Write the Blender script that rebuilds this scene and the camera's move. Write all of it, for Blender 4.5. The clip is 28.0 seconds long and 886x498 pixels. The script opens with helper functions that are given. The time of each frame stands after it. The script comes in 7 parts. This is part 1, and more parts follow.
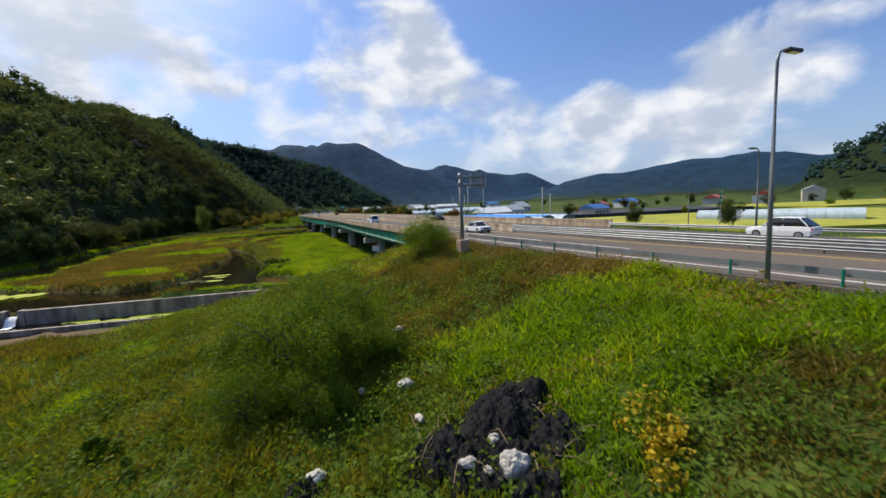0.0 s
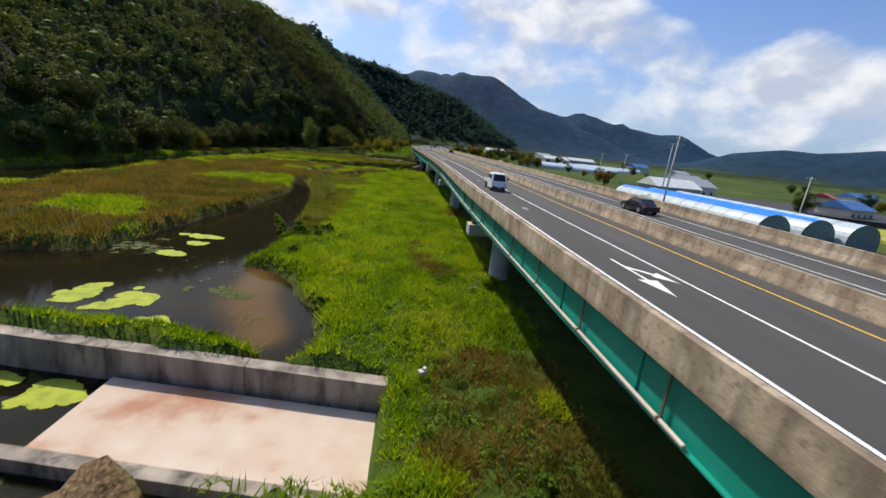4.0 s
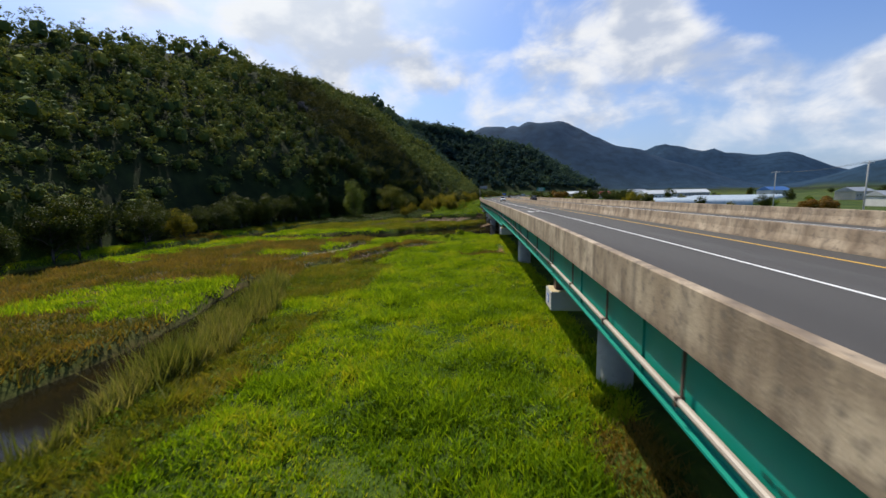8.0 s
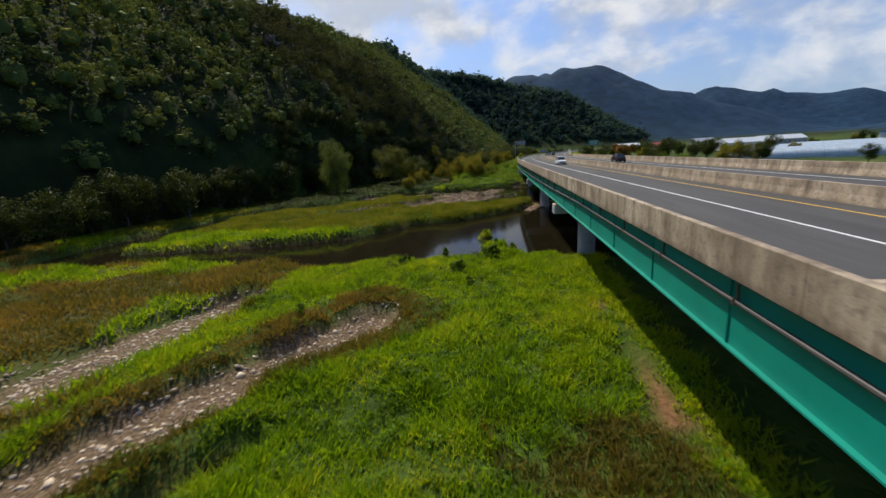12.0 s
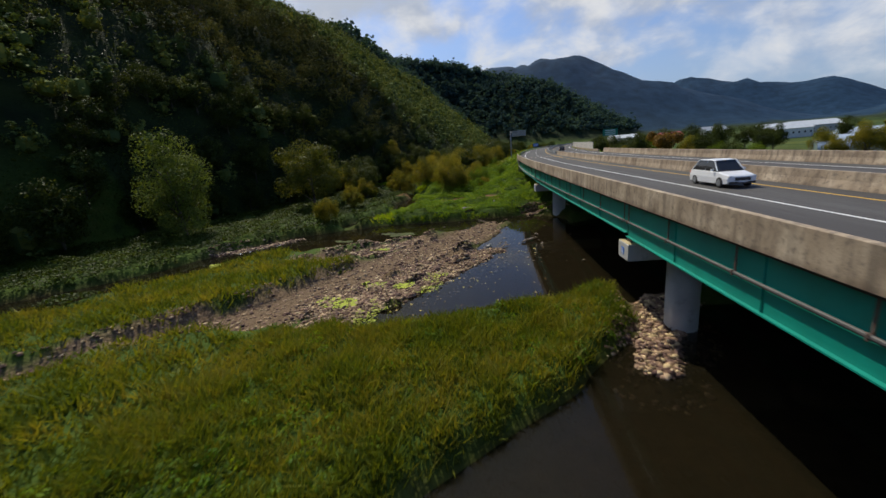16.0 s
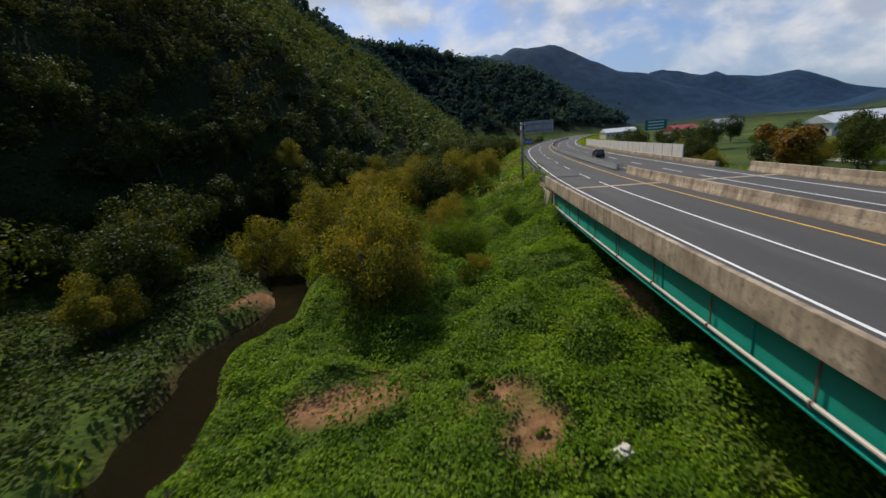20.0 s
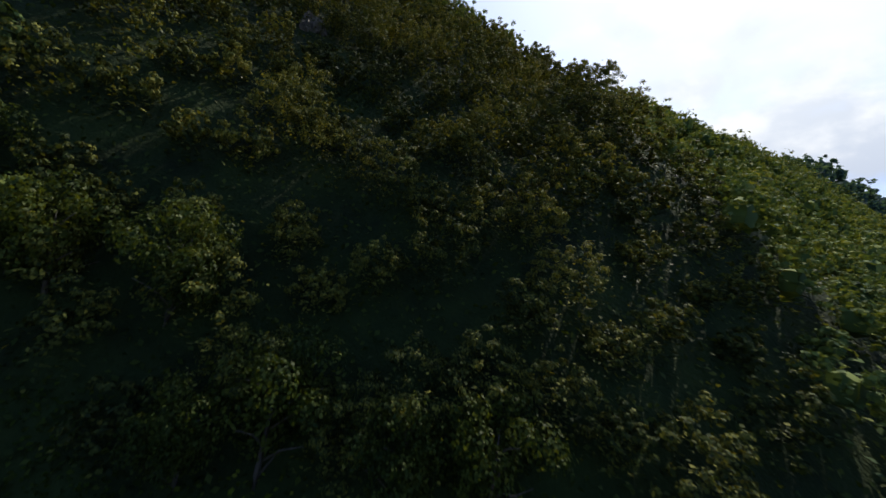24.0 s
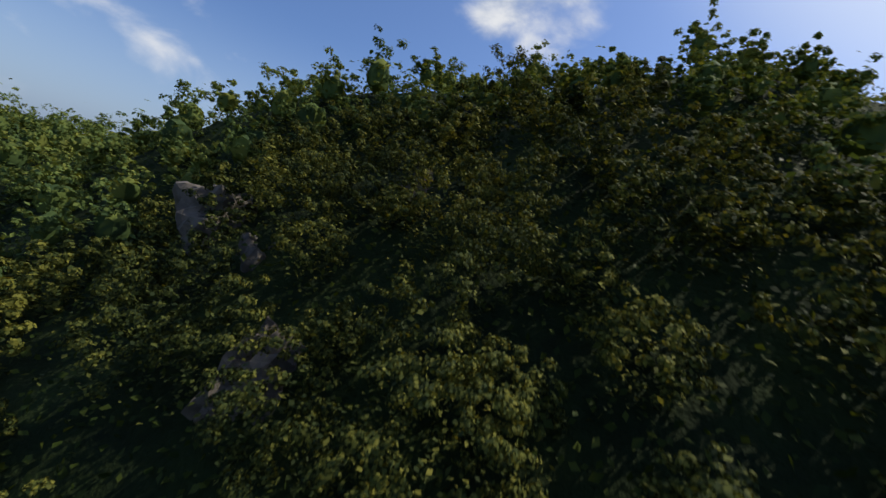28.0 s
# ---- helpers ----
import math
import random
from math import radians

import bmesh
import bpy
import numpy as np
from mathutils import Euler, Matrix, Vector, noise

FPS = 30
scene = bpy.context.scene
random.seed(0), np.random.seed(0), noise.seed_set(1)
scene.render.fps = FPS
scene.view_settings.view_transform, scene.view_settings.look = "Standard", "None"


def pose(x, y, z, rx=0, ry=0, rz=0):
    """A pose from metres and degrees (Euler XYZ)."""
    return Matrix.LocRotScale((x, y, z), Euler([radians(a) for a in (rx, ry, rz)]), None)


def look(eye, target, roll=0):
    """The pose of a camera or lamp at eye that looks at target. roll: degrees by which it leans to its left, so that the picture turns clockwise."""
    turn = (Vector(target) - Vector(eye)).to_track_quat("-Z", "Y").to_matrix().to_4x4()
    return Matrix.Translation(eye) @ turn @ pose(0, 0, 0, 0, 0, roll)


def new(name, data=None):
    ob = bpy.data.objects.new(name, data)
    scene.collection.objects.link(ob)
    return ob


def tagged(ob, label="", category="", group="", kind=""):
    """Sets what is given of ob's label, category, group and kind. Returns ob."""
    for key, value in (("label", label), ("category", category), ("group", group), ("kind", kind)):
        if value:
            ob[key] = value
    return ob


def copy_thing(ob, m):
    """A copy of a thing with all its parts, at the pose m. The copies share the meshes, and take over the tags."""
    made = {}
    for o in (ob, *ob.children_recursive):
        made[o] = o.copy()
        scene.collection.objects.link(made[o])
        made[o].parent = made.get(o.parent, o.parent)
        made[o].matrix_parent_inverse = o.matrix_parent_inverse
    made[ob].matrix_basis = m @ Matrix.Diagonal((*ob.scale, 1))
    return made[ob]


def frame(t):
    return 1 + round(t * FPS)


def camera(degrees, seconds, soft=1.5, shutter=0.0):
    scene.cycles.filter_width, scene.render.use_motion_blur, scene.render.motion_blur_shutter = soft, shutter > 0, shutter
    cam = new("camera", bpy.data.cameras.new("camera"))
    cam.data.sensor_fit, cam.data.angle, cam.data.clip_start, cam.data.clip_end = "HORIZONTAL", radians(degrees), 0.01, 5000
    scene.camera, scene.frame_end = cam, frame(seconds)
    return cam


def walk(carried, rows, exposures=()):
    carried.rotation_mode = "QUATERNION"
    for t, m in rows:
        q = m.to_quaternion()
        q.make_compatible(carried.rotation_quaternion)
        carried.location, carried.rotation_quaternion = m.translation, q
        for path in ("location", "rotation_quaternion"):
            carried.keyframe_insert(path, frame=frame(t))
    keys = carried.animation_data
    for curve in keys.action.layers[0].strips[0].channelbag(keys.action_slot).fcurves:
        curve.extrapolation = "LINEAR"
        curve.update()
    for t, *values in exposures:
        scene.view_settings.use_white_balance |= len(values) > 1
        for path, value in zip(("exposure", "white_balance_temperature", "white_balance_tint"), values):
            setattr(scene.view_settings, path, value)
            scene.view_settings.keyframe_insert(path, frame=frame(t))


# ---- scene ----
cam = camera(96.2, 28.0, shutter=0.2)
METRES, EYE, TILT, LEAN, TURN = 410.0, 13.0, -6.5, 2.64, -21.6
ROWS = [
    (0.0, 0.0, 0.0, 0.0, 0.0, 0.0, -0.0),
    (0.5, -0.0004, 0.0132, 0.0021, -2.25, -1.54, -1.44),
    (1.0, -0.0003, 0.0272, 0.0042, 0.95, -2.73, -7.24),
    (1.5, -0.0005, 0.0419, 0.0063, 11.5, -0.51, -15.85),
    (2.0, -0.0029, 0.0572, 0.0085, 18.41, 1.12, -18.99),
    (2.5, -0.0072, 0.0717, 0.011, 18.82, -2.09, -17.88),
    (4.5, -0.0275, 0.1317, 0.014, 16.73, -10.1, -8.61),
    (5.0, -0.0332, 0.1488, 0.0138, 18.18, -8.76, -7.59),
    (5.5, -0.0391, 0.1661, 0.0144, 19.94, -6.93, -6.12),
    (6.0, -0.0449, 0.1837, 0.0151, 22.34, -5.7, -4.28),
    (6.5, -0.0508, 0.2011, 0.0162, 23.78, -4.5, -3.48),
    (7.0, -0.0568, 0.2182, 0.0176, 24.45, -3.2, -3.34),
    (7.5, -0.0626, 0.2346, 0.0196, 25.21, -2.83, -3.45),
    (8.0, -0.0684, 0.2506, 0.0218, 27.23, -3.16, -4.18),
    (8.5, -0.0745, 0.2664, 0.0241, 29.74, -4.58, -4.6),
    (9.0, -0.0808, 0.2819, 0.0261, 31.15, -6.33, -4.53),
    (9.5, -0.0876, 0.297, 0.028, 32.26, -7.18, -5.21),
    (10.0, -0.0946, 0.312, 0.0297, 33.19, -7.78, -5.7),
    (10.5, -0.102, 0.3271, 0.0313, 33.34, -9.25, -5.25),
    (11.0, -0.1098, 0.3423, 0.0327, 33.2, -10.01, -4.54),
    (11.5, -0.1179, 0.358, 0.0342, 33.0, -9.93, -3.9),
    (12.0, -0.1263, 0.3738, 0.0358, 31.28, -9.11, -2.27),
    (12.5, -0.1345, 0.3899, 0.0376, 30.04, -8.21, -1.36),
    (14.5, -0.1692, 0.4538, 0.0482, 28.71, -12.72, -1.73),
    (15.0, -0.1772, 0.4715, 0.0496, 28.24, -11.85, -0.98),
    (15.5, -0.1852, 0.4894, 0.0512, 28.26, -10.95, -0.92),
    (16.0, -0.1931, 0.5075, 0.0528, 28.27, -9.51, -0.82),
    (16.5, -0.2009, 0.5254, 0.055, 28.4, -8.81, -0.88),
    (17.0, -0.2086, 0.5431, 0.0573, 28.56, -8.95, -0.95),
    (17.5, -0.2163, 0.5604, 0.0599, 28.67, -9.2, -0.92),
    (18.0, -0.2242, 0.5779, 0.0624, 28.22, -9.23, -0.33),
    (18.5, -0.2323, 0.5956, 0.065, 27.66, -9.59, 0.43),
    (19.0, -0.2401, 0.6135, 0.0676, 27.76, -10.12, 0.54),
    (19.5, -0.2478, 0.6312, 0.0701, 26.63, -10.54, 0.58),
    (20.0, -0.2553, 0.6481, 0.0722, 24.53, -10.43, -0.41),
    (20.5, -0.2628, 0.6656, 0.0742, 24.97, -7.55, -2.2),
    (21.0, -0.2703, 0.6829, 0.0769, 29.83, -2.89, -4.82),
    (21.5, -0.2781, 0.6988, 0.0807, 37.21, -1.61, -9.25),
    (22.0, -0.2869, 0.7133, 0.0856, 49.24, -3.82, -17.56),
    (22.5, -0.2981, 0.7254, 0.0911, 62.02, -5.67, -24.18),
    (24.5, -0.3632, 0.7449, 0.1184, 88.12, 2.54, -16.3),
    (25.0, -0.3798, 0.7452, 0.128, 90.79, 3.95, -14.37),
    (25.5, -0.3955, 0.7445, 0.1392, 91.85, 3.71, -13.23),
    (26.0, -0.4102, 0.7431, 0.1511, 95.18, 2.93, -11.7),
    (26.5, -0.4242, 0.741, 0.1637, 101.48, 1.37, -9.14),
    (27.0, -0.4373, 0.7384, 0.1764, 108.74, -2.28, -9.38),
    (27.5, -0.4497, 0.735, 0.1883, 116.13, -6.69, -12.9),
    (28.0, -0.4619, 0.7296, 0.1997, 124.98, -10.37, -18.03),
]
def sink(t):
    """Metres by which the path lies higher or lower than the given rows."""
    return float(np.interp(t, [0, 4.5, 6, 9, 12, 12.5, 14.5, 15, 17.5, 20, 28], [0, -0.05, -0.25, 0.15, -0.2, -0.3, -1.7, -1.75, -2.1, -2.3, -2.3]))


walk(cam, [(t, Matrix.Translation((0, 0, sink(t))) @ pose(0, 0, EYE, TILT, LEAN, TURN) @ pose(METRES * x, METRES * y, METRES * z, 90 + pitch, roll, yaw)) for t, x, y, z, yaw, pitch, roll in ROWS],
     [(0.0, 0.0), (9.0, -0.05), (14.5, -0.3), (20.0, -0.35), (22.5, -0.25), (25.0, 0.3), (26.5, 0.2), (28.0, -0.2)])

# ---- light ----
SUN_EL, SUN_AZ = 52.0, 33.0  # degrees; azimuth to the left of the valley's axis
sun_way = Vector((-math.sin(radians(SUN_AZ)) * math.cos(radians(SUN_EL)), math.cos(radians(SUN_AZ)) * math.cos(radians(SUN_EL)), math.sin(radians(SUN_EL))))
sun = new("sun", bpy.data.lights.new("sun", "SUN"))
sun.data.energy, sun.data.angle, sun.data.color = 4.5, radians(0.53), (1.0, 0.93, 0.78)
sun.matrix_world = look(sun_way * 50, (0, 0, 0))


def build_world():
    w = bpy.data.worlds.new("sky")
    w.use_nodes = True
    scene.world = w
    nt = w.node_tree
    nt.nodes.clear()
    N, L = nt.nodes.new, nt.links.new
    out, bg = N("ShaderNodeOutputWorld"), N("ShaderNodeBackground")
    sky = N("ShaderNodeTexSky")
    sky.sky_type, sky.sun_disc = "NISHITA", False
    sky.sun_elevation, sky.sun_rotation = radians(SUN_EL), radians(-SUN_AZ)
    sky.altitude, sky.air_density, sky.dust_density, sky.ozone_density = 100, 1.0, 2.2, 1.5
    co = N("ShaderNodeTexCoord")
    sep = N("ShaderNodeSeparateXYZ")
    L(co.outputs["Generated"], sep.inputs[0])

    def math_node(op, a, b=None, clamp=False):
        m = N("ShaderNodeMath")
        m.operation, m.use_clamp = op, clamp
        for i, v in enumerate((a, b)):
            if v is None:
                continue
            if isinstance(v, (int, float)):
                m.inputs[i].default_value = v
            else:
                L(v, m.inputs[i])
        return m.outputs[0]

    # puffy clouds: fine noise over a few broad banks
    mp = N("ShaderNodeMapping")
    mp.inputs["Scale"].default_value, mp.inputs["Location"].default_value = (1, 1, 1.7), (0.35, 1.2, 0.6)
    L(co.outputs["Generated"], mp.inputs[0])
    big, fine = N("ShaderNodeTexNoise"), N("ShaderNodeTexNoise")
    for n, sc, det, ro in ((big, 3.2, 3.0, 0.5), (fine, 6.5, 7.0, 0.54)):
        n.inputs["Scale"].default_value, n.inputs["Detail"].default_value, n.inputs["Roughness"].default_value = sc, det, ro
        L(mp.outputs[0], n.inputs["Vector"])
    fine.inputs["Distortion"].default_value = 0.25
    dens = math_node("ADD", math_node("MULTIPLY", big.outputs["Fac"], 0.38), math_node("MULTIPLY", fine.outputs["Fac"], 0.62))
    for az, el, rad, amount in ((6, 22, 15, 0.1), (-2, 12, 8, 0.05), (16, 15, 9, 0.09), (21, 20, 4, 0.1), (30, 12, 4, 0.1), (25, 7, 10, 0.07), (43, 11, 3.2, 0.19), (53, 11, 6, 0.15), (59, 14, 6, 0.11), (65, 18, 4, 0.11), (40, 5, 14, 0.08), (62, 8, 8, 0.08), (-30, 28, 16, 0.14), (-16, 15, 8, 0.12), (-24, 19, 6, 0.08), (-97, 31, 9, 0.22), (-138, 13, 6, 0.12), (45, 28, 13, -0.2), (36, 19, 5, -0.12), (64, 36, 14, -0.12), (-75, 24, 16, -0.1), (-118, 22, 12, -0.1)):
        a, e = radians(az), radians(el)
        dot = N("ShaderNodeVectorMath")
        dot.operation = "DOT_PRODUCT"
        L(co.outputs["Generated"], dot.inputs[0])
        dot.inputs[1].default_value = (math.sin(a) * math.cos(e), math.cos(a) * math.cos(e), math.sin(e))
        r = N("ShaderNodeMapRange")
        r.interpolation_type = "SMOOTHSTEP"
        r.inputs["From Min"].default_value, r.inputs["From Max"].default_value = math.cos(radians(rad * 1.5)), math.cos(radians(rad * 0.3))
        r.inputs["To Max"].default_value = amount
        L(dot.outputs["Value"], r.inputs["Value"])
        dens = math_node("ADD", dens, r.outputs[0])
    mask = N("ShaderNodeMapRange")
    mask.interpolation_type = "SMOOTHSTEP"
    mask.inputs["From Min"].default_value, mask.inputs["From Max"].default_value = 0.55, 0.78
    L(dens, mask.inputs["Value"])
    # the side of each puff towards the sun is bright, the far side grey
    mp2, fine2 = N("ShaderNodeMapping"), N("ShaderNodeTexNoise")
    mp2.inputs["Scale"].default_value = (1, 1, 1.7)
    mp2.inputs["Location"].default_value = (0.35 + sun_way.x * 0.05, 1.2 + sun_way.y * 0.05, 0.6 + sun_way.z * 0.07)
    L(co.outputs["Generated"], mp2.inputs[0]), L(mp2.outputs[0], fine2.inputs["Vector"])
    fine2.inputs["Scale"].default_value, fine2.inputs["Detail"].default_value, fine2.inputs["Roughness"].default_value = 6.5, 5.0, 0.5
    lit = math_node("SUBTRACT", fine.outputs["Fac"], fine2.outputs["Fac"])
    lit = math_node("ADD", math_node("MULTIPLY", lit, 1.3), math_node("MULTIPLY", math_node("SUBTRACT", 0.66, dens), 0.9))
    core = N("ShaderNodeMapRange")
    core.interpolation_type = "SMOOTHSTEP"
    core.inputs["From Min"].default_value, core.inputs["From Max"].default_value = 0.13, -0.17
    L(lit, core.inputs["Value"])
    cloud = N("ShaderNodeMix")
    cloud.data_type = "RGBA"
    cloud.inputs[6].default_value, cloud.inputs[7].default_value = (8.9, 9.1, 9.5, 1), (5.2, 5.9, 7.3, 1)
    L(core.outputs[0], cloud.inputs[0])
    tint = N("ShaderNodeMix")
    tint.data_type, tint.blend_type = "RGBA", "MULTIPLY"
    tint.inputs[0].default_value, tint.inputs[7].default_value = 1.0, (0.9, 1.14, 1.56, 1)
    L(sky.outputs[0], tint.inputs[6])
    # milky air towards the horizon
    haze = N("ShaderNodeMapRange")
    haze.interpolation_type = "SMOOTHSTEP"
    haze.inputs["From Min"].default_value, haze.inputs["From Max"].default_value = 0.34, 0.0
    haze.inputs["To Max"].default_value = 0.6
    L(sep.outputs["Z"], haze.inputs["Value"])
    mix2 = N("ShaderNodeMix")
    mix2.data_type = "RGBA"
    mix2.inputs[7].default_value = (4.6, 5.9, 8.0, 1)
    L(haze.outputs[0], mix2.inputs[0]), L(tint.outputs[2], mix2.inputs[6])
    mix = N("ShaderNodeMix")
    mix.data_type = "RGBA"
    fade = math_node("MULTIPLY", mask.outputs[0], math_node("MULTIPLY", sep.outputs["Z"], 14.0, True))
    L(fade, mix.inputs[0]), L(mix2.outputs[2], mix.inputs[6]), L(cloud.outputs[2], mix.inputs[7])
    # the air and thin cloud round the sun shine white
    ways = N("ShaderNodeVectorMath")
    ways.operation = "DOT_PRODUCT"
    L(co.outputs["Generated"], ways.inputs[0])
    ways.inputs[1].default_value = tuple(sun_way)
    halo = N("ShaderNodeMapRange")
    halo.interpolation_type = "SMOOTHERSTEP"
    halo.inputs["From Min"].default_value, halo.inputs["From Max"].default_value = math.cos(radians(44)), math.cos(radians(12))
    halo.inputs["To Max"].default_value = 0.7
    L(ways.outputs["Value"], halo.inputs["Value"])
    shine = N("ShaderNodeMix")
    shine.data_type = "RGBA"
    shine.inputs[7].default_value = (9.4, 9.9, 10.4, 1)
    L(halo.outputs[0], shine.inputs[0]), L(mix.outputs[2], shine.inputs[6])
    mix2 = shine
    bg.inputs["Strength"].default_value = 0.1
    L(mix2.outputs[2], bg.inputs["Color"]), L(bg.outputs[0], out.inputs[0])


build_world()

# ---- materials ----


def mat(name, colors, rough=0.8, scale=1.0, detail=4.0, bump=0.0, bump_scale=None, metal=0.0, spots=None, island=0.0, obj_rand=0.0, stretch=(1, 1, 1), sheen=0.0):
    """A surface with colour from one to four stops of noise in metres, finer mottling, relief and wear."""
    m = bpy.data.materials.new(name)
    m.use_nodes = True
    nt = m.node_tree
    N, L = nt.nodes.new, nt.links.new
    b = nt.nodes["Principled BSDF"]
    b.inputs["Roughness"].default_value, b.inputs["Metallic"].default_value = rough, metal
    geo = N("ShaderNodeNewGeometry")
    mp = N("ShaderNodeMapping")
    mp.inputs["Scale"].default_value = stretch
    L(geo.outputs["Position"], mp.inputs[0])
    n1 = N("ShaderNodeTexNoise")
    n1.inputs["Scale"].default_value, n1.inputs["Detail"].default_value = scale, detail
    L(mp.outputs[0], n1.inputs["Vector"])
    ramp = N("ShaderNodeValToRGB")
    el = ramp.color_ramp.elements
    while len(el) < len(colors):
        el.new(0.5)
    for i, c in enumerate(colors):
        el[i].position = 0.3 + 0.4 * i / max(1, len(colors) - 1)
        el[i].color = (*c, 1)
    if len(colors) == 1:
        el[1].color = (*colors[0], 1)
    L(n1.outputs["Fac"], ramp.inputs[0])
    col = ramp.outputs[0]
    if island or obj_rand:
        src = geo.outputs["Random Per Island"] if island else N("ShaderNodeObjectInfo").outputs["Random"]
        hsv = N("ShaderNodeHueSaturation")
        mr = N("ShaderNodeMapRange")
        k = island or obj_rand
        mr.inputs["To Min"].default_value, mr.inputs["To Max"].default_value = 1 - k, 1 + k
        L(src, mr.inputs["Value"]), L(mr.outputs[0], hsv.inputs["Value"]), L(col, hsv.inputs["Color"])
        mh = N("ShaderNodeMapRange")
        mh.inputs["To Min"].default_value, mh.inputs["To Max"].default_value = 0.5 - 0.05 * k, 0.5 + 0.03 * k
        L(src, mh.inputs["Value"]), L(mh.outputs[0], hsv.inputs["Hue"])
        col = hsv.outputs[0]
    if spots:
        c2, sc2, lo, hi = spots
        n2 = N("ShaderNodeTexNoise")
        n2.inputs["Scale"].default_value, n2.inputs["Detail"].default_value, n2.inputs["Roughness"].default_value = sc2, 6.0, 0.65
        L(mp.outputs[0], n2.inputs["Vector"])
        mr = N("ShaderNodeMapRange")
        mr.inputs["From Min"].default_value, mr.inputs["From Max"].default_value = lo, hi
        L(n2.outputs["Fac"], mr.inputs["Value"])
        mx = N("ShaderNodeMix")
        mx.data_type = "RGBA"
        mx.inputs[7].default_value = (*c2, 1)
        L(mr.outputs[0], mx.inputs[0]), L(col, mx.inputs[6])
        col = mx.outputs[2]
    L(col, b.inputs["Base Color"])
    if bump:
        n3 = N("ShaderNodeTexNoise")
        n3.inputs["Scale"].default_value, n3.inputs["Detail"].default_value = bump_scale or scale * 4, 5.0
        L(geo.outputs["Position"], n3.inputs["Vector"])
        bp = N("ShaderNodeBump")
        bp.inputs["Strength"].default_value, bp.inputs["Distance"].default_value = bump, 0.05
        L(n3.outputs["Fac"], bp.inputs["Height"]), L(bp.outputs[0], b.inputs["Normal"])
    if sheen:
        b.inputs["Specular IOR Level"].default_value = sheen
    return m


def streaked(name):
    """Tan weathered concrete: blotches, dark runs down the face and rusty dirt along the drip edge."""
    m = mat(name, [(0.29, 0.215, 0.145), (0.43, 0.335, 0.235), (0.58, 0.47, 0.345)], 0.9, 0.6, 8, 0.2, 18)
    nt = m.node_tree
    N, L = nt.nodes.new, nt.links.new
    b = nt.nodes["Principled BSDF"]
    col = b.inputs["Base Color"].links[0].from_socket
    geo = N("ShaderNodeNewGeometry")
    sep = N("ShaderNodeSeparateXYZ")
    L(geo.outputs["Position"], sep.inputs[0])
    for stretch, sc, lo, hi, top, tint in (((1, 1, 0.1), 2.2, 0.5, 0.7, 0.6, (0.1, 0.078, 0.06)), ((1, 1, 0.6), 0.9, 0.48, 0.66, 0.7, (0.16, 0.115, 0.08)), ((1, 1, 1), 5.0, 0.54, 0.68, 0.6, (0.13, 0.108, 0.09)), ((1, 1, 1), 16.0, 0.56, 0.7, 0.5, (0.1, 0.085, 0.07))):
        mp, n, r, x = N("ShaderNodeMapping"), N("ShaderNodeTexNoise"), N("ShaderNodeMapRange"), N("ShaderNodeMix")
        mp.inputs["Scale"].default_value = stretch
        n.inputs["Scale"].default_value, n.inputs["Detail"].default_value = sc, 6.0
        r.inputs["From Min"].default_value, r.inputs["From Max"].default_value, r.inputs["To Max"].default_value = lo, hi, top
        x.data_type = "RGBA"
        x.inputs[7].default_value = (*tint, 1)
        L(geo.outputs["Position"], mp.inputs[0]), L(mp.outputs[0], n.inputs["Vector"]), L(n.outputs["Fac"], r.inputs["Value"])
        L(r.outputs[0], x.inputs[0]), L(col, x.inputs[6])
        col = x.outputs[2]
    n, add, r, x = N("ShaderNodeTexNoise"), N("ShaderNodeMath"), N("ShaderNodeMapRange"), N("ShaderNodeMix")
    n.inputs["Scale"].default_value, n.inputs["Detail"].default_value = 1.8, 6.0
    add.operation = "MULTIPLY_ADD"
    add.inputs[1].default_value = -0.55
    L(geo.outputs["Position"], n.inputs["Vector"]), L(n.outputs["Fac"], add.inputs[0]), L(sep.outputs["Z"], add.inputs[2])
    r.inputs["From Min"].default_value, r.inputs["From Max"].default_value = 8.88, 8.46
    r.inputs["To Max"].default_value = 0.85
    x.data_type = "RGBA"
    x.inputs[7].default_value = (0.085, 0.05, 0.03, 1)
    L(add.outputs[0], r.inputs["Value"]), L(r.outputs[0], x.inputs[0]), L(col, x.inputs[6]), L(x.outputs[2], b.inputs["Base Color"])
    return m


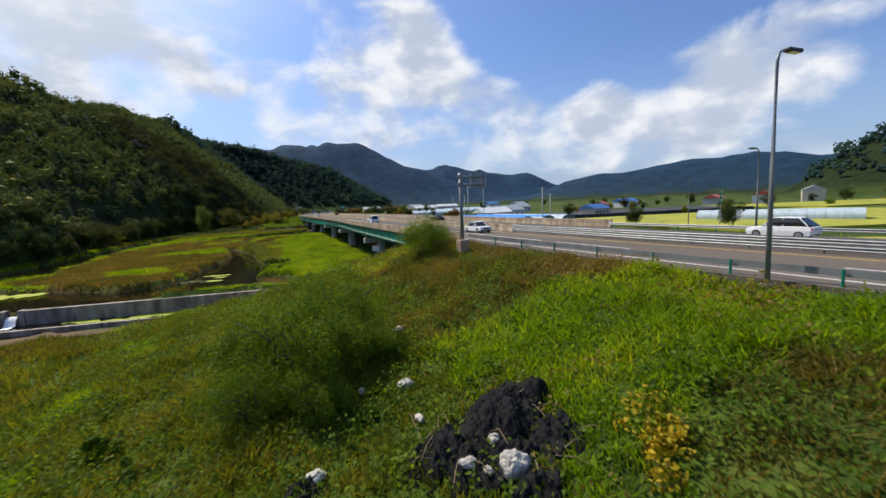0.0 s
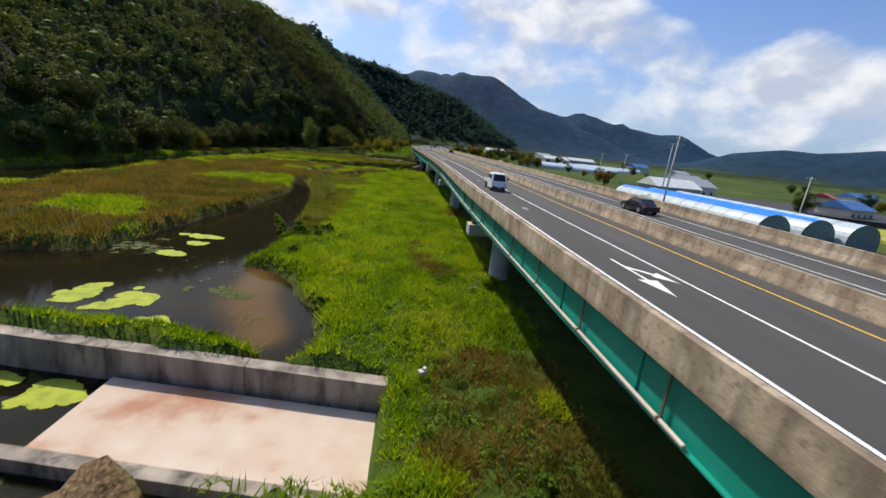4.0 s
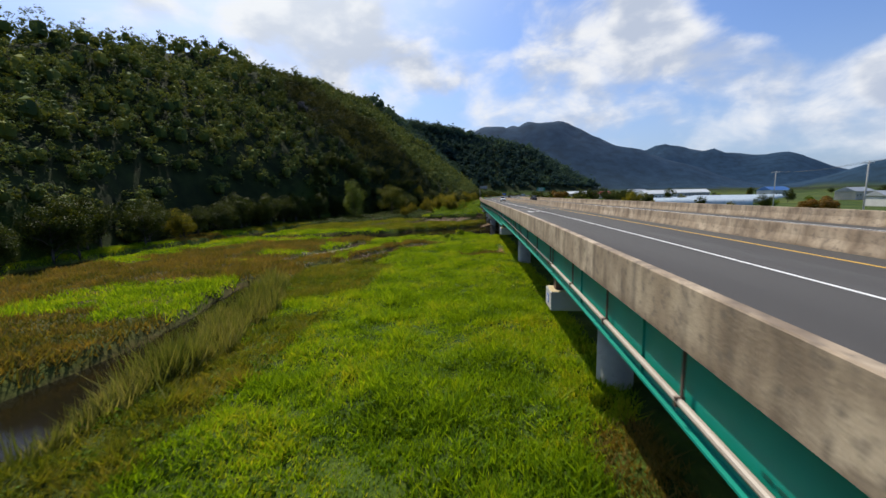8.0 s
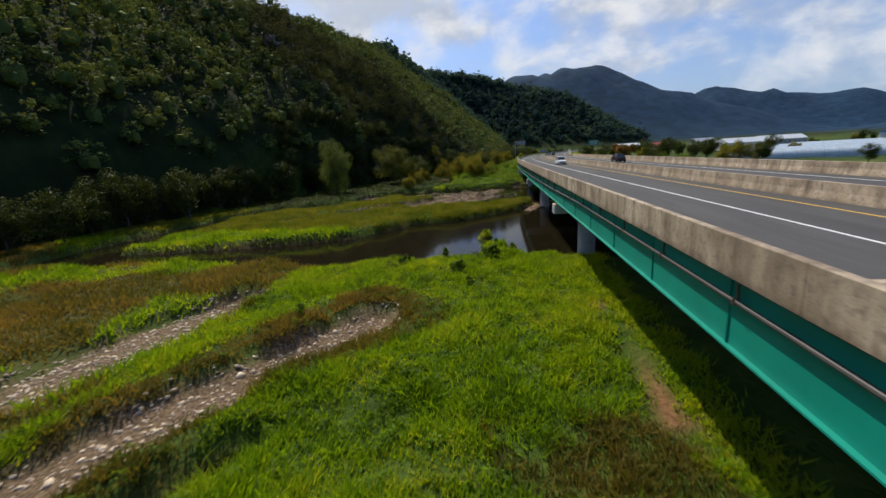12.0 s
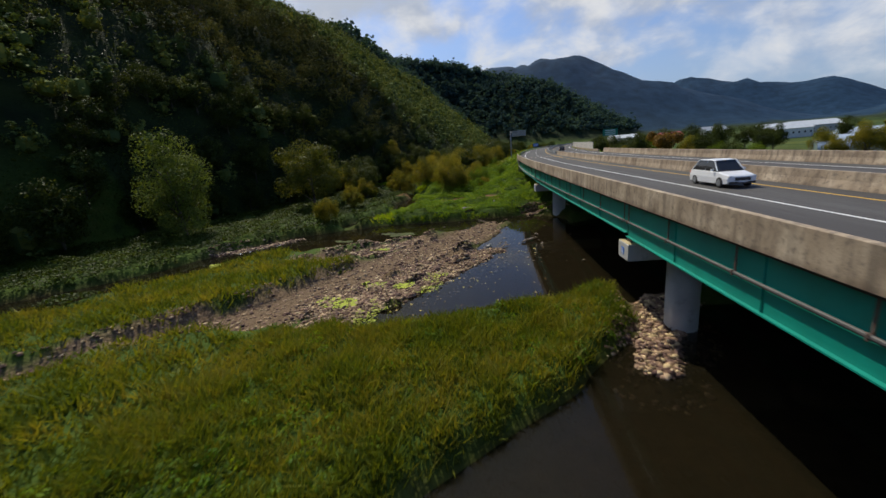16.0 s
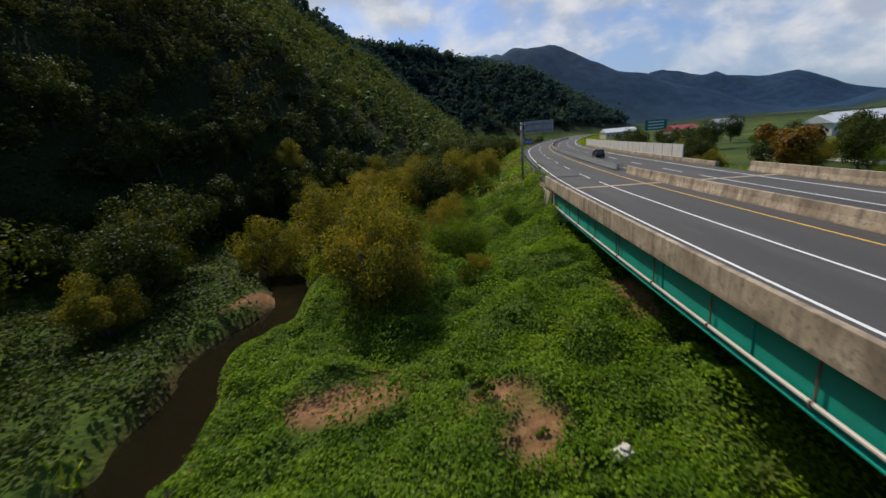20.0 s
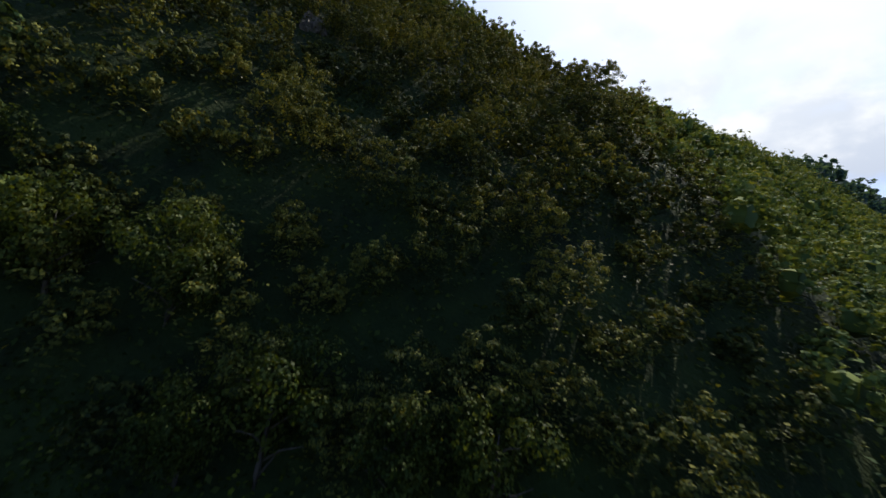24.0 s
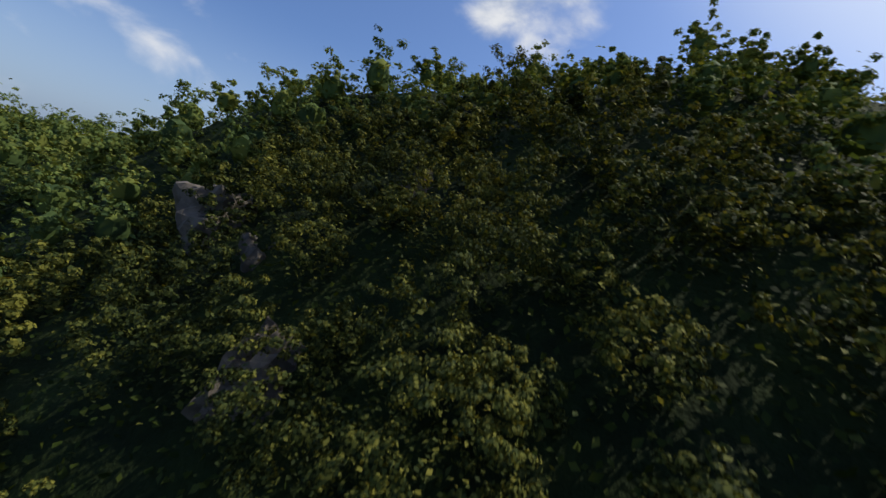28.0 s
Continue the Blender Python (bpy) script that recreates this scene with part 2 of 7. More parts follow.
M = dict(
    asphalt=mat("asphalt", [(0.05, 0.046, 0.044), (0.075, 0.07, 0.066)], 0.85, 0.35, 5, 0.3, 30, spots=((0.10, 0.097, 0.092), 0.5, 0.52, 0.75), stretch=(1, 0.08, 1)),
    oldasphalt=mat("sun_bleached_asphalt", [(0.1, 0.078, 0.06), (0.15, 0.12, 0.095)], 0.9, 0.35, 5, 0.3, 30, spots=((0.07, 0.06, 0.052), 0.5, 0.52, 0.75), stretch=(1, 0.15, 1)),
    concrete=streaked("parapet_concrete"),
    pier=mat("pier_concrete", [(0.4, 0.395, 0.375), (0.54, 0.53, 0.5)], 0.9, 0.8, 5, 0.25, 12, spots=((0.2, 0.19, 0.17), 1.1, 0.58, 0.8)),
    piertop=mat("weathered_pier_top", [(0.5, 0.39, 0.2), (0.6, 0.5, 0.3)], 0.9, 1.5, 5, 0.3, 16),
    steel=mat("green_girder_paint", [(0.0, 0.235, 0.175), (0.0, 0.3, 0.225)], 0.5, 0.5, 5, 0.05, 20, spots=((0.01, 0.2, 0.14), 0.6, 0.55, 0.8)),
    lettering=mat("dark_green_lettering", [(0.0, 0.09, 0.065), (0.0, 0.12, 0.09)], 0.6, 2),
    rust=mat("rusty_steel", [(0.1, 0.06, 0.045), (0.17, 0.11, 0.085)], 0.8, 2, 5, 0.2),
    pipe=mat("grey_pipe", [(0.4, 0.34, 0.29), (0.5, 0.43, 0.37)], 0.5, 1.0, 4, 0.1),
    # the same pipe, darkened to stand for shade under the slab
    shadepipe=mat("pipe_shade_grey", [(0.045, 0.042, 0.044), (0.075, 0.07, 0.07)], 0.6, 1.0, 4, 0.1),
    galv=mat("galvanised_steel", [(0.2, 0.21, 0.22), (0.28, 0.29, 0.3)], 0.55, 2.0, 4, 0.05, metal=0.35),
    white=mat("white_road_paint", [(0.68, 0.68, 0.66), (0.8, 0.8, 0.78)], 0.7, 3, 6, 0.2, 20, spots=((0.3, 0.29, 0.28), 3, 0.6, 0.75)),
    blue=mat("blue_plate", [(0.02, 0.12, 0.5), (0.04, 0.18, 0.6)], 0.5, 4),
    stone=mat("stone_facing", [(0.34, 0.29, 0.22), (0.46, 0.4, 0.32)], 0.95, 2, 5, 0.4, 14, obj_rand=0.25),
    joint=mat("joint_concrete", [(0.4, 0.3, 0.2), (0.5, 0.4, 0.29)], 0.9, 2, 5, 0.2),
    worn=mat("worn_marking_paint", [(0.13, 0.13, 0.13), (0.4, 0.4, 0.39)], 0.8, 2.5, 6, 0.2),
    darkgrey=mat("dark_grey_plastic", [(0.03, 0.03, 0.032), (0.05, 0.05, 0.052)], 0.5, 3),
    glass=mat("clear_lamp_glass", [(0.55, 0.57, 0.58), (0.65, 0.67, 0.68)], 0.08, 3),
    signback=mat("grey_sign_sheet", [(0.28, 0.29, 0.29), (0.38, 0.38, 0.37)], 0.5, 1.2, 5, 0.05, spots=((0.2, 0.15, 0.1), 1.5, 0.6, 0.8), metal=0.3),
    greensign=mat("green_sign_sheet", [(0.0, 0.17, 0.1), (0.0, 0.2, 0.13)], 0.4, 3),
    red=mat("red_paint", [(0.5, 0.03, 0.02), (0.6, 0.05, 0.03)], 0.4, 3),
    panel=mat("barrier_panel", [(0.5, 0.48, 0.44), (0.6, 0.58, 0.54)], 0.7, 0.6, 5, 0.08, spots=((0.35, 0.32, 0.28), 0.8, 0.55, 0.8)),
    tyre=mat("tyre_rubber", [(0.02, 0.02, 0.02), (0.03, 0.03, 0.03)], 0.9, 6),
    carglass=mat("tinted_glass", [(0.012, 0.014, 0.016), (0.02, 0.022, 0.025)], 0.06, 1),
    whitepaint=mat("white_car_paint", [(0.78, 0.79, 0.8), (0.82, 0.83, 0.84)], 0.25, 2),
    blackpaint=mat("black_car_paint", [(0.012, 0.013, 0.016), (0.02, 0.021, 0.025)], 0.2, 2),
    weir=mat("weir_concrete", [(0.16, 0.13, 0.11), (0.3, 0.25, 0.21), (0.42, 0.36, 0.3)], 0.9, 0.8, 6, 0.3, 10, spots=((0.05, 0.045, 0.04), 0.7, 0.5, 0.7), stretch=(1, 1, 0.3)),
    apron=mat("apron_concrete", [(0.4, 0.2, 0.12), (0.55, 0.42, 0.33), (0.62, 0.52, 0.44)], 0.9, 0.35, 6, 0.2, 8),
    foam=mat("white_water", [(0.75, 0.78, 0.8), (0.85, 0.88, 0.9)], 0.5, 4, 6, 0.5, 9),
    yellow=mat("yellow_road_paint", [(0.62, 0.36, 0.04), (0.72, 0.44, 0.06)], 0.7, 3, 6, 0.2, 20, spots=((0.25, 0.18, 0.06), 3, 0.6, 0.75)),
)

# ---- mesh helpers ----


def mesh_ob(name, verts, faces, material, parent=None, label="", smooth=False):
    me = bpy.data.meshes.new(name)
    me.from_pydata([tuple(map(float, v)) for v in verts], [], [tuple(map(int, f)) for f in faces])
    me.materials.append(material)
    if smooth:
        me.polygons.foreach_set("use_smooth", [True] * len(me.polygons))
    me.update()
    ob = new(name, me)
    if parent is not None:
        ob.parent = parent
    if label:
        tagged(ob, label)
    return ob


def part(name, bm, material, parent, label="", smooth=False):
    """Links a bmesh as one mesh object under a thing or a part."""
    me = bpy.data.meshes.new(name)
    bm.normal_update()
    bm.to_mesh(me)
    bm.free()
    me.materials.append(material)
    if smooth:
        me.polygons.foreach_set("use_smooth", [True] * len(me.polygons))
    ob = new(name, me)
    ob.parent = parent
    if label:
        tagged(ob, label)
    return ob


def add_box(bm, c, s, rz=0.0, bevel=0.0):
    r = bmesh.ops.create_cube(bm, size=1.0, matrix=Matrix.Translation(c) @ Matrix.Rotation(rz, 4, "Z") @ Matrix.Diagonal((*s, 1)))
    if bevel:
        es = list({e for v in r["verts"] for e in v.link_edges})
        bmesh.ops.bevel(bm, geom=es, offset=bevel, segments=2, affect="EDGES", profile=0.6)
    return bm


def box_bm(c, s, rz=0.0, bevel=0.0):
    return add_box(bmesh.new(), c, s, rz, bevel)


def add_tube(bm, pts, radii, n=8):
    """A tapered tube along a few points."""
    rings = []
    for i, p in enumerate(pts):
        a = Vector(pts[max(0, i - 1)])
        b = Vector(pts[min(len(pts) - 1, i + 1)])
        q = (b - a).to_track_quat("Z", "Y")
        r = radii[i] if isinstance(radii, (list, tuple)) else radii
        rings.append([bm.verts.new(Vector(p) + q @ Vector((r * math.cos(2 * math.pi * k / n), r * math.sin(2 * math.pi * k / n), 0))) for k in range(n)])
    for a, b in zip(rings, rings[1:]):
        for k in range(n):
            bm.faces.new((a[k], a[(k + 1) % n], b[(k + 1) % n], b[k]))
    bm.faces.new(rings[0][::-1]), bm.faces.new(rings[-1])
    return bm


def tube_bm(pts, radii, n=8):
    return add_tube(bmesh.new(), pts, radii, n)


# ---- the plan ----
DECK = 9.0
KX = np.array([(-140, 49), (-80, 34.0), (-40, 26.0), (0, 20.4), (20, 18.2), (44, 16.4), (84, 15.1), (129, 15.0), (169, 14.0), (208, 12.5), (248, 10.9), (288, 9.6), (315, 9.6), (335, 10.2), (360, 12.2), (395, 16.0), (430, 21.0), (500, 37.0), (560, 55.0), (620, 77.0), (700, 110.0)])


def smooth_x(y):
    """The bridge's outer edge: cubic through the knots."""
    ky, kx = KX[:, 0], KX[:, 1]
    m = np.gradient(kx, ky)
    y = np.asarray(y, float)
    i = np.clip(np.searchsorted(ky, y) - 1, 0, len(ky) - 2)
    h = ky[i + 1] - ky[i]
    t = (y - ky[i]) / h
    return (2 * t**3 - 3 * t**2 + 1) * kx[i] + (t**3 - 2 * t**2 + t) * h * m[i] + (-2 * t**3 + 3 * t**2) * kx[i + 1] + (t**3 - t**2) * h * m[i + 1]


def road_path():
    ys = np.arange(-140, 700, 1.0)
    return np.stack([smooth_x(ys), ys], 1)


ROAD = road_path()
_d = np.gradient(ROAD, axis=0)
_d /= np.linalg.norm(_d, axis=1)[:, None]
RNORM = np.stack([_d[:, 1], -_d[:, 0]], 1)  # to the right of the way
Y0_BRIDGE, Y1_BRIDGE = 46.0, 329.0


def at_road(i, s, z):
    """A point s metres to the right of the outer edge at metre i of the road."""
    j = min(max(int(i), 0), len(ROAD) - 2)
    f = i - j
    p = ROAD[j] * (1 - f) + ROAD[j + 1] * f
    n = RNORM[j]
    return (p[0] + n[0] * s, p[1] + n[1] * s, z)


def idx(y):
    return y + 140.0


def road_yaw(i):
    n = RNORM[min(int(i), len(RNORM) - 1)]
    return math.atan2(n[1], n[0])


def sweep(profile, i0, i1, step=2.0, closed=True):
    """Verts and faces of a profile of (s, z) drawn along the road."""
    n = max(1, int(round((i1 - i0) / step)))
    k = len(profile)
    vs = [at_road(i0 + (i1 - i0) * a / n, s, z) for a in range(n + 1) for s, z in profile]
    fs = []
    for a in range(n):
        for b in range(k if closed else k - 1):
            c = (b + 1) % k
            fs.append((a * k + b, a * k + c, (a + 1) * k + c, (a + 1) * k + b))
    if closed:
        fs.append(tuple(range(k))[::-1])
        fs.append(tuple(n * k + b for b in range(k)))
    return vs, [f[::-1] for f in fs]


# ---- ground ----


def ribbon(X, Y, pts):
    """Signed distance (minus inside) to a band whose half width runs along a polyline of (x, y, half)."""
    best = np.full(X.shape, 1e9)
    for (ax, ay, aw), (bx, by, bw) in zip(pts, pts[1:]):
        dx, dy = bx - ax, by - ay
        t = np.clip(((X - ax) * dx + (Y - ay) * dy) / (dx * dx + dy * dy), 0, 1)
        best = np.minimum(best, np.hypot(X - ax - t * dx, Y - ay - t * dy) - (aw + t * (bw - aw)))
    return best


def vnoise(X, Y, s, seed=0):
    """Smooth value noise by hashed lattice, about -1 to 1."""
    x, y = X / s + seed * 17.3, Y / s - seed * 9.1
    xi, yi = np.floor(x), np.floor(y)
    fx, fy = x - xi, y - yi
    fx, fy = fx * fx * (3 - 2 * fx), fy * fy * (3 - 2 * fy)

    def h(a, b):
        v = np.sin(a * 127.1 + b * 311.7 + seed * 74.7) * 43758.5453
        return (v - np.floor(v)) * 2 - 1
    return (h(xi, yi) * (1 - fx) + h(xi + 1, yi) * fx) * (1 - fy) + (h(xi, yi + 1) * (1 - fx) + h(xi + 1, yi + 1) * fx) * fy


def sstep(a, b, v):
    t = np.clip((v - a) / (b - a), 0, 1)
    return t * t * (3 - 2 * t)


# water bodies as bands: x, y, half width
WATER = [[(-110, 92, 14), (-75, 92, 13), (-46, 86, 9), (-30, 79, 6), (-14, 81, 8), (-7, 79, 7.2), (-0.6, 75, 3.8), (2.2, 71.5, 2.2)], [(-16, 82, 6), (-12, 92, 7.6), (-12.5, 104, 6.4), (-12.3, 118, 4.4), (-13, 130, 3.0), (-15, 143, 1.8), (-19, 155, 1.2)], [(-75, 92, 13), (-62, 118, 9), (-61, 140, 6), (-60, 175, 5), (-56, 205, 5)]] + [[(-110, 40, 20), (-70, 48, 14), (-30, 56, 7), (-12, 58, 3.5), (-3, 58, 1.5)], [(-56, 205, 5), (-34, 209, 4.5), (-22, 210.5, 6.5), (-10, 212, 10), (0, 219, 14), (8, 226, 19), (16, 228, 23), (34, 228, 23)], [(-6, 249, 2), (2, 252, 7), (6, 257, 8.5), (11, 262, 9.5), (17, 270, 11), (30, 274, 15)]] + [[(-56, 205, 5), (-56, 240, 4), (-48, 252, 4), (-40, 258, 4), (-34.5, 264, 4.2), (-30, 271, 5.2), (-24, 276.5, 6.4), (-15, 280.5, 6.4), (-7, 282.5, 5), (0, 284, 3.2), (6, 287, 2)], [(-21, 288, 1.6), (-13.7, 300, 2.1), (-16.5, 310, 2.2), (-14.4, 319, 1.9), (-22, 330, 1.5), (-28, 335, 1.6)], [(-8, 165, 0.6), (-3.5, 175, 0.4)], [(5, 267, 4.5), (8, 275, 5), (10, 284, 4)]]
ISLES = [[(-20, 235.5, 8), (-6, 239, 7.2), (3, 245, 5.4), (9.3, 249.2, 3.1), (11, 252.6, 1.7)], [(4, 217.4, 0.9), (4.6, 218.6, 0.9)], [(5.6, 209, 1.6), (7, 211, 1.2)], [(-2.6, 70.6, 0.8), (-1.2, 70.6, 0.8)]]
GRAVEL = [[(-21.2, 170, 1.3), (-19.6, 175.5, 1.8), (-18.9, 181, 2.3), (-17.6, 187, 2.0), (-15.6, 192, 1.3)], [(-13.8, 164.8, 1.6), (-11.6, 168.6, 1.1), (-9.6, 175, 1.6), (-6.2, 181.8, 1.9), (-2, 188.6, 1.5)], [(-36, 235, 1.0), (-24, 246, 1.4), (-15, 252, 3.4), (-11.5, 259, 3.2), (-6, 268, 3.8), (1.4, 278, 2.8), (2.6, 284.5, 1.6)], [(-10.5, 253, 1.6), (-7.5, 257.5, 1.7), (-4.5, 262, 1.8), (-1, 266.5, 1.4), (3.5, 268.5, 0.8)]] + [[(-60, 68.5, 2.4), (-40, 65.5, 2.2), (-20, 62.5, 1.8), (-6, 60.4, 1.4), (4, 59, 1.0)], [(11.8, 243.5, 1.3), (13.4, 248.5, 1.4), (14.9, 252.6, 1.0)], [(9.5, 289.5, 0.9), (12.5, 292, 1.6)], [(-10, 249.5, 1.8), (-6.5, 254.5, 1.7), (-3, 258.5, 1.7), (-0.5, 262.5, 1.5), (2, 266, 1.0)], [(-34, 273, 0.8), (-26, 280, 0.8)], [(-17, 266, 1.6), (-12, 270, 2.2), (-7, 275, 1.8)]]
SOIL = [[(-18.6, 317, 0.5), (-16.6, 321, 0.6)], [(-7, 303, 1.0), (-4, 305, 1.5)], [(3.2, 300, 0.9), (3.8, 301.5, 0.7)], [(1.2, 303, 0.7), (2.2, 303.4, 0.6)], [(11.2, 309, 0.6), (11.4, 313, 0.6)], [(14.9, 178, 0.2), (14.3, 190, 0.3)]]

SHOAL = [(0.8, 72.5, 1.4), (-1.2, 75.5, 2.2), (-3.0, 80, 2.0), (-4.6, 86, 1.2)]  # silt-clouded shallows
CREST = np.array([(-200, 34), (-60, 40), (60, 46), (150, 50), (200, 48), (235, 60), (255, 64), (271, 62), (288, 61), (300, 67), (314, 73), (325, 78), (350, 87), (370, 88), (395, 80), (430, 97), (480, 113), (550, 115), (690, 136), (760, 135), (1000, 124), (1200, 95), (1500, 40)])
CREST_X = np.array([(-200, -150), (150, -142), (230, -118), (280, -112), (310, -109), (350, -118), (390, -102), (430, -148), (480, -143), (1500, -134)])
BACK = np.array([(130, 0), (160, 22), (190, 42), (224, 63), (271, 79), (314, 92), (350, 106), (385, 114), (430, 112), (480, 100), (560, 0)])
FOOT = np.array([(-200, -110), (0, -98), (80, -88), (120, -78), (150, -70), (220, -68), (260, -66), (290, -61), (310, -55), (330, -47), (345, -38), (360, -21), (375, -9), (390, -2), (410, 1), (450, 2), (520, 4), (600, 4), (700, 2), (800, 0), (1500, 0)])


# distance, width, bearings to the right of the valley's axis, heights in degrees
RANGES = [(860, 140, [-60, -30, -14, -7.9, -1.9, 0.9, 7.2, 12.3, 15], [0, 9.4, 9.4, 8.5, 7.1, 6.6, 4.4, 1.2, 0]), (1690, 380, [-60, -25, -9, -3.7, 0.3, 5, 9.5, 12, 15, 18, 24, 28, 33], [2, 6, 7.6, 8.0, 8.2, 8.6, 9.3, 7.9, 6.4, 5.1, 3, 1.2, 0]), (2900, 500, [5, 15, 19.6, 22.4, 27, 31, 34, 36.6, 40, 46], [3, 4.6, 4.9, 5.4, 4.3, 3.6, 3.7, 2.2, 1.2, 0])] + [(1500, 300, [28, 34, 38, 42, 45.6, 50, 55, 62, 65, 70, 80, 100], [0, 0.6, 2.2, 3.1, 2.9, 3.7, 4.1, 4.2, 3.4, 3.6, 3.2, 3.0]), (620, 150, [58, 63, 66, 69, 75, 85, 110], [0, 1.0, 4.0, 5.4, 7.0, 7.5, 6.0]), (1500, 300, [-179, -165, -152, -140, -125, -110], [3.2, 3.4, 4.1, 4.6, 4.8, 0])]


def river_bed(X, Y):
    d = np.full(X.shape, 1e9)
    for w in WATER:
        d = np.minimum(d, ribbon(X, Y, w))
    return d


def road_field(X, Y):
    """Signed distance right of the road's outer edge, and whether within its reach."""
    return X - smooth_x(np.clip(Y, -139, 699))


def weir_y(X):
    return 67.2 - 0.147 * (X - 9.0)


def water_level(X, Y):
    up = np.interp(Y, [60, 140, 200, 235, 255, 280, 310, 340], [0.0, 0.0, 0.45, 0.55, 0.75, 1.1, 1.8, 2.4])
    return np.where(Y < weir_y(X), -1.45, up)


def ground_z(X, Y):
    """Height of the ground everywhere."""
    X, Y = np.asarray(X, float), np.asarray(Y, float)
    wl = water_level(X, Y)
    n1, n2, n3 = vnoise(X, Y, 14, 1), vnoise(X, Y, 5, 2), vnoise(X, Y, 1.9, 3)
    z = np.maximum(wl, 0) + 1.1 + 0.25 * n1 + 0.28 * n2 + 0.2 * n3
    s = road_field(X, Y)
    # valley floor to the right of the road
    z = np.where(s > 22, np.maximum(z, 3.0 + 0.1 * n1 + np.clip((Y - 300) * 0.006, 0, 25)), z)
    # earth banks carrying the road before and after the bridge
    before, after = 1 - sstep(44, 57, Y), sstep(289, 331, Y)
    left_b = DECK - 0.2 - np.clip(-s - 0.2, 0, 90) * 0.21 - 0.6 * sstep(4, 14, -s) + 0.3 * n2 + 0.22 * n3
    left_a = DECK - np.interp(Y, (328, 346), (3.2, 0.5)) - np.clip(-s - 0.8, 0, 60) * 0.34 + 0.35 * n2 + 0.25 * n3
    right = DECK - 0.5 - np.clip(s - 22.3, 0, 90) * 0.45
    flat = np.full(X.shape, DECK - 0.28)
    bank_b = np.where(s < 0, left_b, np.where(s < 22, np.where(Y < 45.5, flat, DECK - 3.6), right))
    bank_a = np.where(s < 0, left_a, np.where(s < 22, np.where(Y > 329.5, flat, DECK - 3.6), right))
    z = np.where(Y < 60, np.maximum(z, z + (np.maximum(bank_b, z) - z) * before), z)
    z = np.where(Y > 280, z + (np.maximum(bank_a, z) - z) * after, z)
    # river
    d = river_bed(X, Y) + 0.5 * n2 + 0.25 * n3
    for r in ISLES:
        d = np.maximum(d, -ribbon(X, Y, r))
    # bare river side below the weir, walled off by its sill
    d = np.where((X < 8.2) & (Y < weir_y(X) + 0.4) & (Y > weir_y(X) - 7.5), -2.0, d)
    low = wl - 0.8
    z = np.where((s < 40) & (Y < 340), low + (z - low) * sstep(-1.0, 1.3, d), z)
    # gravel bars lie close to the water
    g = np.full(X.shape, 1e9)
    for r in GRAVEL:
        g = np.minimum(g, ribbon(X, Y, r))
    g = g + 0.7 * n2 + 0.4 * n3
    bar = wl + 0.12 + 0.12 * n3
    z = np.where(Y < 330, z + (bar - z) * sstep(0.9, -0.4, g), z)
    # wooded mountain on the left
    cz, fx = np.interp(Y, CREST[:, 0], CREST[:, 1]), np.interp(Y, FOOT[:, 0], FOOT[:, 1])
    spur = 10 * np.sin(Y / 41.0) + 7 * np.sin(Y / 23.0 + 1) + 6 * vnoise(X, Y, 45, 5)
    fx = fx + 0.35 * spur
    crest_x = np.interp(Y, CREST_X[:, 0], CREST_X[:, 1])
    u = np.clip((fx - X) / np.maximum(fx - crest_x, 20), 0, None)
    steep = np.interp(Y, (280, 350, 372, 430), (0.54, 0.78, 0.93, 0.9))  # the rounded flank over the river, the straighter one beyond
    prof = np.where(u < 1, np.minimum(u, 1) ** steep, 1 - 0.35 * np.clip(u - 1, 0, 2.8) ** 1.5 * 0.6)
    lift = cz * prof + (4 * vnoise(X, Y, 30, 7) + 2.0 * vnoise(X, Y, 12, 8)) * sstep(0.05, 0.4, u)
    lift = lift * sstep(0, 0.02, u)
    z = z + np.maximum(lift, 0) * sstep(1500, 900, Y)
    # a higher ridge behind the flank
    z = np.maximum(z, np.interp(Y, BACK[:, 0], BACK[:, 1]) - 0.9 * np.abs(X + 172) + 3 * vnoise(X, Y, 25, 9))
    # far ranges, each a ridge at its own distance whose height runs with the bearing
    R, A = np.hypot(X, Y), np.degrees(np.arctan2(X, Y))
    far = np.full(X.shape, -50.0)
    for dist, wide, az, el in RANGES:
        h = dist * np.tan(np.radians(np.interp(A, az, el))) + (22 if dist == 860 else 13 if dist < 1000 else 19)
        h = h * (1 + 0.025 * vnoise(A * 6, R * 0.02, 9, 13))
        back = np.where(R < dist, np.exp(-np.abs((R - dist) / (wide * 0.75)) ** 1.9), np.exp(-np.abs((R - dist) / (wide * 2)) ** 2))
        far = np.maximum(far, h * back * (1 + 0.12 * vnoise(X, Y, 130, 11) * (R < dist * 0.97) + 0.04 * vnoise(X, Y, 50, 12)) - 9)
    z = np.maximum(z, far)
    return z


def axis(lo, hi, step, far_lo, far_hi, grow):
    mid = list(np.arange(lo, hi + 1e-6, step))
    a, s = [lo], step
    while a[-1] > far_lo:
        s = min(s * grow, 60)
        a.append(a[-1] - s)
    b, s = [mid[-1]], step
    while b[-1] < far_hi:
        s = min(s * grow, 60)
        b.append(b[-1] + s)
    return np.array(a[:0:-1] + mid + b[1:])


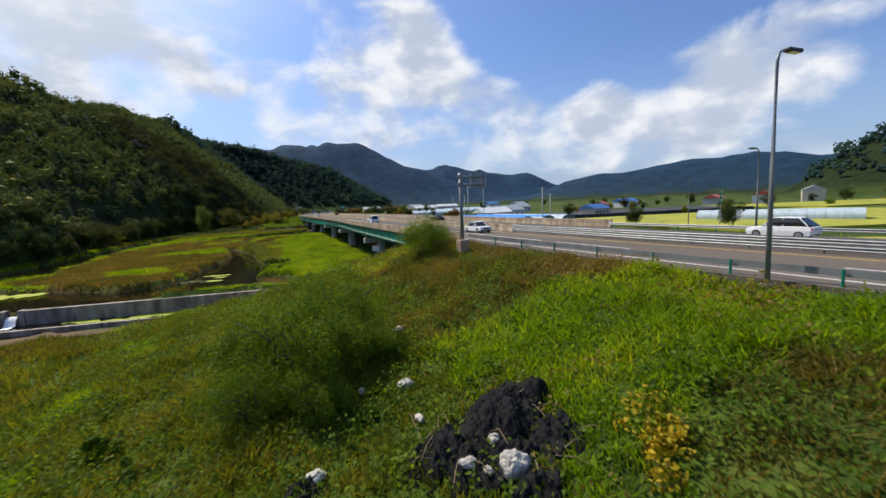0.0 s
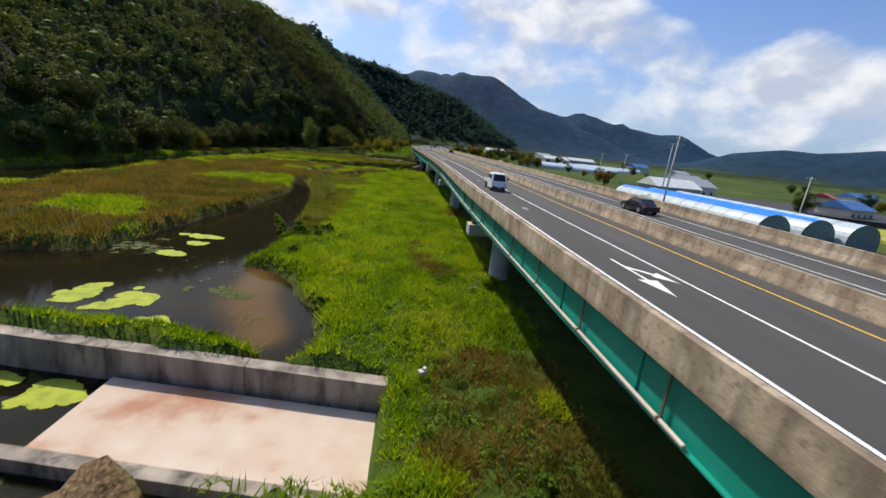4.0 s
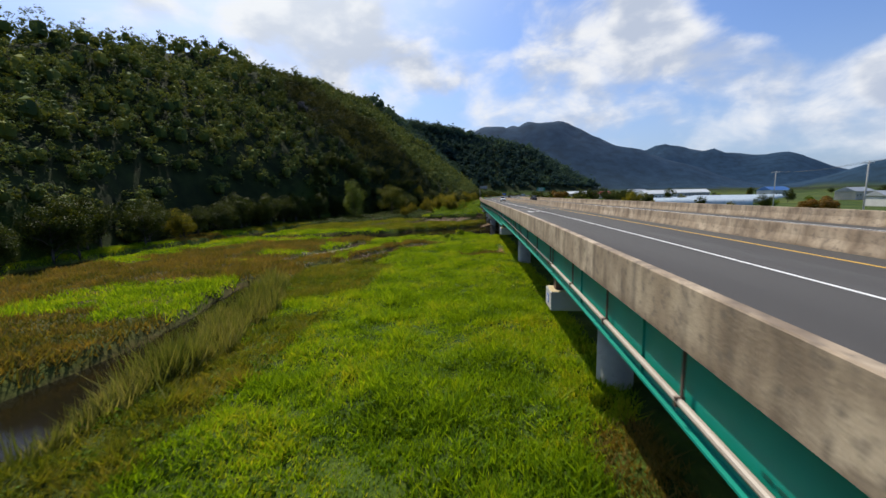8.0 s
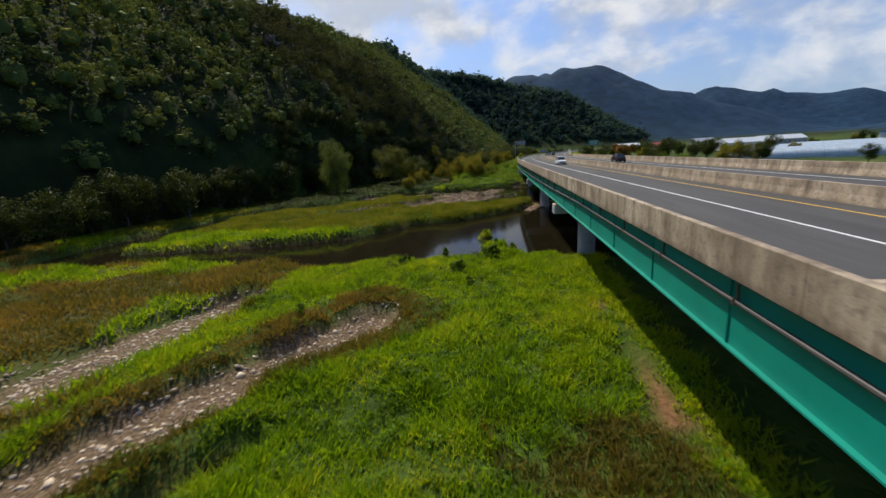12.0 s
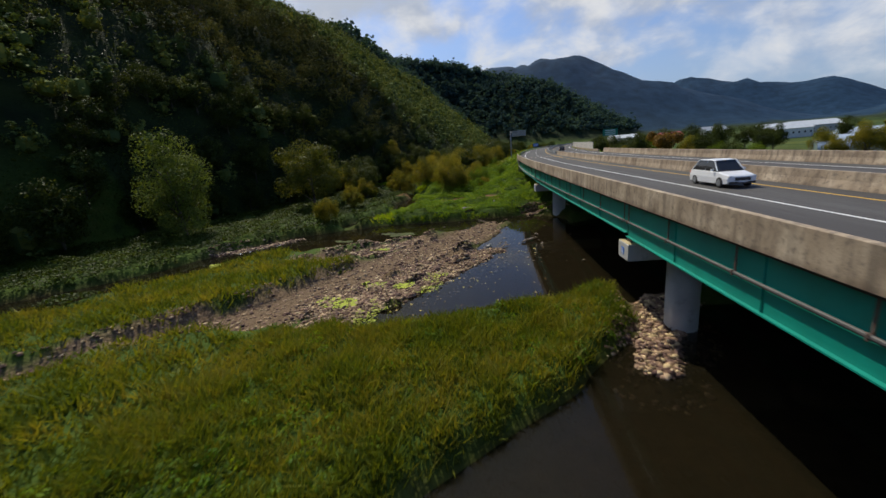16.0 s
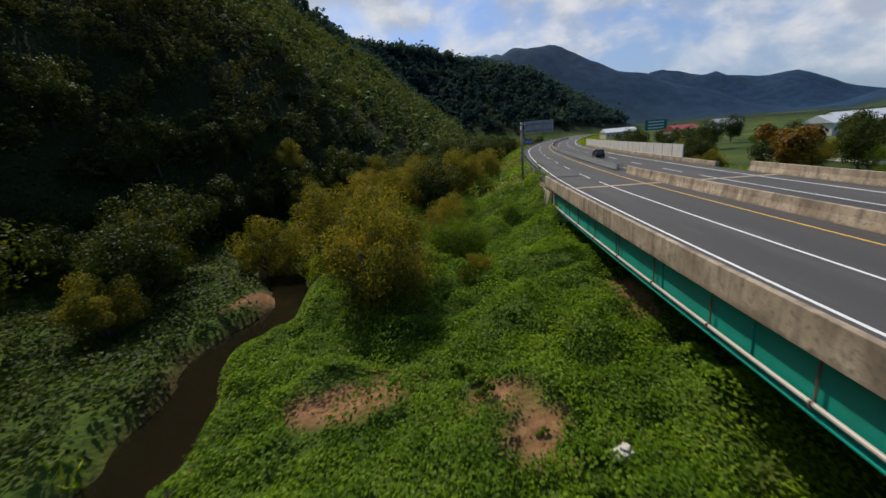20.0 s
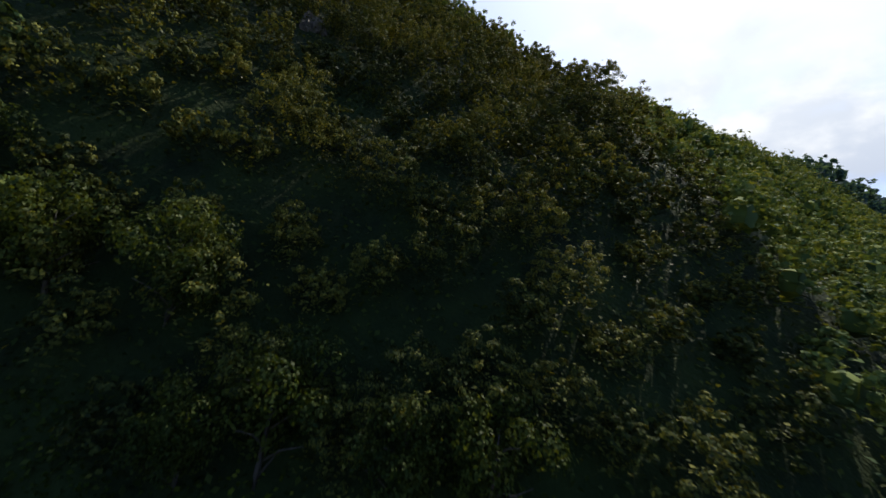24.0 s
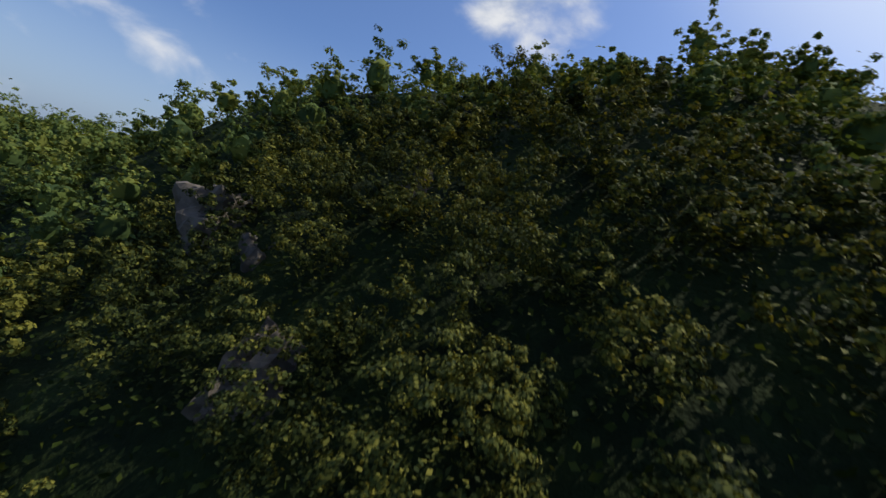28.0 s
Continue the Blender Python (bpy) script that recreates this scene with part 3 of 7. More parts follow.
def build_ground():
    xs = axis(-66, 30, 0.95, -1500, 2600, 1.07)
    ys = axis(-6, 346, 1.05, -500, 3400, 1.06)
    X, Y = np.meshgrid(xs, ys)
    Z = ground_z(X, Y)
    nx, ny = len(xs), len(ys)
    i = np.arange(nx * ny).reshape(ny, nx)
    faces = np.stack([i[:-1, :-1], i[:-1, 1:], i[1:, 1:], i[1:, :-1]], -1).reshape(-1, 4)
    me = bpy.data.meshes.new("ground")
    me.vertices.add(nx * ny)
    me.vertices.foreach_set("co", np.stack([X, Y, Z], -1).ravel())
    me.loops.add(faces.size)
    me.loops.foreach_set("vertex_index", faces.ravel())
    me.polygons.add(len(faces))
    me.polygons.foreach_set("loop_start", np.arange(len(faces)) * 4)
    me.polygons.foreach_set("use_smooth", np.ones(len(faces), bool))
    me.update(calc_edges=True)
    me.validate()
    # kinds of cover as plain masks; the last says where far woods are hazed
    g = np.full(X.shape, 1e9)
    for r in GRAVEL:
        g = np.minimum(g, ribbon(X, Y, r))
    g = g + 0.9 * vnoise(X, Y, 4, 21) + 0.5 * vnoise(X, Y, 1.7, 22)
    so = np.full(X.shape, 1e9)
    for r in SOIL:
        so = np.minimum(so, ribbon(X, Y, r))
    so = so + 0.7 * vnoise(X, Y, 2.5, 23)
    bed = river_bed(X, Y)
    for r in ISLES:
        bed = np.maximum(bed, -ribbon(X, Y, r))
    fx = np.interp(Y, FOOT[:, 0], FOOT[:, 1])
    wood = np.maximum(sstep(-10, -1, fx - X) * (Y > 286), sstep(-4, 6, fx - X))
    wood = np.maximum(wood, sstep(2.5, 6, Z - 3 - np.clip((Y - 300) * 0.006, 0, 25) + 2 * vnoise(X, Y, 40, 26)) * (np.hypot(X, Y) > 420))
    dry = sstep(-12, 2, vnoise(X, Y, 20, 24) * 6 - np.abs(X + 32) * 0.4) * (Y > 90) * (Y < 215)
    dry = np.maximum(dry, 0.7 * sstep(0.0, 0.8, vnoise(X, Y, 9, 25)) * (X > 6) * (Y < 45))
    for name, v in (("gravel", sstep(0.6, -0.3, g)), ("soil", sstep(0.5, -0.2, so)), ("bed", sstep(0.8, -0.8, bed)), ("wood", wood), ("dry", dry), ("field", sstep(24, 30, road_field(X, Y)) * (Z < 20)), ("wood_haze", sstep(650, 1600, np.hypot(X, Y)) * (Z > 13))):
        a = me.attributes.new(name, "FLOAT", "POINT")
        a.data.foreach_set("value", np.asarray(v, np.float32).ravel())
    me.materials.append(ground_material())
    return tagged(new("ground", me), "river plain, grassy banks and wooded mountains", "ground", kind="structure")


def ground_material():
    m = bpy.data.materials.new("ground_cover")
    m.use_nodes = True
    nt = m.node_tree
    N, L = nt.nodes.new, nt.links.new
    b = nt.nodes["Principled BSDF"]
    b.inputs["Roughness"].default_value = 0.95
    b.inputs["Specular IOR Level"].default_value = 0.15
    geo = N("ShaderNodeNewGeometry")

    def noise_ramp(scale, stops, detail=6.0):
        n = N("ShaderNodeTexNoise")
        n.inputs["Scale"].default_value, n.inputs["Detail"].default_value, n.inputs["Roughness"].default_value = scale, detail, 0.6
        L(geo.outputs["Position"], n.inputs["Vector"])
        r = N("ShaderNodeValToRGB")
        while len(r.color_ramp.elements) < len(stops):
            r.color_ramp.elements.new(0.5)
        for i, c in enumerate(stops):
            r.color_ramp.elements[i].position = 0.3 + 0.4 * i / (len(stops) - 1)
            r.color_ramp.elements[i].color = (*c, 1)
        L(n.outputs["Fac"], r.inputs[0])
        return r.outputs[0]

    def blend(a, c, fac):
        x = N("ShaderNodeMix")
        x.data_type = "RGBA"
        L(fac, x.inputs[0]), L(a, x.inputs[6]), L(c, x.inputs[7])
        return x.outputs[2]

    def attr(name):
        a = N("ShaderNodeAttribute")
        a.attribute_name = name
        return a.outputs["Fac"]

    # meadow floor, dry parts too, coloured dark so gaps between blades read as shadow
    col = noise_ramp(0.35, [(0.028, 0.05, 0.008), (0.044, 0.076, 0.01), (0.062, 0.1, 0.013), (0.09, 0.108, 0.02)])
    col = blend(col, noise_ramp(0.5, [(0.045, 0.045, 0.014), (0.08, 0.062, 0.022), (0.11, 0.08, 0.03)]), attr("dry"))
    col = blend(col, noise_ramp(0.035, [(0.022, 0.042, 0.01), (0.04, 0.068, 0.013), (0.062, 0.088, 0.016), (0.12, 0.125, 0.022)], 5.0), attr("field"))
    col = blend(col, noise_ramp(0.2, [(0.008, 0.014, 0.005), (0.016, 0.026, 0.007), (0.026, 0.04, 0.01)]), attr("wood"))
    # aerial haze put into the base colour: woods turn blue with distance
    col = blend(col, noise_ramp(0.03, [(0.006, 0.024, 0.05), (0.011, 0.037, 0.075), (0.018, 0.05, 0.096)], 9.0), attr("wood_haze"))
    col = blend(col, noise_ramp(0.8, [(0.05, 0.028, 0.011), (0.1, 0.055, 0.022)]), attr("bed"))
    col = blend(col, noise_ramp(6.0, [(0.055, 0.036, 0.02), (0.15, 0.1, 0.058), (0.3, 0.21, 0.13)], 9.0), attr("gravel"))
    col = blend(col, noise_ramp(1.5, [(0.16, 0.075, 0.035), (0.3, 0.16, 0.08)]), attr("soil"))
    L(col, b.inputs["Base Color"])
    n = N("ShaderNodeTexNoise")
    n.inputs["Scale"].default_value, n.inputs["Detail"].default_value = 3.0, 8.0
    L(geo.outputs["Position"], n.inputs["Vector"])
    bp = N("ShaderNodeBump")
    bp.inputs["Strength"].default_value, bp.inputs["Distance"].default_value = 0.8, 0.25
    L(n.outputs["Fac"], bp.inputs["Height"]), L(bp.outputs[0], b.inputs["Normal"])
    return m


build_ground()


def water_material():
    m = bpy.data.materials.new("river_water")
    m.use_nodes = True
    nt = m.node_tree
    N, L = nt.nodes.new, nt.links.new
    b = nt.nodes["Principled BSDF"]
    b.inputs["Base Color"].default_value = (0.012, 0.01, 0.005, 1)
    b.inputs["Roughness"].default_value = 0.06
    b.inputs["IOR"].default_value = 1.33
    b.inputs["Specular IOR Level"].default_value = 0.28
    b.inputs["Alpha"].default_value = 0.8
    geo = N("ShaderNodeNewGeometry")
    at, mx = N("ShaderNodeAttribute"), N("ShaderNodeMix")
    at.attribute_name, mx.data_type = "silt", "RGBA"
    mx.inputs[6].default_value, mx.inputs[7].default_value = (0.012, 0.01, 0.005, 1), (0.15, 0.08, 0.024, 1)
    L(at.outputs["Fac"], mx.inputs[0]), L(mx.outputs[2], b.inputs["Base Color"])
    n = N("ShaderNodeTexNoise")
    n.inputs["Scale"].default_value, n.inputs["Detail"].default_value = 1.6, 4.0
    L(geo.outputs["Position"], n.inputs["Vector"])
    bp = N("ShaderNodeBump")
    bp.inputs["Strength"].default_value, bp.inputs["Distance"].default_value = 0.06, 0.04
    L(n.outputs["Fac"], bp.inputs["Height"]), L(bp.outputs[0], b.inputs["Normal"])
    return m


def build_water():
    wm = water_material()
    for name, y0, y1, label in (("water", 0.2, 272, "dark shallow river water between islands and gravel bars"), ("water_below_weir", -130, -0.2, "brown river water below the weir")):
        xs, ts = np.concatenate([np.linspace(-150, -26, 8), np.linspace(-24, 14, 60), np.linspace(18, 45, 4)]), np.concatenate([np.linspace(y0, y0 + (y1 - y0) * 0.11, 36), np.linspace(y0 + (y1 - y0) * 0.13, y1, 36)])
        X, T = np.meshgrid(xs, ts)
        Y = weir_y(X) + T
        Z = water_level(X, Y)
        n = len(xs)
        fs = [(a * n + b, a * n + b + 1, (a + 1) * n + b + 1, (a + 1) * n + b) for a in range(len(ts) - 1) for b in range(n - 1)]
        ob = mesh_ob(name, np.stack([X, Y, Z], -1).reshape(-1, 3), fs, wm, smooth=True)
        silt = sstep(0.9, -1.3, ribbon(X, Y, SHOAL) + 0.6 * vnoise(X, Y, 2.5, 27)) * 0.9
        a = ob.data.attributes.new("silt", "FLOAT", "POINT")
        a.data.foreach_set("value", np.asarray(silt, np.float32).ravel())
        tagged(ob, label, "water", kind="structure")


build_water()

# ---- bridge ----
bridge = tagged(new("bridge"), "long green steel girder highway bridge with concrete parapets", "bridge")
IB0, IB1 = idx(Y0_BRIDGE), idx(Y1_BRIDGE)


def strip(name, s0, s1, z, i0, i1, material, parent, label="", step=2.0):
    vs, fs = sweep([(s0, z), (s1, z)], i0, i1, step, closed=False)
    return mesh_ob(name, vs, [f[::-1] for f in fs], material, parent, label)


def swept(name, profile, i0, i1, material, parent=None, label="", step=2.0):
    vs, fs = sweep(profile, i0, i1, step)
    return mesh_ob(name, vs, fs, material, parent, label)


W_ALL = 22.1
MED = [(10.77, DECK + 0.004), (10.89, DECK + 0.45), (10.93, DECK + 0.92), (11.17, DECK + 0.92), (11.21, DECK + 0.45), (11.33, DECK + 0.004)]
PAR = [(0.0, DECK + 1.0), (0.03, DECK + 1.02), (0.21, DECK + 1.02), (0.24, DECK + 1.0), (0.27, DECK + 0.5), (0.42, DECK + 0.004), (0.42, DECK - 0.1), (0.05, DECK - 0.1), (0.0, DECK - 0.07)]
PIERS = (85.4, 127.8, 168.0, 207.8, 248.3, 287.0)


def pipe_z(y):
    """Height of the pipe, which rises towards the middle of the bridge."""
    return DECK - float(np.interp(y, (46, 60, 88, 110, 129, 150, 169, 195, 212, 248, 288, 329), (1.75, 1.55, 1.42, 1.35, 1.2, 1.0, 0.8, 0.8, 1.1, 1.3, 1.55, 1.7)))


SPANS = [Y0_BRIDGE, *PIERS, Y1_BRIDGE]
DEPTH = (1.72, 1.72, 1.72, 2.2, 2.2, 2.0, 1.9)  # of the girder in each span, below the deck

swept("deck_slab", [(0.35, DECK), (W_ALL - 0.35, DECK), (W_ALL - 0.35, DECK - 0.3), (0.35, DECK - 0.3)], IB0, IB1, M["asphalt"], bridge, "dark grey asphalt deck")
for k in range(29):
    a, b = IB0 - 8 + k * 10.2, IB0 - 8 + (k + 1) * 10.2 - 0.02
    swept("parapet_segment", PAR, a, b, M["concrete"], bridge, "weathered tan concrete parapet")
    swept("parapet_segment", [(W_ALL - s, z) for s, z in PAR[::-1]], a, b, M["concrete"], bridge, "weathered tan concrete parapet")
    swept("median_segment", MED, a + 6, b + 6, M["concrete"], bridge, "concrete median barrier")
for k, (ya, yb) in enumerate(zip(SPANS, SPANS[1:])):
    ia, ib = idx(ya) + 0.06, idx(yb) - 0.06
    low = DECK - DEPTH[k]
    for s in (0.46, 6.4, 15.0, 21.4):
        g = swept("girder", [(s, DECK - 0.1), (s + 0.1, DECK - 0.1), (s + 0.1, low), (s, low)], ia, ib, M["steel"], bridge, "green painted plate girder")
        swept("flange", [(s - 0.16, low), (s + 0.26, low), (s + 0.26, low - 0.05), (s - 0.16, low - 0.05)], ia, ib, M["steel"], g)
        if s < 1:
            n = int((ib - ia) / 5.5)
            for q in range(1, n):
                i = ia + (ib - ia) * q / n
                x, y, z = at_road(i, s - 0.025, (DECK - 0.32 + low) / 2)
                part("stiffener", box_bm((x, y, z), (0.05, 0.02, DECK - 0.34 - low), road_yaw(i)), M["steel"], g)
    # the pipe hangs from the slab in each span
    # one pipe in two tones; spans 2 to 5 have shade in their colour
    pipe_tone = M["pipe" if k in (0, 1, 6) else "shadepipe"]
    vs, fs = sweep([(0.3 + 0.075 * math.cos(-a * math.pi / 5), 0.075 * math.sin(-a * math.pi / 5)) for a in range(10)], ia + (9 if k == 0 else 0), ib)
    pipe = mesh_ob("pipe", [(x, y, z + pipe_z(y)) for x, y, z in vs], fs, pipe_tone, bridge, "pale grey steel water pipe" if k in (0, 1, 6) else "steel water pipe, coloured dark for shade under the slab")
    n = max(2, round((yb - ya) / 4.8))
    for q in range(n + 1):
        i = ia + 0.3 + (ib - ia - 0.6) * q / n
        if k == 0 and i < ia + 9:
            continue
        bm = bmesh.new()
        pz = pipe_z(i - 140)
        add_box(bm, at_road(i, 0.34, (DECK - 0.25 + pz) / 2), (0.05, 0.06, DECK - 0.25 - pz), road_yaw(i))
        add_box(bm, at_road(i, 0.3, pz), (0.18, 0.06, 0.19), road_yaw(i))
        part("hanger", bm, M["rust"], pipe, "rust-brown pipe hanger")
for k, y in enumerate(PIERS):
    i = idx(y)
    pier = new("pier")
    pier.parent = bridge
    pier.matrix_basis = Matrix.Translation(at_road(i, 0, 0)) @ Matrix.Rotation(road_yaw(i), 4, "Z")
    for off in (0.0, 11.3):
        cap = part("cap", box_bm((5.15 + off, 0, DECK - 3.1), (9.9, 1.6, 1.0), bevel=0.04), M["pier"], pier, "pale concrete pier cap")
        part("cap_top", box_bm((5.15 + off, 0, DECK - 2.59), (9.82, 1.52, 0.03)), M["piertop"], cap, "ochre-stained top of the cap")
        part("column", tube_bm([(3.85 + off * 1.1, 0, -3), (3.85 + off * 1.1, 0, DECK - 3.55)], 0.95, 28), M["pier"], pier, "round concrete column", smooth=True)
        for sx in (0.78, 6.45):
            part("bearing", box_bm((sx + off * 0.75, 0, (DECK - 2.6 + DECK - DEPTH[k] - 0.05) / 2), (0.5, 0.6, 2.55 - DEPTH[k]), bevel=0.02), M["rust"], pier, "dark steel bearing")
    mk = part("marker", box_bm((0.19, 0.05, DECK - 3.1), (0.02, 0.46, 0.44)), M["blue"], pier, "small blue survey marker plate")
    for dz in (0.1, -0.02, -0.14):
        part("writing_bar", box_bm((0.175, 0.05, DECK - 3.1 + dz), (0.012, 0.3, 0.045)), M["white"], mk)
# painted lettering on the girder, too small to read
for y in (71.2, 110.6, 145.1):
    i = idx(y)
    for r in range(3):
        for c in range(4):
            x, yy, z = at_road(i + c * 0.28, 0.445, DECK - 1.25 - 0.2 * r)
            part("writing_bar", box_bm((x, yy, z), (0.008, 0.2, 0.07), road_yaw(i)), M["lettering"], bridge)
# end walls of the bridge
for y, sgn, nm in ((Y0_BRIDGE, -1, "abutment"), (Y1_BRIDGE, 1, "abutment")):
    ab = new(nm)
    ab.parent = bridge
    i = idx(y)
    ab.matrix_basis = Matrix.Translation(at_road(i, 0, 0)) @ Matrix.Rotation(road_yaw(i), 4, "Z")
    part("front_wall", box_bm((11, sgn * 0.6, DECK - 4.3), (21.6, 1.1, 8.0), bevel=0.03), M["pier"], ab)
    wing = part("wing_wall", box_bm((0.3, sgn * 5.2, DECK - 3.3), (0.5, 9.4, 6.1), bevel=0.03), M["concrete"], ab, "tan concrete wing wall with a stone-pattern face")
    for r in range(9):
        for c in range(11):
            if (r * 7 + c * 3) % 11 == 0:
                continue
            part("stone", box_bm((0.02, sgn * (1.0 + c * 0.82 + 0.4 * (r % 2)), DECK - 0.7 - r * 0.62), (0.1, 0.74, 0.54), bevel=0.02), M["stone"], wing)

# ---- road ----
road = tagged(new("road"), "four-lane grey asphalt highway", "road", kind="structure")
for i0, i1 in ((0, IB0 - 0.02), (IB1 + 0.02, len(ROAD) - 3)):
    swept("carriageway", [(0.6, DECK), (21.5, DECK), (21.5, DECK - 0.3), (0.6, DECK - 0.3)], i0, i1, M["oldasphalt" if i0 == 0 else "asphalt"], road)
for s, mt, nm in ((2.24, "white", "edge_line"), (9.24, "yellow", "median_line"), (12.7, "yellow", "median_line"), (19.7, "white", "edge_line")):
    strip(nm, s, s + 0.16, DECK + 0.006, 0, len(ROAD) - 3, M[mt], road)
for s in (5.74, 16.2):
    strip("lane_line", s, s + 0.15, DECK + 0.006, IB0 - 14, IB1 + 4, M["white"], road, "solid white lane line on the bridge")
    for k in range(8):
        strip("lane_dash", s, s + 0.15, DECK + 0.006, IB0 - 24 - k * 20, IB0 - 16 - k * 20, M["white"], road)
    for k in range(24):
        strip("lane_dash", s, s + 0.15, DECK + 0.006, IB1 + 8 + k * 14, IB1 + 14 + k * 14, M["white"], road)
for y in (Y0_BRIDGE, 172.2, Y1_BRIDGE):
    for s0, s1 in ((0.45, 10.75), (11.35, 21.65)):
        jt = strip("expansion_joint", s0, s1, DECK + 0.008, idx(y) - 0.35, idx(y) + 0.35, M["joint"], road, "pale concrete expansion joint", 0.7)
        strip("joint_gap", s0, s1, DECK + 0.012, idx(y) - 0.05, idx(y) + 0.05, M["rust"], jt, "dark steel gap", 0.1)


def road_arrow(y, s):
    """A painted straight-and-turn arrow pointing down the lane."""
    def pt(a, b):
        return at_road(idx(y) - b, s + a, DECK + 0.009)
    shapes = [[(-0.08, -2.4), (0.08, -2.4), (0.08, 0.7), (-0.08, 0.7)], [(-0.45, 0.7), (0.45, 0.7), (0.0, 2.6)], [(0.08, -1.3), (0.95, -0.2), (0.75, 0.0), (0.08, -0.85)], [(0.55, 0.15), (1.2, -0.5), (1.35, 0.9)]]
    vs, fs = [], []
    for sh in shapes:
        fs.append(tuple(range(len(vs) + len(sh)))[len(vs):][::-1])
        vs += [pt(a, b) for a, b in sh]
    mesh_ob("lane_arrow", vs, fs, M["white"], road, "worn white lane arrow")


road_arrow(63.5, 4.0)
road_arrow(164, 4.0)
for y in (80, 92, 104):
    strip("worn_marking", 3.9, 4.3, DECK + 0.008, idx(y), idx(y) + 1.4, M["worn"], road, "worn white marking")


def rail_run(s, i0, i1, zs, material, post_s, side, name="guardrail", label="", step=2.0, post_every=4.0, post_mat=None):
    g = tagged(new(name), label, "guardrail")
    for z in zs:
        prof = [(s, z - 0.15), (s + 0.05 * side, z - 0.09), (s, z - 0.03), (s, z + 0.03), (s + 0.05 * side, z + 0.09), (s, z + 0.15), (s - 0.012 * side, z + 0.15), (s - 0.012 * side, z - 0.15)]
        swept("beam", prof if side > 0 else prof[::-1], i0, i1, material, g, step=step)
    n = int((i1 - i0) / post_every)
    base = tube_bm([(0, 0, -0.5), (0, 0, zs[-1] - DECK + 0.16)], 0.06, 8)
    first = part("post", base, post_mat or material, g)
    first.matrix_basis = Matrix.Translation(at_road(i0 + 0.5, post_s, DECK))
    for q in range(1, n):
        o = new("post", first.data)
        o.parent = g
        o.matrix_basis = Matrix.Translation(at_road(i0 + 0.5 + q * post_every, post_s, DECK))
    return g


for side_s, post_s, sd, i0, i1, lab in ((0.9, 0.78, 1, idx(-60), IB0 - 8.2, "galvanised guardrail with green posts beside the weedy bank"), (21.2, 21.35, -1, idx(-60), IB0 - 8.2, "galvanised guardrail on the far road edge"), (0.9, 0.78, 1, IB1 + 11, IB1 + 250, "low galvanised guardrail on the curving road edge")):
    rail_run(side_s, i0, i1, (0.55 + DECK,), M["galv"], post_s, sd, label=lab, post_mat=M["greensign"])
for i0, i1 in ((idx(-80), IB0 - 2.2), (IB1 + 14.5, IB1 + 260)):
    for s, sd in ((10.6, -1), (11.5, 1)):
        rail_run(s, i0, i1, (DECK + 0.35, DECK + 0.75), M["galv"], 11.05, sd, label="double-beam silver median guardrail")

# ---- lamp posts, signs, poles ----


def lamp_post(x, y, z, h, turn, label):
    t = tagged(new("street_lamp"), label, "street lamp")
    t.matrix_basis = Matrix.Translation((x, y, z)) @ Matrix.Rotation(turn, 4, "Z")
    part("pole", tube_bm([(0, 0, -0.3), (0, 0, h * 0.5), (0, 0, h - 0.5), (0.12, 0, h - 0.12), (0.5, 0, h)], [0.11, 0.09, 0.065, 0.055, 0.05], 10), M["galv"], t, smooth=True)
    part("base_plate", box_bm((0, 0, 0.03), (0.42, 0.42, 0.06), bevel=0.01), M["galv"], t)
    hd = part("lamp_head", box_bm((1.0, 0, h + 0.02), (0.95, 0.32, 0.16), bevel=0.06), M["darkgrey"], t, "grey lamp head")
    part("lens", box_bm((1.05, 0, h - 0.07), (0.6, 0.24, 0.03), bevel=0.01), M["glass"], hd)
    return t


lamp_post(19.4, 10.8, 8.8, 9.9, 0.0, "tall galvanised street lamp beside the guardrail")
lamp_post(44.5, 26.0, 7.5, 9.5, math.pi, "tall galvanised street lamp on the far road edge")
lamp_post(80, 60.0, 3.6, 12.4, math.pi, "slim grey street lamp by the rice field")


def gantry_sign(x, y, z, h, arm, w, ph, turn, label, rows=2, foot=-0.3):
    t = tagged(new("road_sign"), label, "road sign")
    t.matrix_basis = Matrix.Translation((x, y, z)) @ Matrix.Rotation(turn, 4, "Z")
    part("footing", box_bm((0, 0, foot), (0.9, 0.9, 1.4), bevel=0.04), M["apron"], t, "concrete footing block")
    part("post", tube_bm([(0, 0, foot + 0.6), (0, 0, h)], 0.16, 14), M["galv"], t, smooth=True)
    for k in range(rows):
        zz = h - 0.35 - k * ph * 0.55
        part("arm", tube_bm([(-0.25, 0, zz), (arm + w - 0.3, 0, zz)], 0.07, 10), M["galv"], t, smooth=True)
        part("clamp", tube_bm([(0, 0, zz - 0.16), (0, 0, zz + 0.16)], 0.22, 12), M["galv"], t)
    pn = part("panel", box_bm((arm + w / 2, 0.14, h - 0.35 - ph * 0.27), (w, 0.06, ph), bevel=0.01), M["signback"], t, "bare grey back of the sign panel")
    for k in range(max(2, int(w / 0.9))):
        part("rib", box_bm((arm + 0.3 + k * (w - 0.6) / max(1, int(w / 0.9) - 1), 0.08, h - 0.35 - ph * 0.27), (0.07, 0.06, ph * 0.96)), M["galv"], pn)
    return t


gantry_sign(15.05, 33.5, 9.2, 6.5, 1.1, 1.7, 1.3, 0.05, "galvanised sign post with a sign seen from behind")
gantry_sign(9.2, 344.8, 8.7, 7.7, 0.35, 3.9, 1.6, -0.1, "galvanised cantilever sign with a wide ribbed panel", foot=-1.1)


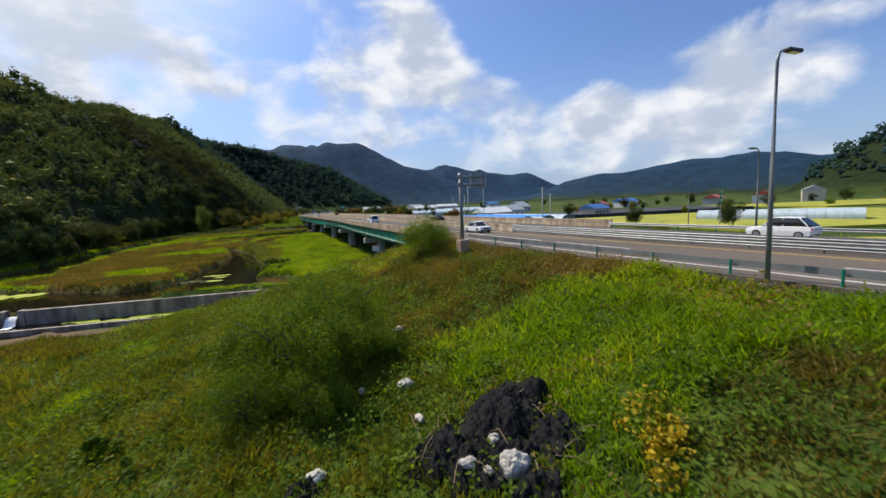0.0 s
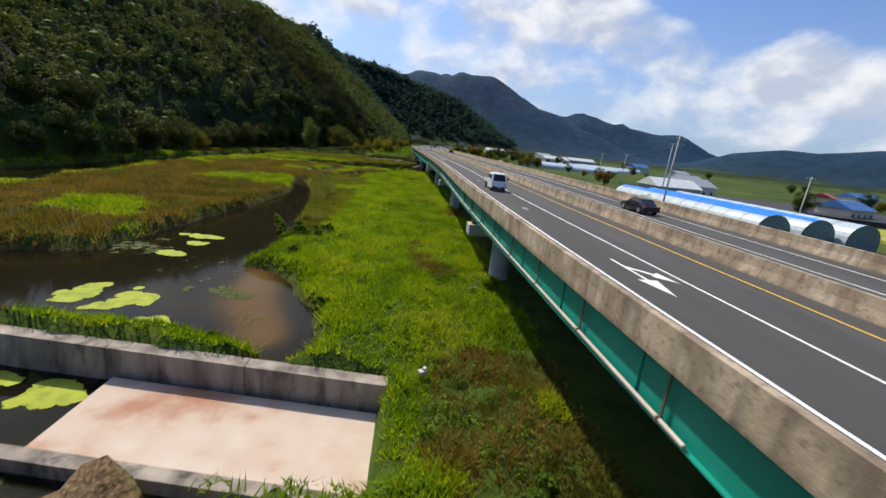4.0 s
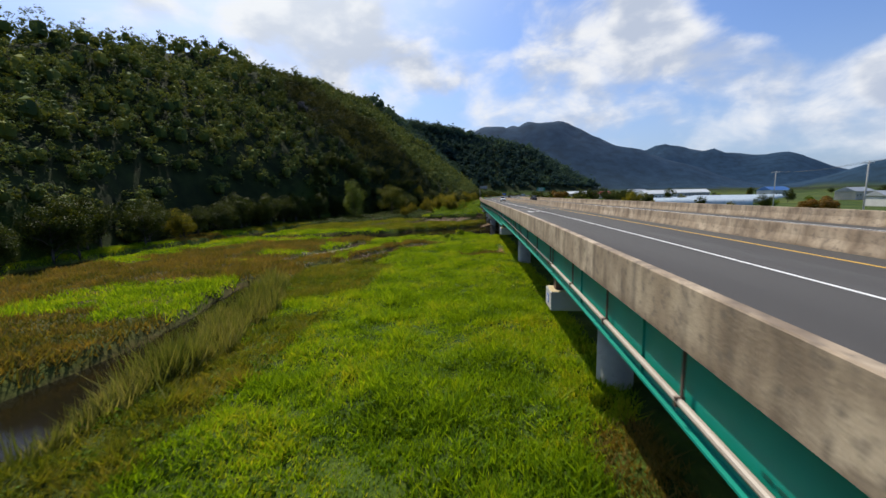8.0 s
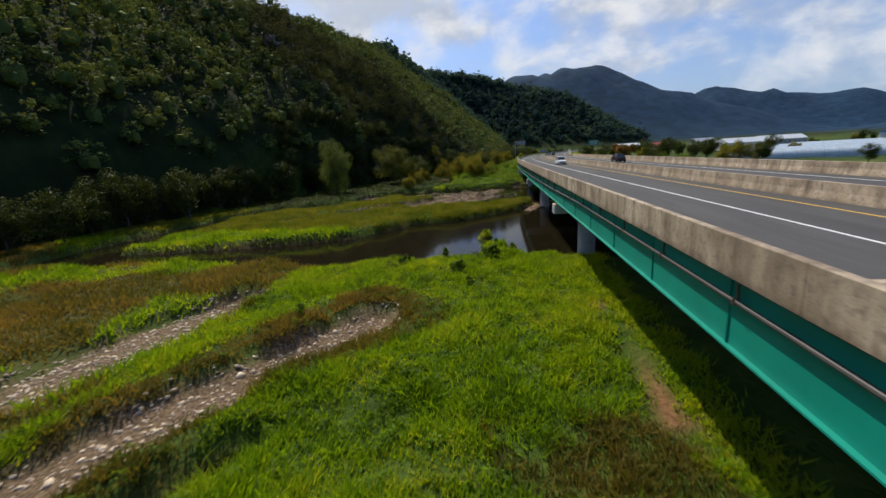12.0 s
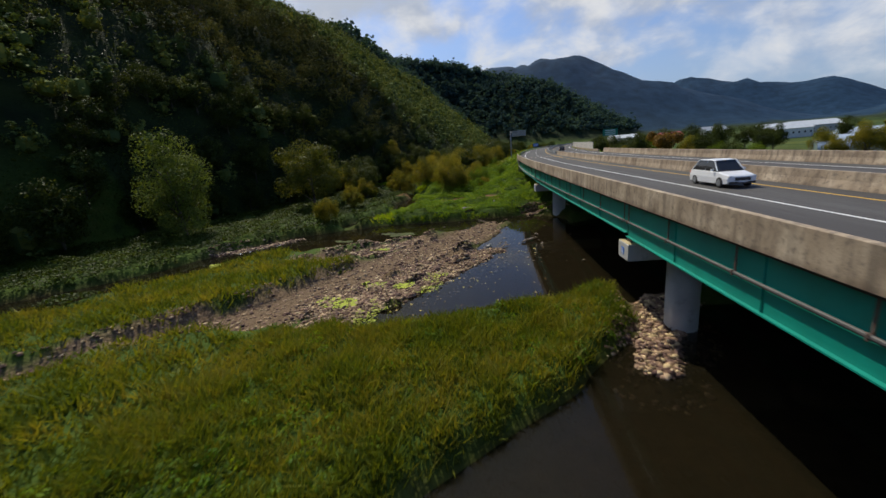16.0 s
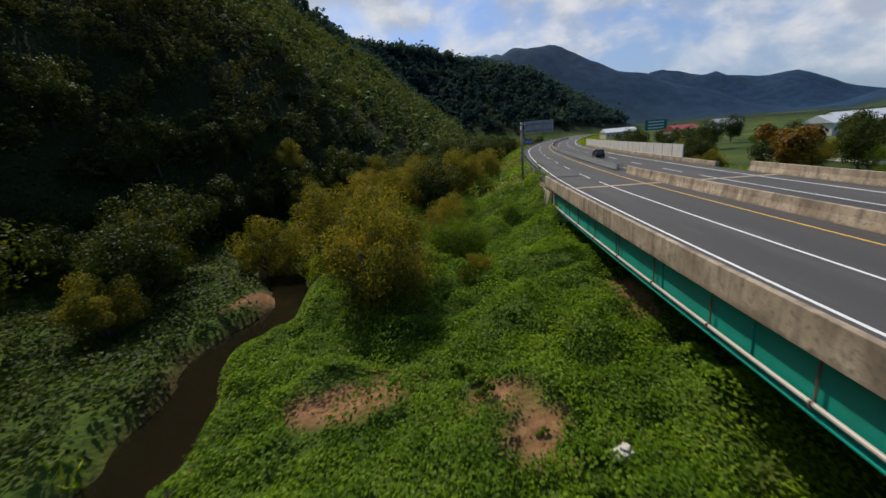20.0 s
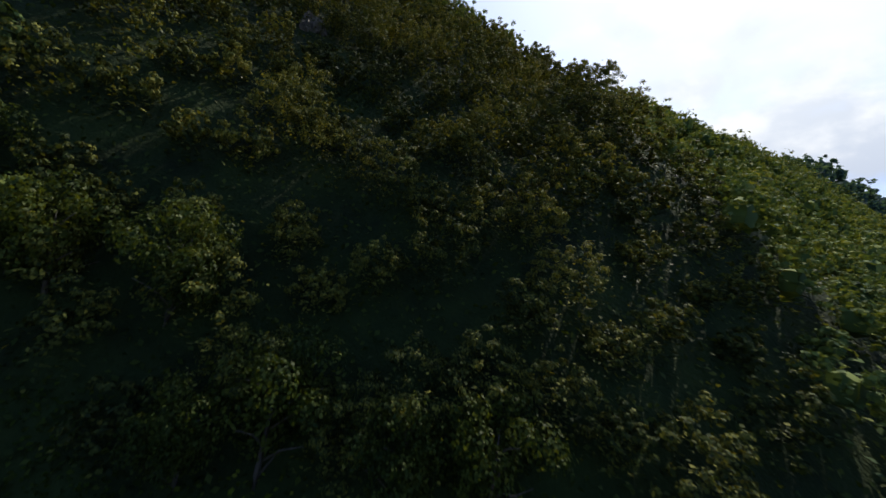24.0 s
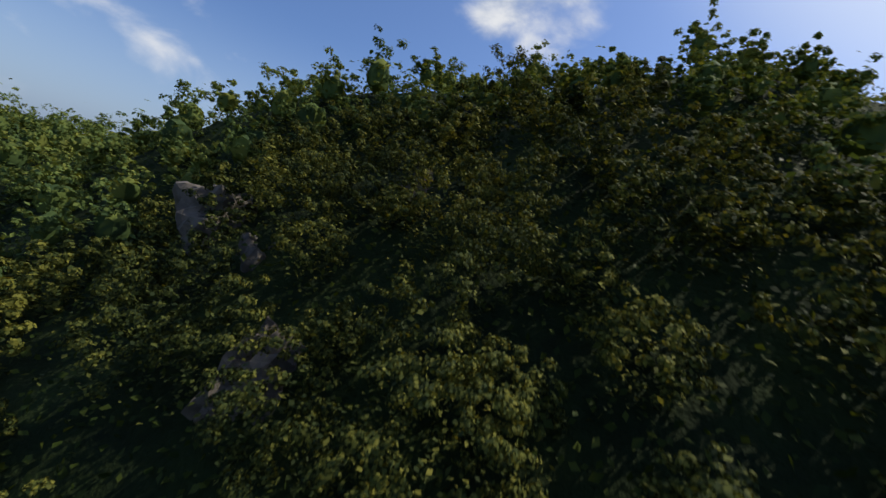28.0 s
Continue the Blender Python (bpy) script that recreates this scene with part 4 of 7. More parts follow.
def plate_sign(x, y, z, h, w, ph, material, label, turn=0.0, bars=3):
    t = tagged(new("road_sign"), label, "road sign")
    t.matrix_basis = Matrix.Translation((x, y, z)) @ Matrix.Rotation(turn, 4, "Z")
    part("post", tube_bm([(0, 0, -0.4), (0, 0, h)], 0.06, 8), M["galv"], t)
    pl = part("plate", box_bm((0, -0.09, h - ph / 2), (w, 0.03, ph), bevel=0.01), material, t)
    for k in range(bars):
        part("writing_bar", box_bm((0, -0.112, h - ph * (k + 0.7) / (bars + 0.4)), (w * 0.7, 0.012, ph * 0.12)), M["white"], pl)
    return t


plate_sign(52, 400, 8.6, 7.0, 6.0, 2.6, M["greensign"], "green highway direction sign far along the road", 0.1)
plate_sign(60, 40, 8.4, 5.0, 1.6, 2.2, M["greensign"], "small blue-green road sign on the far verge", 0.4)
plate_sign(29.5, 470, 9.0, 3.0, 3.0, 1.6, M["blue"], "blue sign board on the median far away", 0.2, 1)
sg = plate_sign(9.6, 46.7, float(ground_z(9.6, 46.7)), 1.9, 0.9, 0.7, M["white"], "white notice board with a red top among the weeds", 0.3, 2)
part("red_band", box_bm((0, -0.11, 1.8), (0.88, 0.014, 0.2)), M["red"], sg)


def utility_pole(x, y, h, label, arms=1):
    t = tagged(new("utility_pole"), label, "utility pole")
    t.matrix_basis = Matrix.Translation((x, y, float(ground_z(x, y))))
    part("pole", tube_bm([(0, 0, -1), (0.05, 0, h)], [0.19, 0.11], 12), M["pier"], t, smooth=True)
    for k in range(arms):
        part("crossarm", box_bm((0, 0, h - 0.5 - k * 1.0), (2.4, 0.09, 0.1)), M["galv"], t)
        for q in (-1.05, -0.4, 0.4, 1.05):
            part("insulator", tube_bm([(q, 0, h - 0.45 - k), (q, 0, h - 0.2 - k)], 0.06, 8), M["pier"], t)
    return t


poles = [(53.4, 113.5, 15.9), (81.6, 157.5, 17.2), (92, 200, 14), (104, 245, 14), (60, 84, 13), (95, 128, 12)]
for k, (x, y, h) in enumerate(poles):
    utility_pole(x, y, h, "grey concrete utility pole with steel crossarms beside the fields", 2 if k == 0 else 1)
for (x0, y0, h0), (x1, y1, h1) in zip(poles[:3], poles[1:4]):
    for q in (-1.05, 0.4):
        a, b = Vector((x0 + q, y0, float(ground_z(x0, y0)) + h0 - 0.2)), Vector((x1 + q, y1, float(ground_z(x1, y1)) + h1 - 0.2))
        pts = [a.lerp(b, k / 8) - Vector((0, 0, 3.2 * (k / 8) * (1 - k / 8))) for k in range(9)]
        w = part("power_cable", tube_bm(pts, 0.025, 4), M["darkgrey"], None)
        tagged(w, "thin dark power cable between the utility poles", "cable")

# ---- noise barrier beyond the bridge ----
nb = tagged(new("noise_barrier"), "pale grey noise barrier panels on the far road edge", "noise barrier")
for k in range(22):
    i = IB1 + 22 + k * 4.0
    swept("panel", [(21.9, DECK + 0.55), (22.0, DECK + 0.55), (22.0, DECK + 2.45), (21.9, DECK + 2.45)], i, i + 3.94, M["panel"], nb)
    part("upright", box_bm(at_road(i - 0.03, 21.95, DECK + 1.2), (0.14, 0.1, 2.6), road_yaw(i)), M["galv"], nb)
swept("kerb_wall", [(21.75, DECK - 0.3), (21.75, DECK + 0.55), (22.15, DECK + 0.55), (22.15, DECK - 0.3)], IB1 + 12, IB1 + 110, M["concrete"], nb, "stained concrete base wall")

# ---- vehicles ----


def wheel(parent, x, y, r=0.33):
    w = part("wheel", tube_bm([(x - 0.11, y, r), (x - 0.09, y, r), (x + 0.09, y, r), (x + 0.11, y, r)], [r * 0.86, r, r, r * 0.86], 20), M["tyre"], parent)
    part("rim", tube_bm([(x - 0.12, y, r), (x + 0.12, y, r)], r * 0.62, 14), M["galv"], w, "silver rim")
    return w


def loft(sections, material, name, parent, label=""):
    """A hull from cross rings of (y, half width low, half width high, z low, z high)."""
    bm = bmesh.new()
    rings = []
    for y, a, b, z0, z1 in sections:
        m = (z0 + z1) / 2
        rings.append([bm.verts.new(v) for v in ((-a, y, z0), (-max(a, b) - 0.02, y, m), (-b, y, z1 - 0.05), (-b * 0.86, y, z1), (b * 0.86, y, z1), (b, y, z1 - 0.05), (max(a, b) + 0.02, y, m), (a, y, z0))])
    for p, q in zip(rings, rings[1:]):
        for k in range(8):
            bm.faces.new((p[k], q[k], q[(k + 1) % 8], p[(k + 1) % 8]))
    bm.faces.new(rings[0]), bm.faces.new(rings[-1][::-1])
    bmesh.ops.recalc_face_normals(bm, faces=bm.faces)
    return part(name, bm, material, parent, label, smooth=False)


def car(y, s, paint, label, suv=True, flip=False):
    """A passenger car; its nose points towards -y unless flipped."""
    i = idx(y)
    t = tagged(new("car"), label, "car", group="traffic on the highway")
    t.matrix_basis = Matrix.Translation(at_road(i, s, DECK + 0.01)) @ Matrix.Rotation(road_yaw(i) + (math.pi if flip else 0), 4, "Z")
    H = 1.66 if suv else 1.42
    bh = 0.98 if suv else 0.86
    loft([(-2.28, 0.7, 0.66, 0.42, 0.72), (-2.15, 0.82, 0.78, 0.28, 0.8), (-1.2, 0.88, 0.86, 0.24, bh - 0.02), (-0.8, 0.89, 0.87, 0.24, bh), (1.6, 0.89, 0.86, 0.24, bh + 0.03), (2.1, 0.86, 0.8, 0.28, bh), (2.25, 0.76, 0.72, 0.4, bh - 0.08)], paint, "body", t)
    ca = loft([(-1.1, 0.8, 0.78, bh - 0.06, bh + 0.03), (-0.35, 0.8, 0.66, bh - 0.06, H - 0.06), (0.2, 0.8, 0.66, bh - 0.06, H), (1.35 if suv else 0.9, 0.8, 0.64, bh - 0.06, H - 0.05), (2.1 if suv else 1.75, 0.78, 0.72, bh - 0.06, bh + 0.06)], M["carglass"], "glasshouse", t, "dark tinted windows")
    loft([(-0.42, 0.66, 0.64, H - 0.07, H - 0.02), (0.2, 0.67, 0.65, H - 0.05, H + 0.02), (1.4 if suv else 0.95, 0.65, 0.62, H - 0.07, H - 0.02)], paint, "roof", t)
    for sx in (-1, 1):
        part("pillar", tube_bm([(sx * 0.79, -1.02, bh), (sx * 0.655, -0.4, H - 0.06)], 0.04, 6), paint, ca)
        part("pillar", tube_bm([(sx * 0.8, 0.35, bh), (sx * 0.665, 0.3, H - 0.04)], 0.04, 6), paint, ca)
        part("pillar", tube_bm([(sx * 0.79, 1.95 if suv else 1.55, bh), (sx * 0.645, 1.35 if suv else 0.9, H - 0.06)], 0.05, 6), paint, ca)
        part("headlight", box_bm((sx * 0.62, -2.2, 0.68), (0.36, 0.12, 0.14), bevel=0.03), M["glass"], t, "clear headlight")
        part("tail_light", box_bm((sx * 0.68, 2.18, 0.78), (0.28, 0.1, 0.2), bevel=0.03), M["red"], t, "red tail light")
        part("mirror", box_bm((sx * 0.97, -0.72, bh + 0.08), (0.16, 0.12, 0.13), bevel=0.03), paint, t)
        for yy in (-1.42, 1.4):
            wheel(t, sx * 0.8, yy)
    part("grille", box_bm((0, -2.27, 0.56), (0.9, 0.05, 0.2), bevel=0.02), M["darkgrey"], t, "dark grille")
    part("number_plate", box_bm((0, -2.3, 0.42), (0.5, 0.02, 0.11)), M["white"], t)
    part("bumper", box_bm((0, -2.22, 0.34), (1.5, 0.14, 0.14), bevel=0.03), M["darkgrey"], t)
    return t


def pickup(y, s, label):
    i = idx(y)
    t = tagged(new("truck"), label, "truck", group="traffic on the highway")
    t.matrix_basis = Matrix.Translation(at_road(i, s, DECK + 0.01)) @ Matrix.Rotation(road_yaw(i), 4, "Z")
    P = M["whitepaint"]
    loft([(-2.55, 0.76, 0.72, 0.42, 1.05), (-2.5, 0.85, 0.8, 0.36, 1.1), (-2.05, 0.87, 0.78, 0.36, 1.9), (-1.8, 0.87, 0.76, 0.36, 1.97), (-0.1, 0.87, 0.76, 0.36, 1.97), (-0.02, 0.86, 0.75, 0.4, 1.9)], P, "cab", t, "white double cab")
    bm = bmesh.new()
    glass = [[bm.verts.new((x * w, y - d, z)) for x, y, z, w in ((-0.7, -2.47, 1.16, 1), (0.7, -2.47, 1.16, 1), (0.62, -2.08, 1.84, 1), (-0.62, -2.08, 1.84, 1))] for d in (0.0, 0.035)]
    bm.faces.new(glass[1]), bm.faces.new(glass[0][::-1])
    for q in range(4):
        bm.faces.new((glass[0][q], glass[0][(q + 1) % 4], glass[1][(q + 1) % 4], glass[1][q]))
    bmesh.ops.recalc_face_normals(bm, faces=bm.faces)
    part("windscreen", bm, M["carglass"], t, "large dark sloping windscreen")
    for sx in (-1, 1):
        for yy, ln in ((-1.6, 0.72), (-0.6, 0.8)):
            part("side_window", box_bm((sx * 0.83, yy, 1.5), (0.05, ln, 0.5), bevel=0.01), M["carglass"], t)
        part("headlight", box_bm((sx * 0.62, -2.56, 0.85), (0.34, 0.08, 0.2), bevel=0.03), M["glass"], t)
        part("mirror", box_bm((sx * 1.0, -2.15, 1.45), (0.16, 0.1, 0.3), bevel=0.03), M["darkgrey"], t)
        part("side_board", box_bm((sx * 0.82, 1.3, 0.95), (0.05, 2.5, 0.38), bevel=0.01), P, t, "drop side of the load bed")
        for yy in (-1.75, 1.5):
            wheel(t, sx * 0.72, yy, 0.31)
    part("load_bed", box_bm((0, 1.3, 0.7), (1.66, 2.56, 0.1), bevel=0.01), M["darkgrey"], t)
    part("tail_board", box_bm((0, 2.56, 0.95), (1.66, 0.05, 0.38), bevel=0.01), P, t)
    part("chassis", box_bm((0, 0.8, 0.5), (0.8, 3.4, 0.22)), M["darkgrey"], t)
    part("bumper", box_bm((0, -2.58, 0.45), (1.6, 0.12, 0.2), bevel=0.03), M["darkgrey"], t)
    part("number_plate", box_bm((0, -2.65, 0.5), (0.45, 0.02, 0.11)), M["white"], t)
    return t


pickup(94.6, 4.3, "white double-cab pickup truck on the bridge deck")
car(252.0, 7.6, M["whitepaint"], "white sport utility car on the bridge deck")
car(47.5, 7.6, M["whitepaint"], "white hatchback car at the start of the bridge", suv=False)
car(18.0, 19.0, M["whitepaint"], "white sport utility car on the far carriageway", flip=True)
car(86.0, 17.6, M["blackpaint"], "dark saloon car on the far carriageway", suv=False, flip=True)
car(372.0, 14.5, M["blackpaint"], "dark car beyond the bridge on the far carriageway", flip=True)
car(246.0, 17.6, M["blackpaint"], "dark car far along the far carriageway", flip=True)

# ---- weir ----
weir = tagged(new("weir"), "long stained concrete weir with spillway notches", "weir")


def wall_run(name, pts, thick, top, bottom, material, parent, label=""):
    vs, fs = [], []
    for x, y in pts:
        for dy in (-thick / 2, thick / 2):
            vs += [(x, y + dy, bottom), (x, y + dy, top)]
    for k in range(len(pts) - 1):
        a, b = 4 * k, 4 * k + 4
        fs += [(a + 1, a + 3, b + 3, b + 1), (a, a + 1, b + 1, b), (a + 2, b + 2, b + 3, a + 3)]
    fs += [(0, 2, 3, 1), (4 * len(pts) - 4, 4 * len(pts) - 3, 4 * len(pts) - 1, 4 * len(pts) - 2)]
    return mesh_ob(name, vs, [f[::-1] for f in fs], material, parent, label)


def weir_pts(x0, x1, n, off=0.0):
    return [(float(x), float(weir_y(x)) + off) for x in np.linspace(x0, x1, n)]


for x0, x1 in ((-110, -60), (-60, -44.6), (-35.6, -26), (-26, -16.5), (-16.5, -7), (-7, 1), (1, 9.6)):
    wall_run("crest_wall", weir_pts(x0 + 0.02, x1 - 0.02, 5), 0.9, 0.62, -2.6, M["weir"], weir, "stained concrete crest wall")
for k in range(4):
    x = -44.6 + k * 2.25
    wall_run("gate_pier", weir_pts(x + 1.5, x + 2.2, 2), 1.3, 0.7, -2.6, M["weir"], weir)
    wall_run("gate_sill", weir_pts(x - 0.05, x + 1.5, 2), 0.9, -0.25, -2.6, M["weir"], weir)
    fall = []
    for q in range(6):
        xx = x + 0.1 + q * 0.26
        for dz, dy in ((-0.1, -0.3), (-0.3, -0.7), (-0.8, -1.1), (-1.32, -1.35), (-1.38, -2.6)):
            fall.append((xx, float(weir_y(xx)) + dy, dz + 0.04 * math.sin(q * 2.1 + k)))
    mesh_ob("spill", fall, [(q * 5 + a, (q + 1) * 5 + a, (q + 1) * 5 + a + 1, q * 5 + a + 1) for q in range(5) for a in range(4)], M["foam"], weir, "white spilling water", smooth=True)
wall_run("lower_sill", weir_pts(-110, 7.5, 14, -6.6), 0.7, -0.75, -2.8, M["weir"], weir, "dark wet lower sill")
ap = weir_pts(-6.5, 8.6, 8, -3.5)
wall_run("apron", ap, 5.6, -1.02, -2.4, M["apron"], weir, "dry pinkish concrete apron")

# ---- foliage ----


def leaf_mat(name, colors, scale=0.4, glow=0.35, rough=0.55, vary=0.35):
    """Leaves: light passes through, colour differs from leaf to leaf and from patch to patch."""
    m = bpy.data.materials.new(name)
    m.use_nodes = True
    nt = m.node_tree
    N, L = nt.nodes.new, nt.links.new
    b, out = nt.nodes["Principled BSDF"], nt.nodes["Material Output"]
    geo = N("ShaderNodeNewGeometry")
    n = N("ShaderNodeTexNoise")
    n.inputs["Scale"].default_value, n.inputs["Detail"].default_value = scale, 3.0
    L(geo.outputs["Position"], n.inputs["Vector"])
    add = N("ShaderNodeMath")
    add.operation = "MULTIPLY_ADD"
    L(geo.outputs["Random Per Island"], add.inputs[0])
    add.inputs[1].default_value = vary
    sub = N("ShaderNodeMath")
    sub.operation = "SUBTRACT"
    L(n.outputs["Fac"], sub.inputs[0])
    sub.inputs[1].default_value = vary / 2
    L(sub.outputs[0], add.inputs[2])
    r = N("ShaderNodeValToRGB")
    while len(r.color_ramp.elements) < len(colors):
        r.color_ramp.elements.new(0.5)
    for i, c in enumerate(colors):
        r.color_ramp.elements[i].position = 0.28 + 0.44 * i / (len(colors) - 1)
        r.color_ramp.elements[i].color = (*c, 1)
    L(add.outputs[0], r.inputs[0])
    L(r.outputs[0], b.inputs["Base Color"])
    b.inputs["Roughness"].default_value, b.inputs["Specular IOR Level"].default_value = rough, 0.12
    tr = N("ShaderNodeBsdfTranslucent")
    gain = N("ShaderNodeMix")
    gain.data_type, gain.blend_type = "RGBA", "MULTIPLY"
    gain.inputs[0].default_value = 1.0
    gain.inputs[7].default_value = (1.5, 1.25, 0.5, 1)
    L(r.outputs[0], gain.inputs[6]), L(gain.outputs[2], tr.inputs["Color"])
    mx = N("ShaderNodeMixShader")
    mx.inputs[0].default_value = glow
    L(b.outputs[0], mx.inputs[1]), L(tr.outputs[0], mx.inputs[2]), L(mx.outputs[0], out.inputs["Surface"])
    return m


LEAF = dict(
    # forest: dark stops raised and blued a little for haze over the slope
    forest=leaf_mat("hazed_forest_leaves", [(0.045, 0.077, 0.03), (0.08, 0.122, 0.036), (0.128, 0.168, 0.042), (0.19, 0.21, 0.048)], 0.09, 0.22, 0.8, 0.4),
    # oak: leaves of the near wood, darkened in colour for deeper crown shade
    oak=leaf_mat("shade_dark_oak_leaves", [(0.019, 0.03, 0.01), (0.042, 0.057, 0.014), (0.09, 0.1, 0.021), (0.18, 0.175, 0.032)], 0.09, 0.2, 0.75, 0.45),
    # far: leaf colour blued to stand for haze
    far=leaf_mat("hazed_far_leaves", [(0.028, 0.062, 0.066), (0.044, 0.088, 0.086), (0.066, 0.116, 0.1)], 0.03, 0.4, 0.9, 0.15),
    willow=leaf_mat("yellowing_willow_leaves", [(0.06, 0.08, 0.01), (0.15, 0.155, 0.02), (0.29, 0.255, 0.034)], 0.25, 0.5),
    broad=leaf_mat("broadleaf_leaves", [(0.018, 0.034, 0.007), (0.038, 0.058, 0.01), (0.075, 0.095, 0.016)], 0.25, 0.35),
    ash=leaf_mat("ash_leaves", [(0.04, 0.062, 0.01), (0.085, 0.105, 0.016), (0.15, 0.16, 0.024)], 0.25, 0.4),
    poplar=leaf_mat("poplar_leaves", [(0.06, 0.1, 0.022), (0.1, 0.15, 0.03), (0.15, 0.2, 0.045)], 0.3, 0.4),
    bright=leaf_mat("bright_shrub_leaves", [(0.05, 0.095, 0.01), (0.095, 0.17, 0.014), (0.17, 0.25, 0.02)], 0.4, 0.5),
    vine=leaf_mat("vine_leaves", [(0.07, 0.14, 0.009), (0.125, 0.235, 0.012), (0.22, 0.33, 0.02)], 0.35, 0.5),
    grass=leaf_mat("meadow_grass", [(0.1, 0.185, 0.007), (0.175, 0.31, 0.009), (0.245, 0.39, 0.012), (0.35, 0.39, 0.026)], 0.2, 0.5, vary=0.35),
    reed=leaf_mat("pale_reed_grass", [(0.08, 0.115, 0.025), (0.14, 0.17, 0.045), (0.25, 0.25, 0.11)], 0.2, 0.45),
    sedge=leaf_mat("olive_sedge", [(0.085, 0.125, 0.011), (0.155, 0.19, 0.018), (0.25, 0.23, 0.035)], 0.25, 0.4),
    # shade: weed leaves coloured dark in place of shade on the left bank
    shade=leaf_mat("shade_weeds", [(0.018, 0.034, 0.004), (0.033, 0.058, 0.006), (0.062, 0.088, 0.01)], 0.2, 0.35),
    dry=leaf_mat("dry_grass", [(0.09, 0.105, 0.018), (0.16, 0.135, 0.03), (0.25, 0.18, 0.05)], 0.2, 0.4),
    orange=leaf_mat("turning_leaves", [(0.09, 0.07, 0.012), (0.17, 0.1, 0.02), (0.22, 0.13, 0.03)], 0.3, 0.4),
    yellow=leaf_mat("yellow_weed_leaves", [(0.2, 0.19, 0.015), (0.45, 0.33, 0.02), (0.55, 0.4, 0.03)], 0.6, 0.35),
)
BARK = mat("bark", [(0.05, 0.04, 0.03), (0.1, 0.085, 0.065)], 0.95, 3, 6, 0.6, 10, stretch=(1, 1, 0.2))


def array_mesh(name, co, faces):
    """A mesh straight from arrays; faces all of one size."""
    me = bpy.data.meshes.new(name)
    k = faces.shape[1]
    me.vertices.add(len(co))
    me.vertices.foreach_set("co", np.ascontiguousarray(co, np.float32).ravel())
    me.loops.add(faces.size)
    me.loops.foreach_set("vertex_index", np.ascontiguousarray(faces, np.int32).ravel())
    me.polygons.add(len(faces))
    me.polygons.foreach_set("loop_start", np.arange(len(faces), dtype=np.int32) * k)
    me.update(calc_edges=True)
    return me


def kites(P, nrm, size, rng, tilt=0.9, droop=0.0):
    """Pointed leaves at P facing roughly along nrm: arrays of corners and faces."""
    n = len(P)
    d = nrm + tilt * rng.normal(size=(n, 3))
    d[:, 2] += 0.25
    d /= np.linalg.norm(d, axis=1)[:, None] + 1e-9
    a = np.cross(d, rng.normal(size=(n, 3)))
    a[:, 2] -= droop
    a /= np.linalg.norm(a, axis=1)[:, None] + 1e-9
    b = np.cross(d, a)
    s = np.asarray(size).reshape(-1, 1) * rng.uniform(0.65, 1.35, (n, 1))
    V = np.stack([P - a * s * 0.5, P + b * s * 0.34 - a * s * 0.02 + d * s * 0.06, P + a * s * 0.55 - d * s * 0.08, P - b * s * 0.34 - a * s * 0.02 + d * s * 0.06], 1)
    return V.reshape(-1, 3), np.arange(4 * n).reshape(n, 4)


def crown_points(rng, n, lobes, r, h, shell=0.35, near=(0.4, 0.7), big=(0.4, 0.66)):
    """Points and outward ways on a crown made of overlapping lobes."""
    c = rng.normal(size=(lobes, 3))
    c /= np.linalg.norm(c, axis=1)[:, None]
    c *= np.array([r, r, h]) * rng.uniform(*near, (lobes, 1))
    c[0] = 0
    lr = rng.uniform(*big, lobes) * min(r, h * 1.1)
    w = rng.choice(lobes, n)
    d = rng.normal(size=(n, 3))
    d[:, 2] += 0.25
    d /= np.linalg.norm(d, axis=1)[:, None]
    P = c[w] + d * (lr[w] * (1 - shell * rng.random(n) ** 2))[:, None]
    return P, d


def tree_proto(name, leaf, label, h, r, trunk, leaves, size, seed, lobes=9, tall=1.0, droop=0.0, stems=1):
    """One tree: a tapered trunk with limbs, and a crown of many pointed leaves."""
    rng = np.random.default_rng(seed)
    t = tagged(new(name), label, "bush" if "bush" in name or "shrub" in name else "tree")
    ch = (h - trunk) * 0.5
    cz = trunk + ch
    bm = bmesh.new()
    for q in range(stems):
        ox, oy = (0, 0) if stems == 1 else (rng.normal() * 0.3, rng.normal() * 0.3)
        top = (ox * 3 + rng.normal() * 0.3, oy * 3 + rng.normal() * 0.3, cz + ch * 0.4)
        add_tube(bm, [(ox, oy, -0.4), (ox * 1.3 + 0.05, oy * 1.3, trunk * 0.6), top], [0.028 * h / stems ** 0.5, 0.02 * h / stems ** 0.5, 0.005 * h], 8)
        for k in range(6):
            a = rng.uniform(0, 6.28)
            z0 = trunk * 0.5 + (cz + ch * 0.2 - trunk * 0.5) * k / 6
            f = z0 / max(top[2], 0.1)
            p0 = Vector((top[0] * f, top[1] * f, z0))
            p1 = p0 + Vector((math.cos(a) * r * 0.3, math.sin(a) * r * 0.3, ch * 0.3))
            p2 = p0 + Vector((math.cos(a) * r * 0.65, math.sin(a) * r * 0.65, ch * 0.5))
            add_tube(bm, [p0, p1, p2], [0.011 * h, 0.007 * h, 0.003 * h], 5)
    part("trunk", bm, BARK, t, smooth=True)
    P, d = crown_points(rng, leaves, lobes, r, ch, 0.6, (0.4, 0.95), (0.22, 0.42) if lobes > 20 else (0.26, 0.5))
    P[:, 2] *= tall
    P[:, 2] += cz
    co, fs = kites(P, d, size, rng, 0.5, droop)
    me = array_mesh("crown", co, fs)
    me.materials.append(LEAF[leaf])
    c = new("crown", me)
    c.parent = t
    return t


